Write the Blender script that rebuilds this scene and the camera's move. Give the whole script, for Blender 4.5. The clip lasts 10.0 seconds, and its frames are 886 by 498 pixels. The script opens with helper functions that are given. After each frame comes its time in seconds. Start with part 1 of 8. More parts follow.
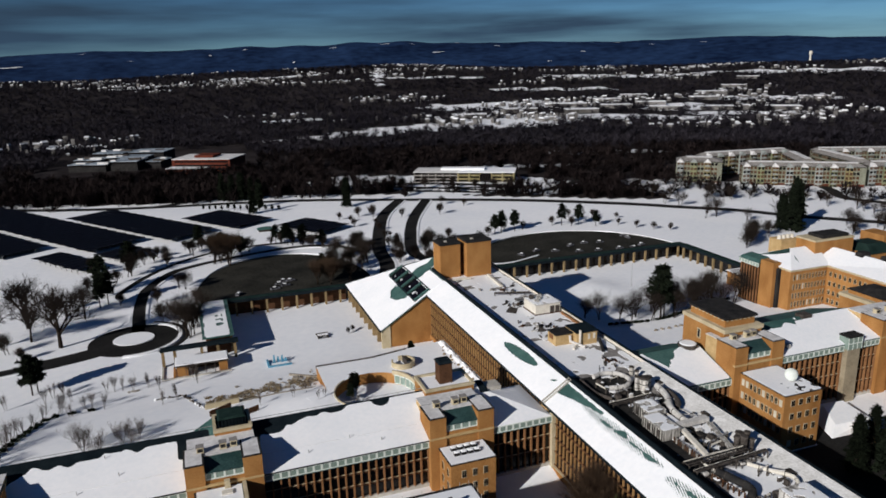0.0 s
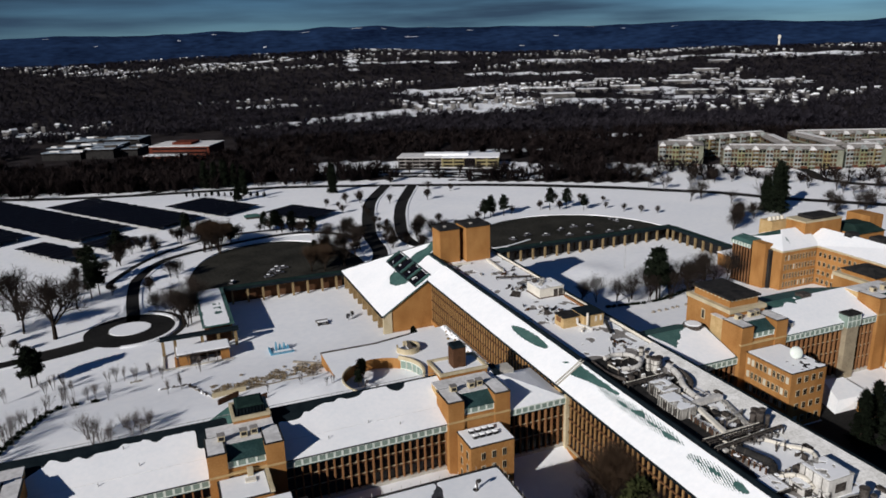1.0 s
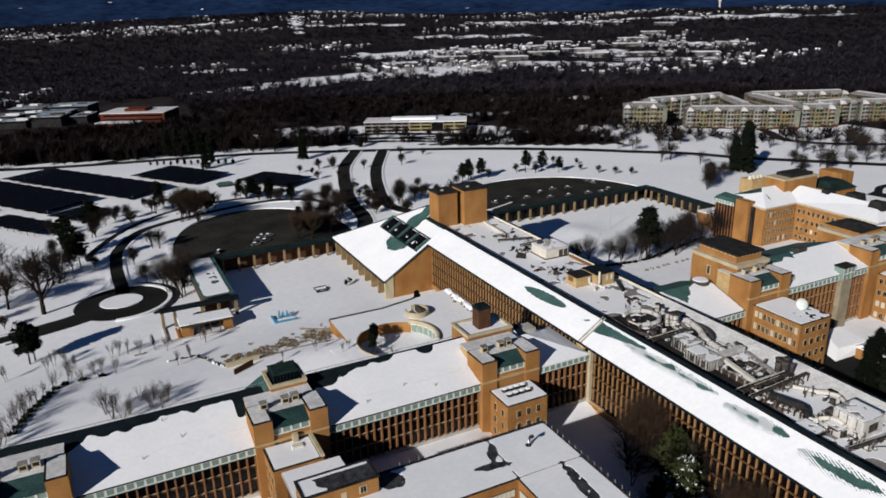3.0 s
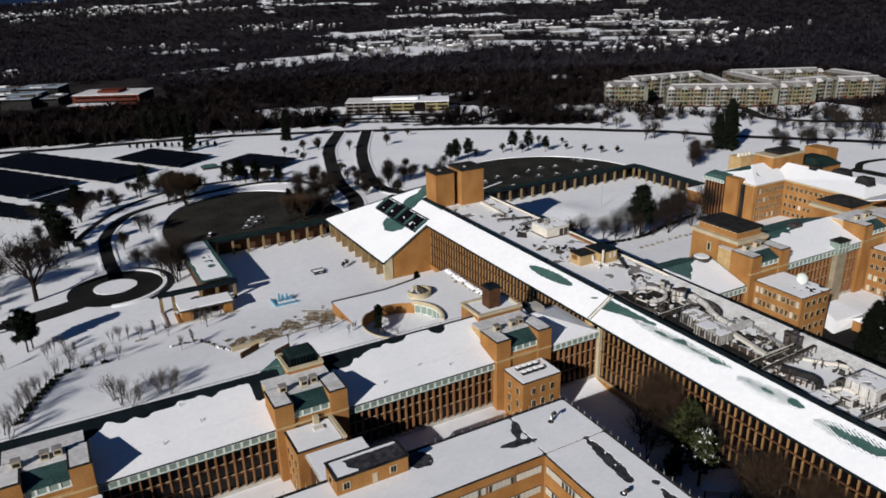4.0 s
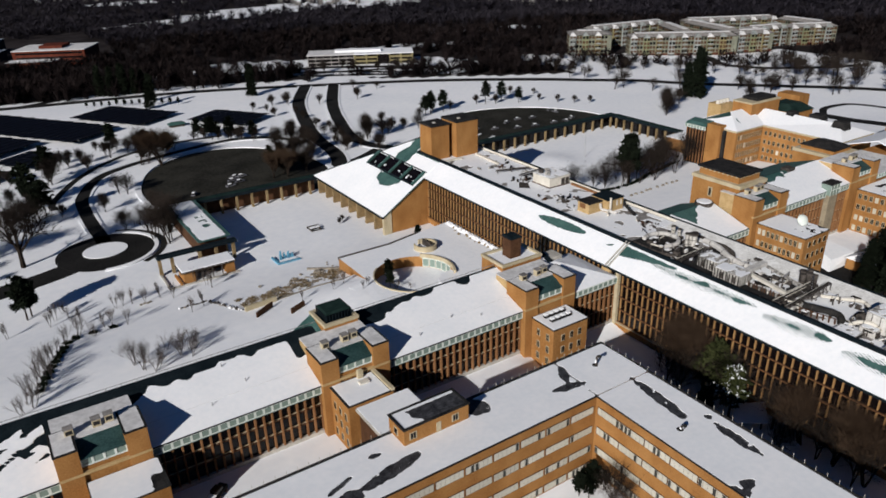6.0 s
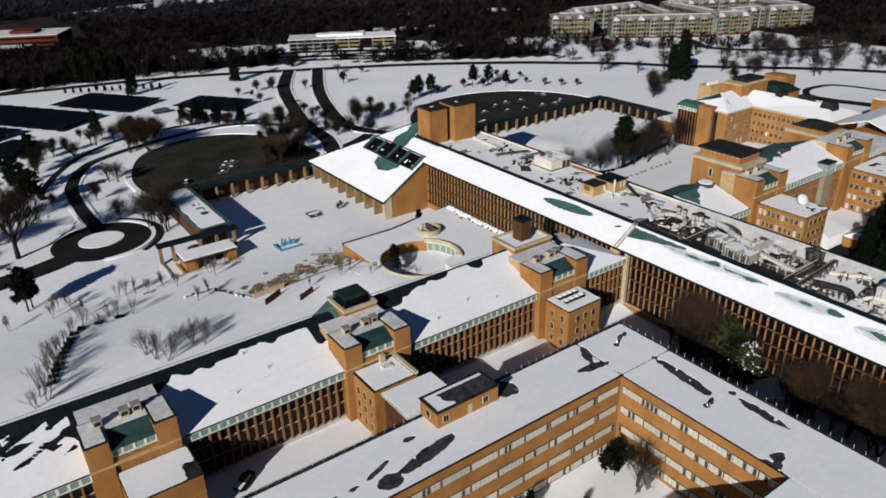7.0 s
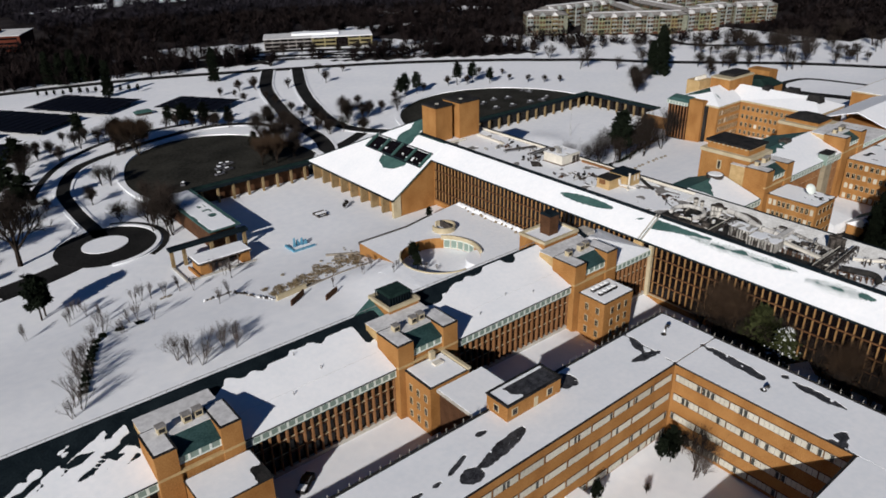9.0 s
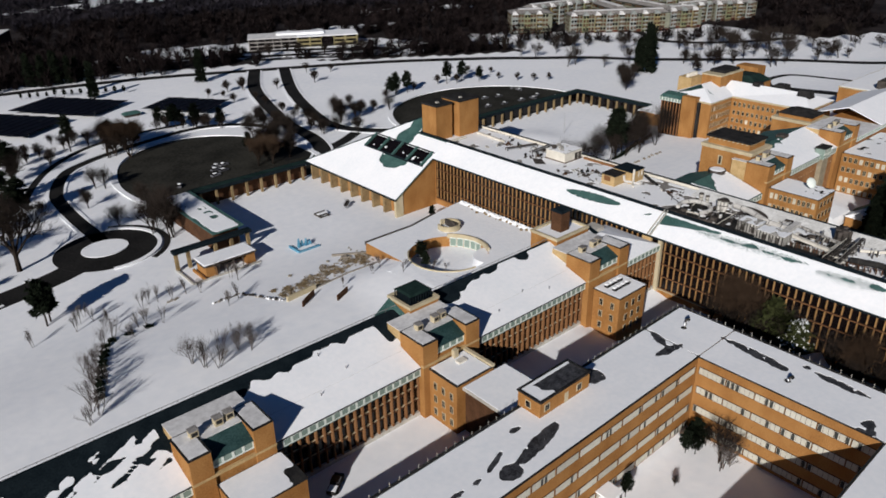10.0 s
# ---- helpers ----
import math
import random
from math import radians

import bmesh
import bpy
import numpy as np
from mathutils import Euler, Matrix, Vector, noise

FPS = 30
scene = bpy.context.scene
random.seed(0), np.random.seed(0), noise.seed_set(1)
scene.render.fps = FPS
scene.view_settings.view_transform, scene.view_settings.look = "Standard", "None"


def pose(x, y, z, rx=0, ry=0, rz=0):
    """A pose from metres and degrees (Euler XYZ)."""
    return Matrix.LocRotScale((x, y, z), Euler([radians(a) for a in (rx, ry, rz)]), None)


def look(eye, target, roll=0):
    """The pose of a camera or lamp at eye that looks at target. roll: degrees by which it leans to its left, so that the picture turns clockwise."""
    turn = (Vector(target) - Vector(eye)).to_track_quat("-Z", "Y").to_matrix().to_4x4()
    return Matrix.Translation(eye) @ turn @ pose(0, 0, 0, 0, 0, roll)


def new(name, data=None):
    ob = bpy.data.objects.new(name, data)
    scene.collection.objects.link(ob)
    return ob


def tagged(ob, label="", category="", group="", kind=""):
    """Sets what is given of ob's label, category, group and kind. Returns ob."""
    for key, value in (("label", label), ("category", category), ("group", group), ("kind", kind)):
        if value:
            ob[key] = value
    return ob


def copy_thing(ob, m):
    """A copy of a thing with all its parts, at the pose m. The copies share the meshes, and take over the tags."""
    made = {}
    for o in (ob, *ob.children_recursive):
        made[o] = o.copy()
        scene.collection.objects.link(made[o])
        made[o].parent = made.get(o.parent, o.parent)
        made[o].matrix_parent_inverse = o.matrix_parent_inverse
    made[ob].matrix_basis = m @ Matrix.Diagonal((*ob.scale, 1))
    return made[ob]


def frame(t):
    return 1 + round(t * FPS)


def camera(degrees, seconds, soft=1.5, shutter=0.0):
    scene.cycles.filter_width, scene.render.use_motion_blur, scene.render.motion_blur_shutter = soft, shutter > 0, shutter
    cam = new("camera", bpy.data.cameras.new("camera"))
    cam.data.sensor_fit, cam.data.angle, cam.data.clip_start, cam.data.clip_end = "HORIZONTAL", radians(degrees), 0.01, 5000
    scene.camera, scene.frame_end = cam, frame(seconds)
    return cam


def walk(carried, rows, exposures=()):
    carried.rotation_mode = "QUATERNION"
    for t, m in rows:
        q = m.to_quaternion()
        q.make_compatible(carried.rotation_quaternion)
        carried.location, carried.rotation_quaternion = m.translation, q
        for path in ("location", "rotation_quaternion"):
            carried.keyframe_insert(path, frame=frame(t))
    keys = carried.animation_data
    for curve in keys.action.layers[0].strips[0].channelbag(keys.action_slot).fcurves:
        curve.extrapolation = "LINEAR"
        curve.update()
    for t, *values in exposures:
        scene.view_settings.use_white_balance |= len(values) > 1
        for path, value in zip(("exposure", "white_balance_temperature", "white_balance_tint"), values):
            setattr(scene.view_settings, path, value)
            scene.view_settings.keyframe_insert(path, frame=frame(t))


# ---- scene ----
cam = camera(63.3, 10.0, soft=1.7)
PATH = [
    (0, (-1.031, -0.775, 104.538), (-0.386, 1.046, 104.021), -1.4),
    (0.5, (-6.034, 0.855, 104.618), (-5.354, 2.658, 104.081), -1.5),
    (1, (-10.587, 2.584, 104.595), (-9.877, 4.369, 104.038), -1.5),
    (1.5, (-15.32, 4.253, 104.601), (-14.578, 6.019, 104.024), -1.4),
    (2, (-19.782, 6.206, 104.445), (-19.01, 7.951, 103.847), -1.4),
    (2.5, (-24.629, 8.27, 104.448), (-23.826, 9.992, 103.823), -1.4),
    (4, (-37.894, 14.891, 104.525), (-37.003, 16.537, 103.822), -1.4),
    (4.5, (-42.207, 17.191, 104.513), (-41.289, 18.81, 103.782), -1.4),
    (5, (-46.74, 19.716, 104.453), (-45.798, 21.307, 103.692), -1.4),
    (5.5, (-50.883, 22.226, 104.352), (-49.916, 23.787, 103.559), -1.4),
    (7, (-63.444, 30.315, 104.379), (-62.402, 31.788, 103.517), -1.3),
    (7.5, (-67.125, 32.806, 104.304), (-66.062, 34.263, 103.44), -1.3),
    (8, (-71.138, 35.523, 104.377), (-70.052, 36.963, 103.512), -1.2),
    (8.5, (-74.978, 38.502, 104.297), (-73.869, 39.923, 103.431), -1.2),
    (9, (-78.758, 41.502, 104.189), (-77.625, 42.904, 103.322), -1.1),
    (9.5, (-82.295, 44.291, 104.141), (-81.14, 45.673, 103.273), -1.1),
    (10, (-86.055, 47.488, 104.187), (-84.875, 48.848, 103.317), -1.1),
]
walk(cam, [(t, look(eye, target, roll)) for t, eye, target, roll in PATH])

# ---- light ----
SUN_FROM = Vector((-1.92, -1.08, 1.0)).normalized()
sun_data = bpy.data.lights.new("sun", "SUN")
sun_data.energy, sun_data.angle, sun_data.color = 5.0, radians(0.55), (1.0, 0.964, 0.934)
sun = new("sun", sun_data)
sun.matrix_basis = look(SUN_FROM * 300, (0, 0, 0))
scene.view_settings.exposure = -0.25

world = bpy.data.worlds.new("sky")
world.use_nodes = True
scene.world = world
wn, wl = world.node_tree.nodes, world.node_tree.links
sky = wn.new("ShaderNodeTexSky")
sky.sky_type, sky.sun_disc = "NISHITA", False
sky.sun_elevation, sky.sun_rotation = radians(24.4), radians(240.7)
sky.air_density, sky.dust_density, sky.ozone_density = 1.0, 0.1, 3.0
coord = wn.new("ShaderNodeTexCoord")
stretch = wn.new("ShaderNodeMapping")
stretch.inputs["Scale"].default_value = (1.2, 1.2, 14.0)
clouds = wn.new("ShaderNodeTexNoise")
clouds.inputs["Scale"].default_value, clouds.inputs["Detail"].default_value = 1.6, 7.0
cover = wn.new("ShaderNodeMapRange")
cover.inputs["From Min"].default_value, cover.inputs["From Max"].default_value = 0.34, 0.62
cloud_mix = wn.new("ShaderNodeMixRGB")
cloud_mix.inputs["Color2"].default_value = (0.34, 0.65, 1.10, 1)
zenith = wn.new("ShaderNodeMixRGB")  # the sky turns a deeper blue overhead
zenith.blend_type, zenith.inputs["Color2"].default_value = "MULTIPLY", (0.66, 0.88, 1.12, 1)
rise = wn.new("ShaderNodeMapRange")
rise.inputs["From Min"].default_value, rise.inputs["From Max"].default_value = 0.10, 0.35
tint = wn.new("ShaderNodeMixRGB")
tint.blend_type, tint.inputs["Fac"].default_value = "MULTIPLY", 1.0
tint.inputs["Color2"].default_value = (0.18, 0.34, 0.58, 1)
wl.new(coord.outputs["Generated"], stretch.inputs["Vector"])
wl.new(stretch.outputs["Vector"], clouds.inputs["Vector"])
wl.new(clouds.outputs["Fac"], cover.inputs["Value"])
wl.new(cover.outputs["Result"], cloud_mix.inputs["Fac"])
wl.new(sky.outputs["Color"], tint.inputs["Color1"])
wl.new(tint.outputs["Color"], cloud_mix.inputs["Color1"])
split = wn.new("ShaderNodeSeparateXYZ")
wl.new(coord.outputs["Generated"], split.inputs[0])
low = wn.new("ShaderNodeMapRange")
low.inputs["From Min"].default_value, low.inputs["From Max"].default_value = 0.0, 0.16
low.inputs["To Min"].default_value, low.inputs["To Max"].default_value = 2.3, 0.95
glow = wn.new("ShaderNodeVectorMath")
glow.operation = "SCALE"
wl.new(split.outputs["Z"], low.inputs["Value"])
wl.new(low.outputs["Result"], glow.inputs["Scale"])
wl.new(split.outputs["Z"], rise.inputs["Value"])
wl.new(rise.outputs["Result"], zenith.inputs["Fac"])
wl.new(cloud_mix.outputs["Color"], zenith.inputs["Color1"])
wl.new(zenith.outputs["Color"], glow.inputs[0])
wl.new(glow.outputs[0], wn["Background"].inputs["Color"])
wn["Background"].inputs["Strength"].default_value = 0.059


# ---- materials ----
def mat(name, dark, light, rough=0.85, scale=0.6, fine=9.0, bump=0.0, metal=0.0, stretch=(1, 1, 1), spec=0.3, piece=0.0):
    m = bpy.data.materials.new(name)
    m.use_nodes = True
    n, l = m.node_tree.nodes, m.node_tree.links
    p = n["Principled BSDF"]
    p.inputs["Roughness"].default_value, p.inputs["Metallic"].default_value = rough, metal
    p.inputs["Specular IOR Level"].default_value = spec
    g = n.new("ShaderNodeNewGeometry")
    mp = n.new("ShaderNodeMapping")
    mp.inputs["Scale"].default_value = stretch
    l.new(g.outputs["Position"], mp.inputs["Vector"])
    big, small = n.new("ShaderNodeTexNoise"), n.new("ShaderNodeTexNoise")
    for t, s, d in ((big, scale, 4.0), (small, fine, 3.0)):
        t.inputs["Scale"].default_value, t.inputs["Detail"].default_value = s, d
        l.new(mp.outputs["Vector"], t.inputs["Vector"])
    mix = n.new("ShaderNodeMath")
    mix.operation = "ADD"
    l.new(big.outputs["Fac"], mix.inputs[0])
    l.new(small.outputs["Fac"], mix.inputs[1])
    value = mix.outputs[0]
    if piece:
        info = n.new("ShaderNodeObjectInfo")
        more = n.new("ShaderNodeMath")
        more.operation, more.inputs[1].default_value = "MULTIPLY_ADD", piece
        l.new(info.outputs["Random"], more.inputs[0])
        l.new(value, more.inputs[2])
        value = more.outputs[0]
    r = n.new("ShaderNodeMapRange")
    r.inputs["From Min"].default_value, r.inputs["From Max"].default_value = 0.72, 1.28 + piece
    l.new(value, r.inputs["Value"])
    c = n.new("ShaderNodeMixRGB")
    c.inputs["Color1"].default_value, c.inputs["Color2"].default_value = (*dark, 1), (*light, 1)
    l.new(r.outputs["Result"], c.inputs["Fac"])
    l.new(c.outputs["Color"], p.inputs["Base Color"])
    if bump:
        b = n.new("ShaderNodeBump")
        b.inputs["Strength"].default_value, b.inputs["Distance"].default_value = bump, 0.3
        l.new(mix.outputs[0], b.inputs["Height"])
        l.new(b.outputs["Normal"], p.inputs["Normal"])
    return m


SNOW = mat("snow", (0.84, 0.86, 0.89), (0.93, 0.935, 0.945), 0.75, 0.05, 0.9, 0.25, spec=0.2)
LAWN_SNOW = mat("trodden_snow", (0.83, 0.85, 0.88), (0.93, 0.935, 0.945), 0.8, 0.03, 0.35, 0.18, spec=0.2)
ROOF_SNOW = mat("roof_snow", (0.85, 0.87, 0.89), (0.94, 0.94, 0.945), 0.7, 0.10, 1.0, 0.07, spec=0.2)
BRICK = mat("orange_brick", (0.25, 0.112, 0.034), (0.42, 0.215, 0.076), 0.9, 0.22, 5.0, 0.1, stretch=(1, 1, 0.55), spec=0.04)
FIN_BRICK = mat("fin_brick", (0.235, 0.125, 0.048), (0.42, 0.245, 0.105), 0.85, 0.5, 6.0, piece=0.25, spec=0.04)
RUST = mat("rust_fin", (0.15, 0.068, 0.03), (0.30, 0.155, 0.072), 0.8, 0.5, 6.0, piece=0.2, spec=0.04)
SPANDREL = mat("brown_spandrel", (0.05, 0.025, 0.014), (0.11, 0.055, 0.03), 0.7, 0.4, 5.0, spec=0.04)
PALE = mat("pale_stone", (0.40, 0.33, 0.20), (0.58, 0.50, 0.35), 0.85, 0.3, 4.0, 0.1)
CONCRETE = mat("weathered_concrete", (0.32, 0.30, 0.26), (0.55, 0.52, 0.46), 0.9, 0.3, 3.0, 0.15)
COPPER = mat("green_copper", (0.030, 0.075, 0.068), (0.075, 0.145, 0.132), 0.6, 0.25, 3.0, 0.05, spec=0.04)
# Green copper again, darkened for lean-to roofs that lie partly in shadow.
SHADED_COPPER = mat("shaded_green_copper", (0.014, 0.036, 0.036), (0.042, 0.085, 0.082), 0.5, 0.25, 3.0, 0.05, spec=0.1)
AGED_COPPER = mat("blackened_copper", (0.007, 0.016, 0.014), (0.022, 0.042, 0.036), 0.6, 0.3, 3.0, 0.05, spec=0.04)
DARK_COPPER = mat("dark_copper", (0.005, 0.009, 0.012), (0.014, 0.021, 0.025), 0.65, 0.3, 3.0, 0.05, spec=0.04)
WET_ROOF = mat("half_thawed_roofing", (0.0066, 0.0066, 0.0077), (0.078, 0.078, 0.084), 0.6, 0.9, 4.0, 0.2)
TAR = mat("roof_tar", (0.012, 0.012, 0.013), (0.04, 0.038, 0.036), 0.85, 0.4, 4.0, 0.1, spec=0.04)
THIN_SNOW = mat("thin_snow", (0.52, 0.51, 0.50), (0.78, 0.77, 0.76), 0.85, 0.2, 0.9, 0.1)
GRAVEL = mat("grey_roofing", (0.14, 0.13, 0.12), (0.32, 0.30, 0.28), 0.9, 0.35, 3.0, 0.15)
WHITE = mat("white_paint", (0.60, 0.66, 0.60), (0.78, 0.82, 0.76), 0.6, 0.6, 4.0)
PLASTER = mat("pale_plaster", (0.58, 0.54, 0.46), (0.75, 0.71, 0.62), 0.8, 0.5, 4.0)
YELLOW = mat("yellow_brick", (0.36, 0.24, 0.10), (0.54, 0.38, 0.19), 0.9, 0.4, 4.0)
STREAK = mat("streaked_casing", (0.035, 0.03, 0.027), (0.72, 0.69, 0.63), 0.8, 0.9, 2.6, stretch=(1, 1, 0.16))
LIFT_STONE = mat("tan_stucco", (0.22, 0.18, 0.12), (0.38, 0.32, 0.22), 0.9, 0.3, 3.0, 0.1)
STEEL = mat("galvanised_steel", (0.22, 0.22, 0.22), (0.48, 0.47, 0.46), 0.55, 1.0, 6.0, metal=0.3)
GRIME = mat("dirty_metal", (0.022, 0.019, 0.016), (0.11, 0.095, 0.085), 0.75, 0.8, 5.0, spec=0.04)
ASPHALT = mat("asphalt", (0.010, 0.010, 0.010), (0.026, 0.025, 0.024), 0.85, 0.08, 1.5, 0.1, spec=0.05)
LOT = mat("worn_car_park", (0.012, 0.012, 0.010), (0.045, 0.043, 0.036), 0.9, 0.06, 0.9, 0.1, spec=0.05)
BARK = mat("bark", (0.012, 0.009, 0.007), (0.040, 0.030, 0.024), 0.95, 0.6, 6.0, spec=0.04)
PALE_TWIG = mat("grey_twigs", (0.05, 0.042, 0.038), (0.13, 0.11, 0.10), 0.95, 0.6, 6.0, spec=0.04)
BROWN_TWIG = mat("brown_twigs", (0.030, 0.019, 0.012), (0.085, 0.055, 0.036), 0.95, 0.6, 6.0, spec=0.04)
OLIVE = mat("olive_needles", (0.010, 0.014, 0.005), (0.050, 0.055, 0.022), 0.9, 0.4, 5.0, spec=0.04)
TWIG = mat("twigs", (0.014, 0.011, 0.009), (0.042, 0.033, 0.028), 0.95, 0.6, 6.0, spec=0.04)
NEEDLE = mat("pine_needles", (0.004, 0.006, 0.004), (0.014, 0.019, 0.011), 0.9, 0.4, 5.0, spec=0.04)
DRY = mat("dry_grass", (0.12, 0.085, 0.045), (0.32, 0.245, 0.145), 0.95, 0.5, 4.0, 0.3)
STONE = mat("garden_stone", (0.14, 0.12, 0.10), (0.36, 0.32, 0.26), 0.9, 0.5, 4.0, 0.3)
SOLAR = mat("solar_panel", (0.003, 0.003, 0.006), (0.007, 0.008, 0.013), 0.6, 0.3, 3.0, spec=0.05)
PIER_STONE = mat("tan_pier", (0.14, 0.098, 0.05), (0.32, 0.235, 0.125), 0.9, 0.4, 4.0, 0.1, spec=0.04)
# Far woods carry distance haze in their paler purple base; near woods don't.
HAZED_WOODS = mat("hazed_leafless_woods", (0.010, 0.0095, 0.014), (0.040, 0.035, 0.042), 0.95, 0.006, 0.12, spec=0.04)
NEAR_WOODS = mat("near_leafless_woods", (0.004, 0.0035, 0.0042), (0.026, 0.019, 0.018), 0.95, 0.02, 0.12, spec=0.02)
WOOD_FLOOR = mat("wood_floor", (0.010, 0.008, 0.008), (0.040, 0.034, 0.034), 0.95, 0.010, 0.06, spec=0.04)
# The navy of the hills is distance haze painted into the base colour.
HILL = mat("haze_blue_hills", (0.003, 0.009, 0.030), (0.017, 0.040, 0.100), 0.95, 0.003, 0.02, spec=0.04)
CREAM = mat("cream_siding", (0.12, 0.125, 0.09), (0.22, 0.225, 0.17), 0.85, 0.2, 2.0)
GREY_SIDING = mat("grey_white_siding", (0.20, 0.22, 0.21), (0.34, 0.36, 0.34), 0.85, 0.2, 2.0)
SAGE = mat("sage_siding", (0.13, 0.14, 0.075), (0.22, 0.23, 0.13), 0.85, 0.2, 2.0)
OCHRE = mat("ochre_siding", (0.16, 0.135, 0.06), (0.27, 0.23, 0.12), 0.85, 0.2, 2.0)
REDBRICK = mat("red_brick", (0.075, 0.020, 0.013), (0.14, 0.040, 0.025), 0.9, 0.2, 2.0, spec=0.04)
BLUE = mat("blue_tarpaulin", (0.05, 0.17, 0.27), (0.13, 0.36, 0.50), 0.6, 0.8, 3.0)
CARPAINT = mat("car_paint", (0.03, 0.03, 0.035), (0.22, 0.22, 0.24), 0.3, 0.3, 2.0, spec=0.5, piece=1.2)
# Random grey end of this snow imitates roofs turned from the sun.
HOUSEROOF = mat("lit_to_shaded_roof_snow", (0.16, 0.165, 0.18), (0.80, 0.82, 0.85), 0.8, 0.02, 0.2, piece=1.0)
HOUSEWALL = mat("house_wall", (0.06, 0.055, 0.05), (0.24, 0.23, 0.22), 0.9, 0.1, 1.0, piece=0.8)


def glass(name, tint, rough=0.12):
    m = bpy.data.materials.new(name)
    m.use_nodes = True
    p = m.node_tree.nodes["Principled BSDF"]
    p.inputs["Base Color"].default_value = (*tint, 1)
    p.inputs["Roughness"].default_value = rough
    p.inputs["Specular IOR Level"].default_value = 0.3
    return m


DIMGLASS = glass("grey_glass", (0.05, 0.052, 0.048), 0.25)
DARKGLASS = glass("dark_glass", (0.006, 0.004, 0.004), 0.25)
GREENGLASS = glass("green_glass", (0.22, 0.29, 0.25), 0.2)
BLIND = mat("pale_blind", (0.42, 0.40, 0.33), (0.66, 0.64, 0.55), 0.6, 0.8, 3.0, piece=0.9)


# ---- mesh helpers ----
PLACE = {}


class Geo:
    """Collects vertices and faces of one mesh."""

    def __init__(self):
        self.v, self.f, self.m = [], [], []

    def add(self, verts, faces, mi=0):
        k = len(self.v)
        self.v.extend(verts)
        self.f.extend(tuple(i + k for i in f) for f in faces)
        self.m.extend([mi] * len(faces))
        return self

    def box(self, x0, x1, y0, y1, z0, z1, mi=0):
        return self.hexa([(x0, y0, z0), (x1, y0, z0), (x1, y1, z0), (x0, y1, z0)], [(x0, y0, z1), (x1, y0, z1), (x1, y1, z1), (x0, y1, z1)], mi)

    def hexa(self, low, high, mi=0):
        n = len(low)
        faces = [tuple(reversed(range(n))), tuple(range(n, 2 * n))]
        faces += [(i, (i + 1) % n, n + (i + 1) % n, n + i) for i in range(n)]
        return self.add(list(low) + list(high), faces, mi)

    def prism(self, outline, z0, z1, mi=0):
        return self.hexa([(x, y, z0) for x, y in outline], [(x, y, z1) for x, y in outline], mi)

    def extrude_y(self, outline, y0, y1, mi=0):
        """outline in x, z (counter-clockwise seen from -y)."""
        n = len(outline)
        v = [(x, y0, z) for x, z in outline] + [(x, y1, z) for x, z in outline]
        f = [tuple(range(n)), tuple(reversed(range(n, 2 * n)))] + [(i, i + n, (i + 1) % n + n, (i + 1) % n) for i in range(n)]
        return self.add(v, f, mi)

    def extrude_x(self, outline, x0, x1, mi=0):
        """outline in y, z (counter-clockwise seen from +x)."""
        n = len(outline)
        v = [(x1, y, z) for y, z in outline] + [(x0, y, z) for y, z in outline]
        f = [tuple(range(n)), tuple(reversed(range(n, 2 * n)))] + [(i, i + n, (i + 1) % n + n, (i + 1) % n) for i in range(n)]
        return self.add(v, f, mi)

    def tube(self, a, b, ra, rb, n=6, mi=0, caps=True):
        a, b = Vector(a), Vector(b)
        d = (b - a).normalized()
        s = d.orthogonal().normalized()
        t = d.cross(s)
        ring = [(math.cos(2 * math.pi * i / n), math.sin(2 * math.pi * i / n)) for i in range(n)]
        v = [tuple(a + (s * c + t * q) * ra) for c, q in ring] + [tuple(b + (s * c + t * q) * rb) for c, q in ring]
        f = [(i, (i + 1) % n, n + (i + 1) % n, n + i) for i in range(n)]
        if caps:
            f += [tuple(reversed(range(n))), tuple(range(n, 2 * n))]
        return self.add(v, f, mi)

    def path(self, pts, r, n=6, mi=0):
        for a, b in zip(pts, pts[1:]):
            self.tube(a, b, r, r, n, mi)
        return self

    def mesh(self, name, *materials):
        me = bpy.data.meshes.new(name)
        me.from_pydata(self.v, [], self.f)
        for m in materials:
            me.materials.append(m)
        if len(materials) > 1:
            me.polygons.foreach_set("material_index", self.m)
        me.update()
        return me


def thing(name, at, label, category, group="", kind=""):
    ob = new(name)
    ob.empty_display_size = 0.5
    ob.location = at
    PLACE[ob.name] = Matrix.Translation(at)
    return tagged(ob, label, category, group, kind)


def part(name, geo, material, parent, label="", at=None, turn=0.0, kind=""):
    """Links one mesh under a thing or a part; geometry is in world metres, or local to the place at."""
    mats = material if isinstance(material, (tuple, list)) else (material,)
    me = geo.mesh(name, *mats) if isinstance(geo, Geo) else geo  # a ready mesh is shared
    ob = new(name, me)
    m = pose(*at, 0, 0, turn) if at is not None else Matrix.Identity(4)
    ob.matrix_basis = m
    PLACE[ob.name] = m
    if parent is not None:
        ob.parent = parent
        ob.matrix_parent_inverse = PLACE[parent.name].inverted()
    if label or kind:
        tagged(ob, label, kind=kind)
    return ob


def single(name, geo, material, label, category, at=None, group="", kind=""):
    """A thing that is one mesh."""
    return tagged(part(name, geo, material, None, at=at), label, category, group, kind)


def smooth(a, b, t):
    t = min(1.0, max(0.0, (t - a) / (b - a)))
    return t * t * (3 - 2 * t)


def wob(x, y, s=1.0, seed=0.0):
    return noise.noise(Vector((x * s, y * s, seed)))


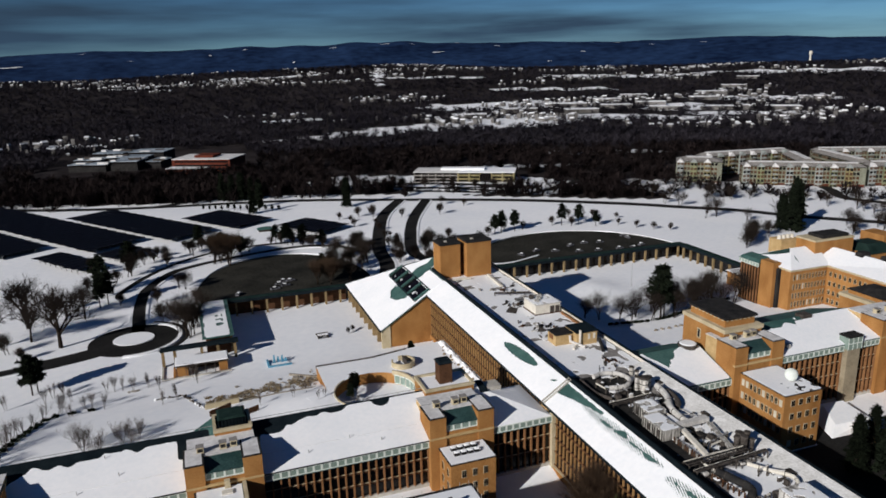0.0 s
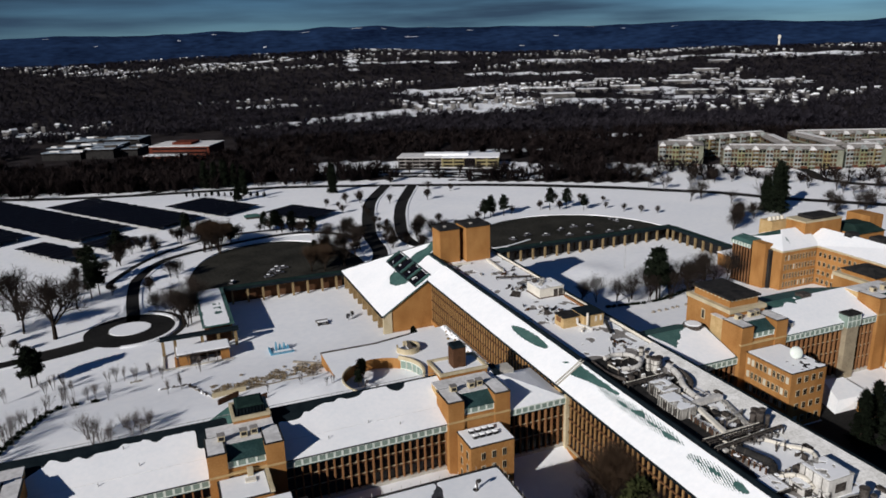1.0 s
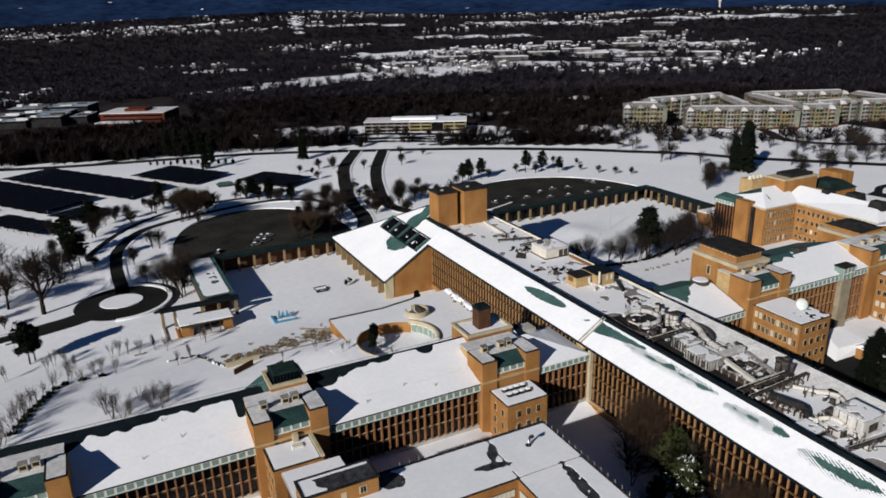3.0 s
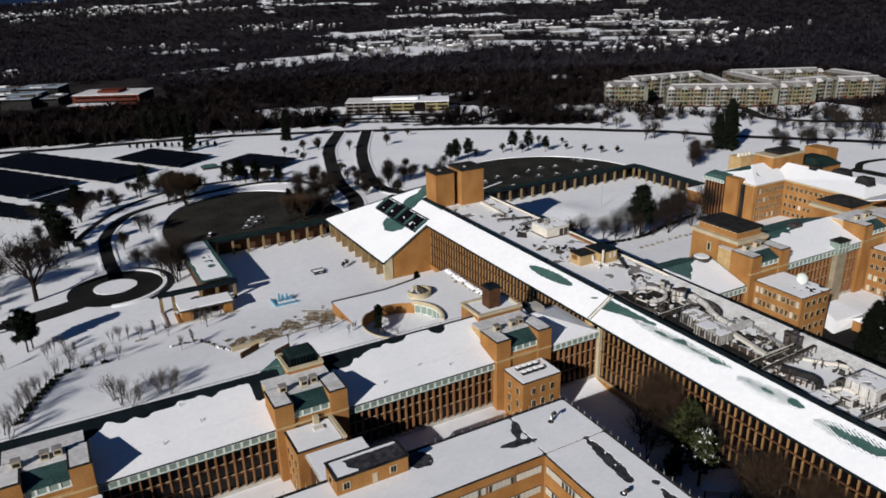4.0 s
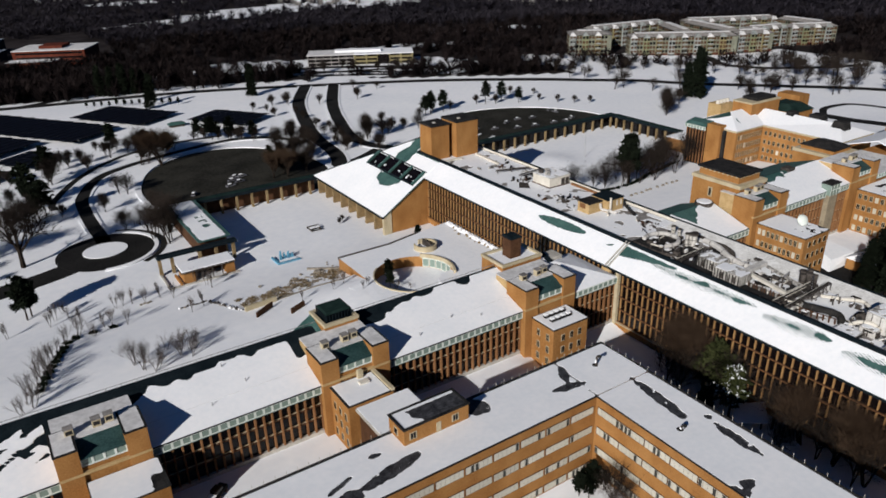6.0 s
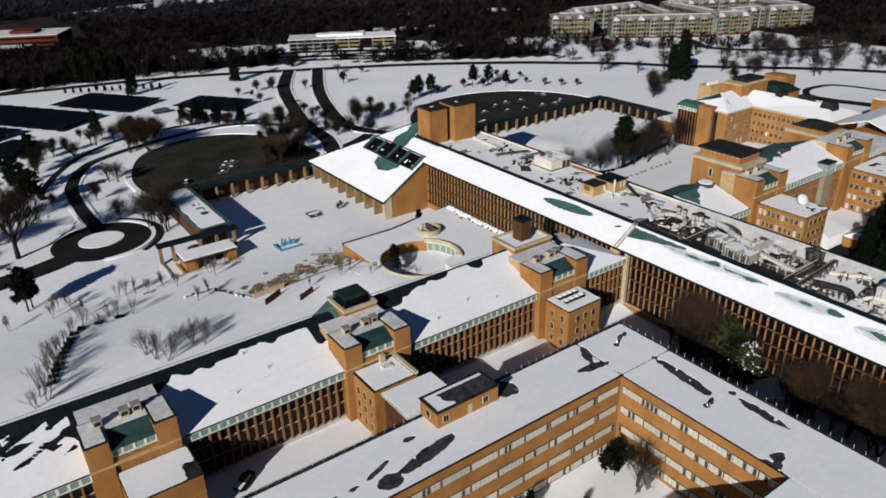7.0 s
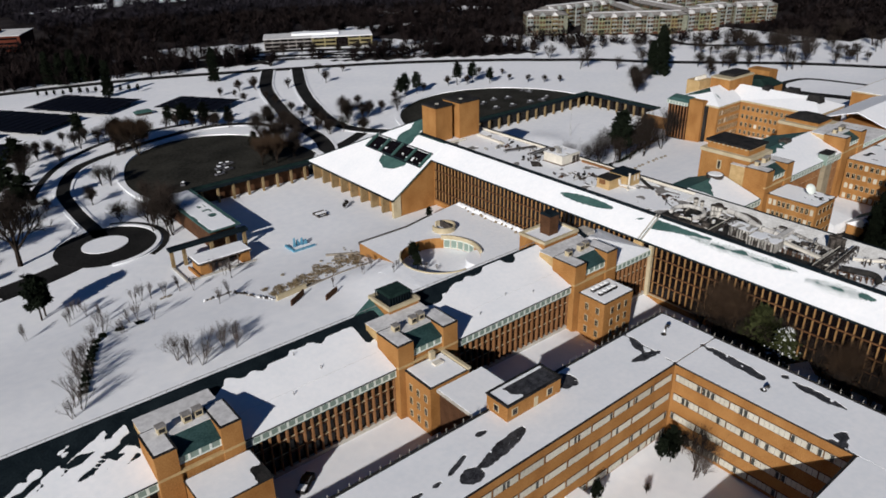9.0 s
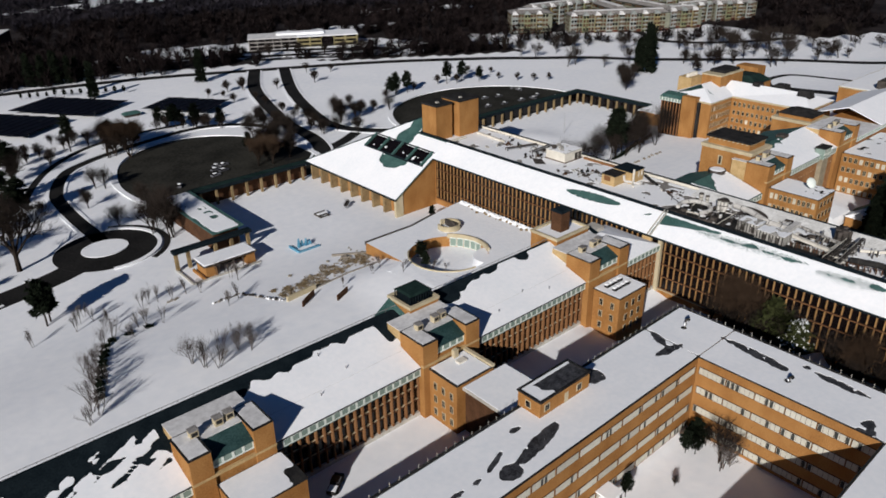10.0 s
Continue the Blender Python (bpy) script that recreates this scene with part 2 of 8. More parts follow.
def ground(x, y):
    """Height of the land."""
    z = 4.2 * (1 - smooth(196, 246, y))
    z -= 3.0 * smooth(44, 52, x) * (1 - smooth(140, 150, y))
    if x > 95:
        z = 4.0 * (1 - smooth(175, 238, y))
    if -62 < x < 33 and 68 < y < 107:
        z = 2.6
    if x < 60:
        z += 1.9 * smooth(8, 30, x) * (1 - smooth(203, 214, y)) * smooth(150, 165, y)
    if x > 32.5 and math.hypot(x - 46.2, y - 199.6) < 15.5:
        z = 0.8
    z += 1.2 * smooth(380, 480, y)
    z += 1.7 * math.exp(-((x - 170) / 9.0) ** 2 - ((y - 271) / 11.0) ** 2)
    d = math.hypot(x, y)
    z -= 5.0 * smooth(500, 640, y - 0.25 * x)
    if d > 700:
        z += 4 * wob(x, y, 0.0022, 3) * smooth(700, 1100, d)
    if d > 1300:
        a = math.degrees(math.atan2(x, y))
        k = smooth(1500, 2900, d)
        z += k * (58 + 16 * math.exp(-((a - 17) / 7.0) ** 2) + 12 * wob(x, y, 0.0011, 9)) * (1 - 0.9 * smooth(2900, 3600, d))
        z += smooth(3300, 4550, d) * (166 + 26 * math.exp(-((a - 16) / 12.0) ** 2) + 22 * wob(a * 0.11, 0, 1.0, 5) + 8 * wob(a * 0.5, 0, 1.0, 6))
    return z


def snow_sheet(origin, du, dv, nu, nv, keep, thick=0.16, soften=2, rough=0.32):
    """A layer of snow over a plane: cells where keep(i, j) holds, with edges of its own."""
    g = Geo()
    o, du, dv = Vector(origin), Vector(du), Vector(dv)
    up = du.cross(dv).normalized()
    if up.z < 0:
        up = -up
    cells = {(i, j) for i in range(nu) for j in range(nv) if keep(i, j)}
    ids = {}
    near = {}
    for i, j in cells:
        for (ni, nj), p, q in (((i, j - 1), (i, j), (i + 1, j)), ((i + 1, j), (i + 1, j), (i + 1, j + 1)), ((i, j + 1), (i + 1, j + 1), (i, j + 1)), ((i - 1, j), (i, j + 1), (i, j))):
            if (ni, nj) not in cells:
                near.setdefault(p, set()).add(q)
                near.setdefault(q, set()).add(p)
    spot = {p: Vector(p) for p in near}
    for _ in range(soften):  # melted, rounded edges
        spot = {p: spot[p] * 0.4 + sum((spot[q] for q in around), Vector((0, 0))) * (0.6 / len(around)) for p, around in sorted(near.items())}

    for (i, j), v in spot.items():
        if 1 < i < nu - 1 and 1 < j < nv - 1:
            spot[i, j] = v + Vector((wob(i * 0.83, j * 0.83, 1.0, 5), wob(i * 0.83, j * 0.83, 1.0, 15))) * rough

    def at(i, j, low):
        key = (i, j, low)
        if key not in ids:
            ids[key] = len(g.v)
            lift = 0.02 if low else thick * (0.95 + 0.25 * wob(i * 0.06, j * 0.06, 1.0, 2))
            a, b = spot.get((i, j), (i, j))
            g.v.append(tuple(o + du * a + dv * b + up * lift))
        return ids[key]

    flip = du.cross(dv).z < 0
    for i, j in sorted(cells):
        quad = [(i, j), (i + 1, j), (i + 1, j + 1), (i, j + 1)]
        if flip:
            quad.reverse()
        g.f.append(tuple(at(a, b, False) for a, b in quad))
        g.m.append(0)
        for (ni, nj), (p, q) in (((i, j - 1), ((i, j), (i + 1, j))), ((i + 1, j), ((i + 1, j), (i + 1, j + 1))), ((i, j + 1), ((i + 1, j + 1), (i, j + 1))), ((i - 1, j), ((i, j + 1), (i, j)))):
            if (ni, nj) not in cells:
                s = (at(*p, True), at(*q, True), at(*q, False), at(*p, False))
                g.f.append(tuple(reversed(s)) if flip else s)
                g.m.append(0)
    return g


# ---- land ----
def axis(*spans):
    out = []
    for a, b, step in spans:
        k = max(1, round((b - a) / step))
        out += [a + (b - a) * i / k for i in range(k)]
    return out + [spans[-1][1]]


CLEARINGS = [(215, 560, 95, 44, -40), (430, 690, 60, 26, -35), (300, 640, 60, 14, -35), (160, 640, 46, 20, -28), (122, 618, 60, 26, -25), (500, 350, 45, 40, -30)]  # x, y, half length, half width, turn
for az, far, across, deep in ((8.5, 1030, 60, 18), (11.5, 1050, 80, 22), (15, 1090, 90, 30), (18.5, 1130, 90, 50), (22, 1150, 110, 60), (26, 1230, 110, 56), (25, 1580, 190, 120), (30, 1300, 120, 46),
                              (34, 1320, 110, 40), (37.5, 1560, 70, 100), (38, 1300, 100, 36), (42, 1400, 120, 40), (46, 2450, 330, 70), (33, 2350, 260, 60), (14.8, 2480, 16, 300), (19, 2300, 140, 30),
                              (-8, 1120, 50, 30), (8, 1400, 60, 40), (-2, 2400, 160, 30), (6, 2550, 160, 40), (44, 1750, 160, 50), (29, 2000, 200, 30)):
    CLEARINGS.append((far * math.sin(radians(az)), far * math.cos(radians(az)), across, deep, -az))


def clearing(x, y):
    for cx, cy, a, b, turn in CLEARINGS:
        c, s = math.cos(radians(turn)), math.sin(radians(turn))
        u, v = (x - cx) * c + (y - cy) * s, -(x - cx) * s + (y - cy) * c
        if (u / a) ** 2 + (v / b) ** 2 < 1 + 0.9 * wob(x, y, 0.02, 4):
            return True
    return False


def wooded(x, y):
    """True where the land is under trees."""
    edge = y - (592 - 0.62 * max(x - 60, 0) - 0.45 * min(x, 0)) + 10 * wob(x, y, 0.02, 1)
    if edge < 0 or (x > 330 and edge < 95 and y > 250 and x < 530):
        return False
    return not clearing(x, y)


gx = axis((-3600, -1200, 120), (-1200, -200, 40), (-200, -70, 10), (-70, 31.8, 4), (31.8, 32.8, 1), (32.8, 130, 4), (130, 330, 6), (330, 1500, 26), (1500, 4800, 110))
gy = axis((-600, 40, 80), (40, 312, 4), (312, 620, 6), (620, 1500, 18), (1500, 3000, 50), (3000, 5600, 100))
verts = [(x, y, ground(x, y)) for y in gy for x in gx]
nx = len(gx)
faces, slots = [], []
for j in range(len(gy) - 1):
    for i in range(nx - 1):
        faces.append((j * nx + i, j * nx + i + 1, (j + 1) * nx + i + 1, (j + 1) * nx + i))
        cx, cy = (gx[i] + gx[i + 1]) / 2, (gy[j] + gy[j + 1]) / 2
        d = math.hypot(cx, cy)
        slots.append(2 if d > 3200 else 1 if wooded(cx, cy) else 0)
land = bpy.data.meshes.new("ground")
land.from_pydata(verts, [], faces)
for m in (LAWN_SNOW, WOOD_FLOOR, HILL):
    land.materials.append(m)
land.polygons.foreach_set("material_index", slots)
land.polygons.foreach_set("use_smooth", [not (26 < verts[f[0]][0] < 68 and 178 < verts[f[0]][1] < 218) for f in faces])
ground_ob = tagged(new("ground", land), "rolling snow-covered land running out to wooded hills painted haze-blue", "ground", kind="structure")


# ---- roads ----
def curve_points(pts, step=3.0):
    """A smooth line through the points."""
    pts = [Vector(p).to_2d() for p in pts]
    pts = [2 * pts[0] - pts[1]] + pts + [2 * pts[-1] - pts[-2]]
    out = []
    for a, b, c, d in zip(pts, pts[1:], pts[2:], pts[3:]):
        k = max(2, int((c - b).length / step))
        for i in range(k):
            t = i / k
            out.append(0.5 * (2 * b + (c - a) * t + (2 * a - 5 * b + 4 * c - d) * t * t + (3 * b - a - 3 * c + d) * t ** 3))
    return out + [pts[-2]]


def strip(pts, width, lift=0.12, drop=0.25, wander=0.0, step=3.0):
    g = Geo()
    line = curve_points(pts, step)
    n = len(line)
    rings = []
    for i, p in enumerate(line):
        d = (line[min(i + 1, n - 1)] - line[max(i - 1, 0)]).normalized()
        s = Vector((d.y, -d.x))
        w = width / 2 + wander * wob(i * 0.21, 0, 1.0, width)
        a, b = p - s * w, p + s * w
        za, zb, zm = ground(*a), ground(*b), ground(*p)
        z = max(za, zb, zm) + lift
        rings.append([(a.x, a.y, z - drop), (a.x, a.y, z), (b.x, b.y, z), (b.x, b.y, z - drop)])
    for r, q in zip(rings, rings[1:]):
        g.add(r + q, [(1, 2, 6, 5), (0, 1, 5, 4), (2, 3, 7, 6)])
    return g


def road(name, pts, width, label, bank=True, material=ASPHALT, lift=0.12):
    tagged(part(name, strip(pts, width, lift), material, None), label, "road", kind="structure")
    if bank:
        line = curve_points(pts)
        for side in (-1, 1):
            off = []
            for i, p in enumerate(line):
                d = (line[min(i + 1, len(line) - 1)] - line[max(i - 1, 0)]).normalized()
                off.append(p + Vector((d.y, -d.x)) * side * (width / 2 + 0.55))
            g = strip([tuple(p) for p in off[::3]] if len(off) > 8 else [tuple(p) for p in off], 1.1, lift + 0.22, 0.5, 0.35)
            tagged(part("snow_bank", g, SNOW, None), "ploughed snow bank along the edge of a drive", "snow bank", kind="structure")


road("road_1", [(-330, 722), (-142, 636), (-78.5, 607), (-17, 581), (65, 550), (144, 513), (219.6, 474), (287, 429), (316, 404), (343, 380), (359, 356), (373, 338), (396, 313), (437, 265), (470, 200), (500, 100)], 9, "dark asphalt public road across the snow", False)
road("road_16", [(352, 246), (365, 253), (380, 252.5), (388, 249), (393, 237), (392.8, 221), (388, 205)], 4, "thin asphalt loop on a snowy lawn", False)
road("road_17", [(348, 248), (349.5, 240), (350, 229), (350, 214), (347, 200), (342, 188)], 9, "dark asphalt strip behind a brick building", False)
road("road_18", [(120, 552), (164, 552), (200, 541), (246, 522), (262, 506)], 6, "dark asphalt lane before a low office building", False, lift=0.2)
road("road_2", [(146, 510), (121, 463), (106.5, 420), (96, 380), (92, 350), (84, 328), (70, 312)], 8, "curved dark asphalt avenue between snowy lawns")
road("road_3", [(164, 501), (137, 446), (121, 402), (112, 366), (116, 346), (130, 330), (150, 322), (176, 330)], 7.5, "curved dark asphalt avenue between snowy lawns")
road("road_4", [(64, 330), (92, 331), (118, 345)], 6, "short dark asphalt cross drive", False, lift=0.15)
road("road_11", [(-27, 296), (-26.9, 306), (-27.2, 313)], 5.2, "short asphalt mouth of a turning circle", False, lift=0.16)
road("road_5", [(-27.2, 312), (-27.4, 320), (-27.2, 336), (-24.9, 357), (-13, 382), (7, 394), (31, 402), (58, 406), (78, 396), (88, 376)], 5.2, "winding dark asphalt drive through snowy lawns")
road("road_6", [(-37, 346), (-36.6, 357), (-21, 388), (2.7, 411), (30, 419), (56, 418)], 3.0, "narrow dark footpath through snow", False)
road("road_7", [(-140, 262), (-100, 268), (-78, 271), (-64, 273.6)], 6.0, "dark asphalt drive leading to a turning circle")
road("road_12", [(-66, 273.2), (-56, 275.5), (-46, 278.5), (-36, 283)], 10.0, "wide asphalt mouth of a turning circle", False, lift=0.1)
road("road_8", [(470, 440), (455, 405), (440, 378), (452, 352), (480, 330), (520, 310)], 9, "curved dark asphalt road between bare trees", False)
road("road_9", [(20, 640), (70, 600), (120, 588), (190, 545), (240, 500)], 7, "dark asphalt side road past an office block", False, lift=0.2)
road("road_13", [(60, 592), (130, 562), (200, 522), (250, 478)], 8, "dark asphalt parking strip before an office block", False, lift=0.22)
road("road_14", [(95, 612), (170, 582), (215, 552), (262, 512)], 9, "dark asphalt parking strip before an office block", False, lift=0.24)
road("road_15", [(-30, 586), (-4, 596), (16, 614), (40, 650)], 7, "dark asphalt side road running into woods", False, lift=0.2)
road("road_10", [(234, 490), (262, 497), (300, 520), (330, 560)], 7, "dark asphalt side road past an office block", False, lift=0.2)


def disc(cx, cy, rx, ry, z0, z1, n=48, cut=None):
    out = []
    for i in range(n):
        a = 2 * math.pi * i / n
        x, y = cx + rx * math.cos(a), cy + ry * math.sin(a)
        out.append((x, max(y, cut) if cut else y))
    return Geo().prism(out, z0, z1)


def ring(cx, cy, r0, r1, z0, z1, a0=0, a1=360, n=48):
    g = Geo()
    full = abs(a1 - a0) >= 360
    for i in range(n):
        a, b = radians(a0 + (a1 - a0) * i / n), radians(a0 + (a1 - a0) * (i + 1) / n)
        q = [(cx + r0 * math.cos(a), cy + r0 * math.sin(a)), (cx + r1 * math.cos(a), cy + r1 * math.sin(a)), (cx + r1 * math.cos(b), cy + r1 * math.sin(b)), (cx + r0 * math.cos(b), cy + r0 * math.sin(b))]
        v = [(x, y, z) for z in (z0, z1) for x, y in q]
        f = [(4, 5, 6, 7), (1, 2, 6, 5), (3, 0, 4, 7), (3, 2, 1, 0)]
        if not full and i == 0:
            f.append((0, 1, 5, 4))
        if not full and i == n - 1:
            f.append((2, 3, 7, 6))
        g.add(v, f)
    return g


tagged(part("turning_circle", disc(-28, 288.5, 16.5, 16.5, -0.2, 0.16), ASPHALT, None), "round asphalt turning circle", "road", kind="structure")
tagged(part("traffic_island", disc(-28, 289.5, 7.6, 6.8, -0.2, 0.42, 40), SNOW, None), "snow-covered round traffic island in the turning circle", "traffic island", kind="structure")
tagged(part("snow_bank", ring(-28, 288.5, 16.6, 18.0, -0.1, 0.55, -100, 75, 40), SNOW, None), "ploughed snow bank round the turning circle", "snow bank", kind="structure")
tagged(part("kerb", ring(-28, 288.5, 18.6, 20.6, -0.1, 0.14, -60, 70, 40), ASPHALT, None), "cleared footway round the turning circle", "footway", kind="structure")
tagged(part("car_park", disc(38, 338, 41, 56, -0.3, 0.14, 64, 304.5), LOT, None), "dark half-round car park cleared of snow", "car park", kind="structure")
tagged(part("car_park", disc(193, 318, 59, 60, -0.3, 0.14, 64, 304.5), LOT, None), "dark half-round car park with snowy parked cars", "car park", kind="structure")
for cx, cy, rx, ry in ((38, 338, 41, 56), (193, 318, 59, 60)):
    pts = [(cx + (rx + 1.4) * math.cos(radians(a)), cy + (ry + 1.4) * math.sin(radians(a))) for a in range(-28, 215, 9)]
    tagged(part("snow_bank", strip([p for p in pts if p[1] > 306], 2.4, 0.55, 0.8, 0.8), SNOW, None), "ploughed snow bank round a car park", "snow bank", kind="structure")
# Black ground of the yard covers asphalt and courtyard shade alike.
tagged(part("yard", Geo().prism([(111.7, 40), (188, 40), (188, 110), (172, 115), (166, 131), (147, 139), (146.5, 125), (133, 125), (133, 140), (111.7, 142)], 3.0, 4.15), ASPHALT, None), "service yard beside the buildings, its dark asphalt also standing for shade", "yard", kind="structure")


# ---- long main building ----
RAISED = mat("streaked_white_stucco", (0.60, 0.59, 0.55), (0.92, 0.91, 0.88), 0.8, 0.35, 2.2, stretch=(1, 1, 0.25))
main = thing("laboratory_building", (95, 175, 3), "long orange-brick laboratory building with a snowy sloped copper roof", "building")
MY0, MY1, EAVE_X, EAVE_Z, RIDGE_X, RIDGE_Z, DECK = 40, 259, 77.7, 18.9, 85.2, 23.8, 21.9
g = Geo().extrude_y([(79.4, 0.5), (111.4, 0.5), (111.4, DECK - 0.1), (86.0, DECK - 0.1), (83.6, 22.0), (79.4, 19.3)], MY0, MY1)
part("wall", g, BRICK, main)
# Made-up west tilt catches more sun, standing for a bright upright parapet face.
part("raised_deck", Geo().extrude_y([(105.0, DECK - 0.05), (110.9, DECK - 0.05), (110.9, DECK + 1.12), (105.0, DECK + 0.1)], MY0, 152), RAISED, main, "pale roof strip beside the plant, tilted sunward to read brighter")
for x, y in ((106.6, 122.3), (106.2, 96.2), (106.8, 80.0), (107.0, 140.5)):
    part("strip_hatch", Geo().box(x - 0.55, x + 0.55, y - 1.0, y + 1.0, DECK + 0.25, DECK + 0.8), GRIME, main)
g = Geo().extrude_y([(EAVE_X, EAVE_Z - 0.25), (RIDGE_X, RIDGE_Z - 0.6), (RIDGE_X + 0.4, DECK - 0.05), (RIDGE_X + 0.7, DECK - 0.05), (RIDGE_X + 0.7, RIDGE_Z), (RIDGE_X, RIDGE_Z), (EAVE_X, EAVE_Z)], MY0, 241.2)
part("roof", g, COPPER, main, "green copper roof slope under snow")
g = Geo().extrude_y([(RIDGE_X - 0.45, RIDGE_Z - 0.1), (RIDGE_X + 0.95, RIDGE_Z - 0.1), (RIDGE_X + 0.95, RIDGE_Z + 0.35), (RIDGE_X + 0.3, RIDGE_Z + 0.5), (RIDGE_X - 0.45, RIDGE_Z + 0.2)], MY0, 256.8)
part("ridge_cap", g, DARK_COPPER, main, "dark green ridge capping")
g = Geo().extrude_y([(EAVE_X - 0.35, EAVE_Z - 0.42), (EAVE_X + 0.25, EAVE_Z - 0.42), (EAVE_X + 0.25, EAVE_Z - 0.12), (EAVE_X - 0.05, EAVE_Z - 0.02), (EAVE_X - 0.35, EAVE_Z - 0.1)], MY0, 241.2)
part("gutter", g, DARK_COPPER, main)
part("deck", Geo().box(RIDGE_X + 0.75, 110.9, MY0, MY1, DECK - 0.1, DECK), GRAVEL, main, "grey flat roof deck")
g = Geo().box(110.9, 111.5, MY0, MY1, DECK - 0.3, DECK + 1.0).box(86.2, 110.9, MY1 - 0.5, MY1, DECK - 0.3, DECK + 1.0)
part("parapet", g, PLASTER, main, "pale roof parapet")
part("coping", Geo().box(110.75, 111.65, MY0, MY1, DECK + 1.0, DECK + 1.14), DARK_COPPER, main)


def deck_snow(i, j):
    x, y = 86.4 + i * 0.8, 50 + j * 0.8
    w = wob(x, y, 0.16, 21) + 0.5 * wob(x, y, 0.5, 22)
    w += 0.35 * wob(x, y, 1.1, 23)
    if y > 153:
        bare = math.hypot((x - 105.5) / 3.0, (y - 163) / 4.2) < 1 or math.hypot((x - 108.6) / 1.9, (y - 156.7) / 2.0) < 1
        return w > (0.25 if bare else -0.42)
    if x < 89.6 or 103.5 < y < 135 and x < 92.3:
        return w > 0.75
    if 134 < y < 151 and x < 101 or 119 < y < 134 and 96.5 < x < 100:
        return w > 0.3
    if y < 104 and x > 92:
        return w > -0.55
    return w > (-0.02 if x < 104 else -0.35)


part("snow", snow_sheet((86.4, 50, DECK), (0.8, 0, 0), (0, 0.8, 0), 30, 258, deck_snow, 0.12), ROOF_SNOW, main, "patchy trodden snow on the flat roof")
part("plant_deck", Geo().box(86.3, 89.8, 74, 152, DECK + 0.004, DECK + 0.03).box(89.8, 92.6, 103.5, 135, DECK + 0.004, DECK + 0.03).box(92.6, 104.5, 105, 135, DECK + 0.004, DECK + 0.03).box(89.8, 102.5, 135, 151, DECK + 0.004, DECK + 0.03), TAR, main, "dark bare roofing beside the ridge")

SLOPE = math.hypot(RIDGE_X - EAVE_X, RIDGE_Z - EAVE_Z)
ROOF_DIR = Vector((RIDGE_X - EAVE_X, 0, RIDGE_Z - EAVE_Z)) / SLOPE
BARE = [  # bare copper on the main roof: y from, y to, distance up from the eave, half height, comb
    (161.5, 181.5, 5.8, 1.5, 0), (130, 147.4, 7.3, 1.7, 2), (106.5, 137, 6.4, 1.7, 1), (88.5, 104.5, 6.2, 1.9, 1), (69, 86, 6.0, 2.1, 1), (47, 61, 6.0, 2.0, 1), (150.8, 153.2, 6.1, 0.35, 0),
]


def main_snow(i, j):
    y, s = 40 + i * 0.15, j * 0.15
    if s > SLOPE - 0.55 or abs(y - 147.6) < 0.16:
        return False
    stripe = (y - 2.6 * s + 0.2 * wob(y, s, 0.5, 36)) % 1.25 / 1.25
    for a, b, c, h, comb in BARE:
        if a < y < b:
            t = (y - a) / (b - a)
            half = h * math.sqrt(max(0.0, math.sin(math.pi * t))) + 0.2 * wob(y, 0, 0.9, 31)
            mid = c + (1.0 - 2 * t) * 0.5
            if comb == 2:  # widest beside the joint, tapering along the ridge
                half = h * (0.25 + 0.95 * t ** 1.3)
                mid = SLOPE - 1.15 - half + 0.2 * wob(y, 0, 0.5, 33)
            e = abs(s - mid) / max(half, 0.01)
            core = 0.46 - 0.6 * t + 0.8 * wob(y, s * 2, 0.24, 34) if comb == 1 else 0.8
            if e < core or e < 1 and (not comb or s > mid and comb == 2 or stripe < 0.52 - 0.24 * e and e < (0.85 if s > mid else 1)):
                return False
    return True


nj = int(SLOPE / 0.15)
part("snow", snow_sheet((EAVE_X, 40, EAVE_Z), (0, 0.15, 0), ROOF_DIR * 0.15, int(201.2 / 0.15), nj, main_snow, 0.14, 2, 0.0), ROOF_SNOW, main, "smooth snow on the roof slope")
g = Geo()
for k in (0.0, 1.0):
    a = Vector((EAVE_X, 147.1 + k, EAVE_Z)) + Vector((-0.2, 0, 0.1))
    b = a + ROOF_DIR * (SLOPE + 0.2)
    g.hexa([tuple(a), tuple(b), tuple(b + Vector((0, 0.28, 0))), tuple(a + Vector((0, 0.28, 0)))], [tuple(p + Vector((0, 0, 0.4))) for p in (a, b, b + Vector((0, 0.28, 0)), a + Vector((0, 0.28, 0)))])
part("roof_joint", g, CONCRETE, main, "raised pale expansion joint across the roof")

# west front: storeys of pointed brick fins before dark glass
ROWS_Z = [(15.0, 18.3), (11.2, 14.5), (7.4, 10.7), (3.6, 6.9)]
for z0, z1 in ROWS_Z:
    part("window_band", Geo().box(79.15, 79.42, MY0, 240.9, z0 - 0.15, z1 + 0.25), DARKGLASS, main)
    part("spandrel", Geo().box(78.95, 79.45, MY0, 240.9, z0 - 0.5, z0 - 0.16), SPANDREL, main)
    part("ledge", Geo().box(78.8, 78.94, MY0, 240.9, z0 - 0.4, z0 - 0.26), RUST, main)
W, D0, H0, H1 = 0.16, 0.08, 1.4, 1.68
fin_geo = Geo().hexa([(D0, -W, -H0), (0.45, -W, -H0), (0.45, W, -H0), (D0, W, -H0)], [(D0, -W, H0), (0.45, -W, H0), (0.45, W, H0), (D0, W, H0)])
fin_geo.add([(D0, -W, -H0), (D0, W, -H0), (0.45, W, -H0), (0.45, -W, -H0), (0.1, 0, -H1), (0.45, 0, -H1)], [(0, 1, 4), (1, 2, 5, 4), (0, 4, 5, 3)])
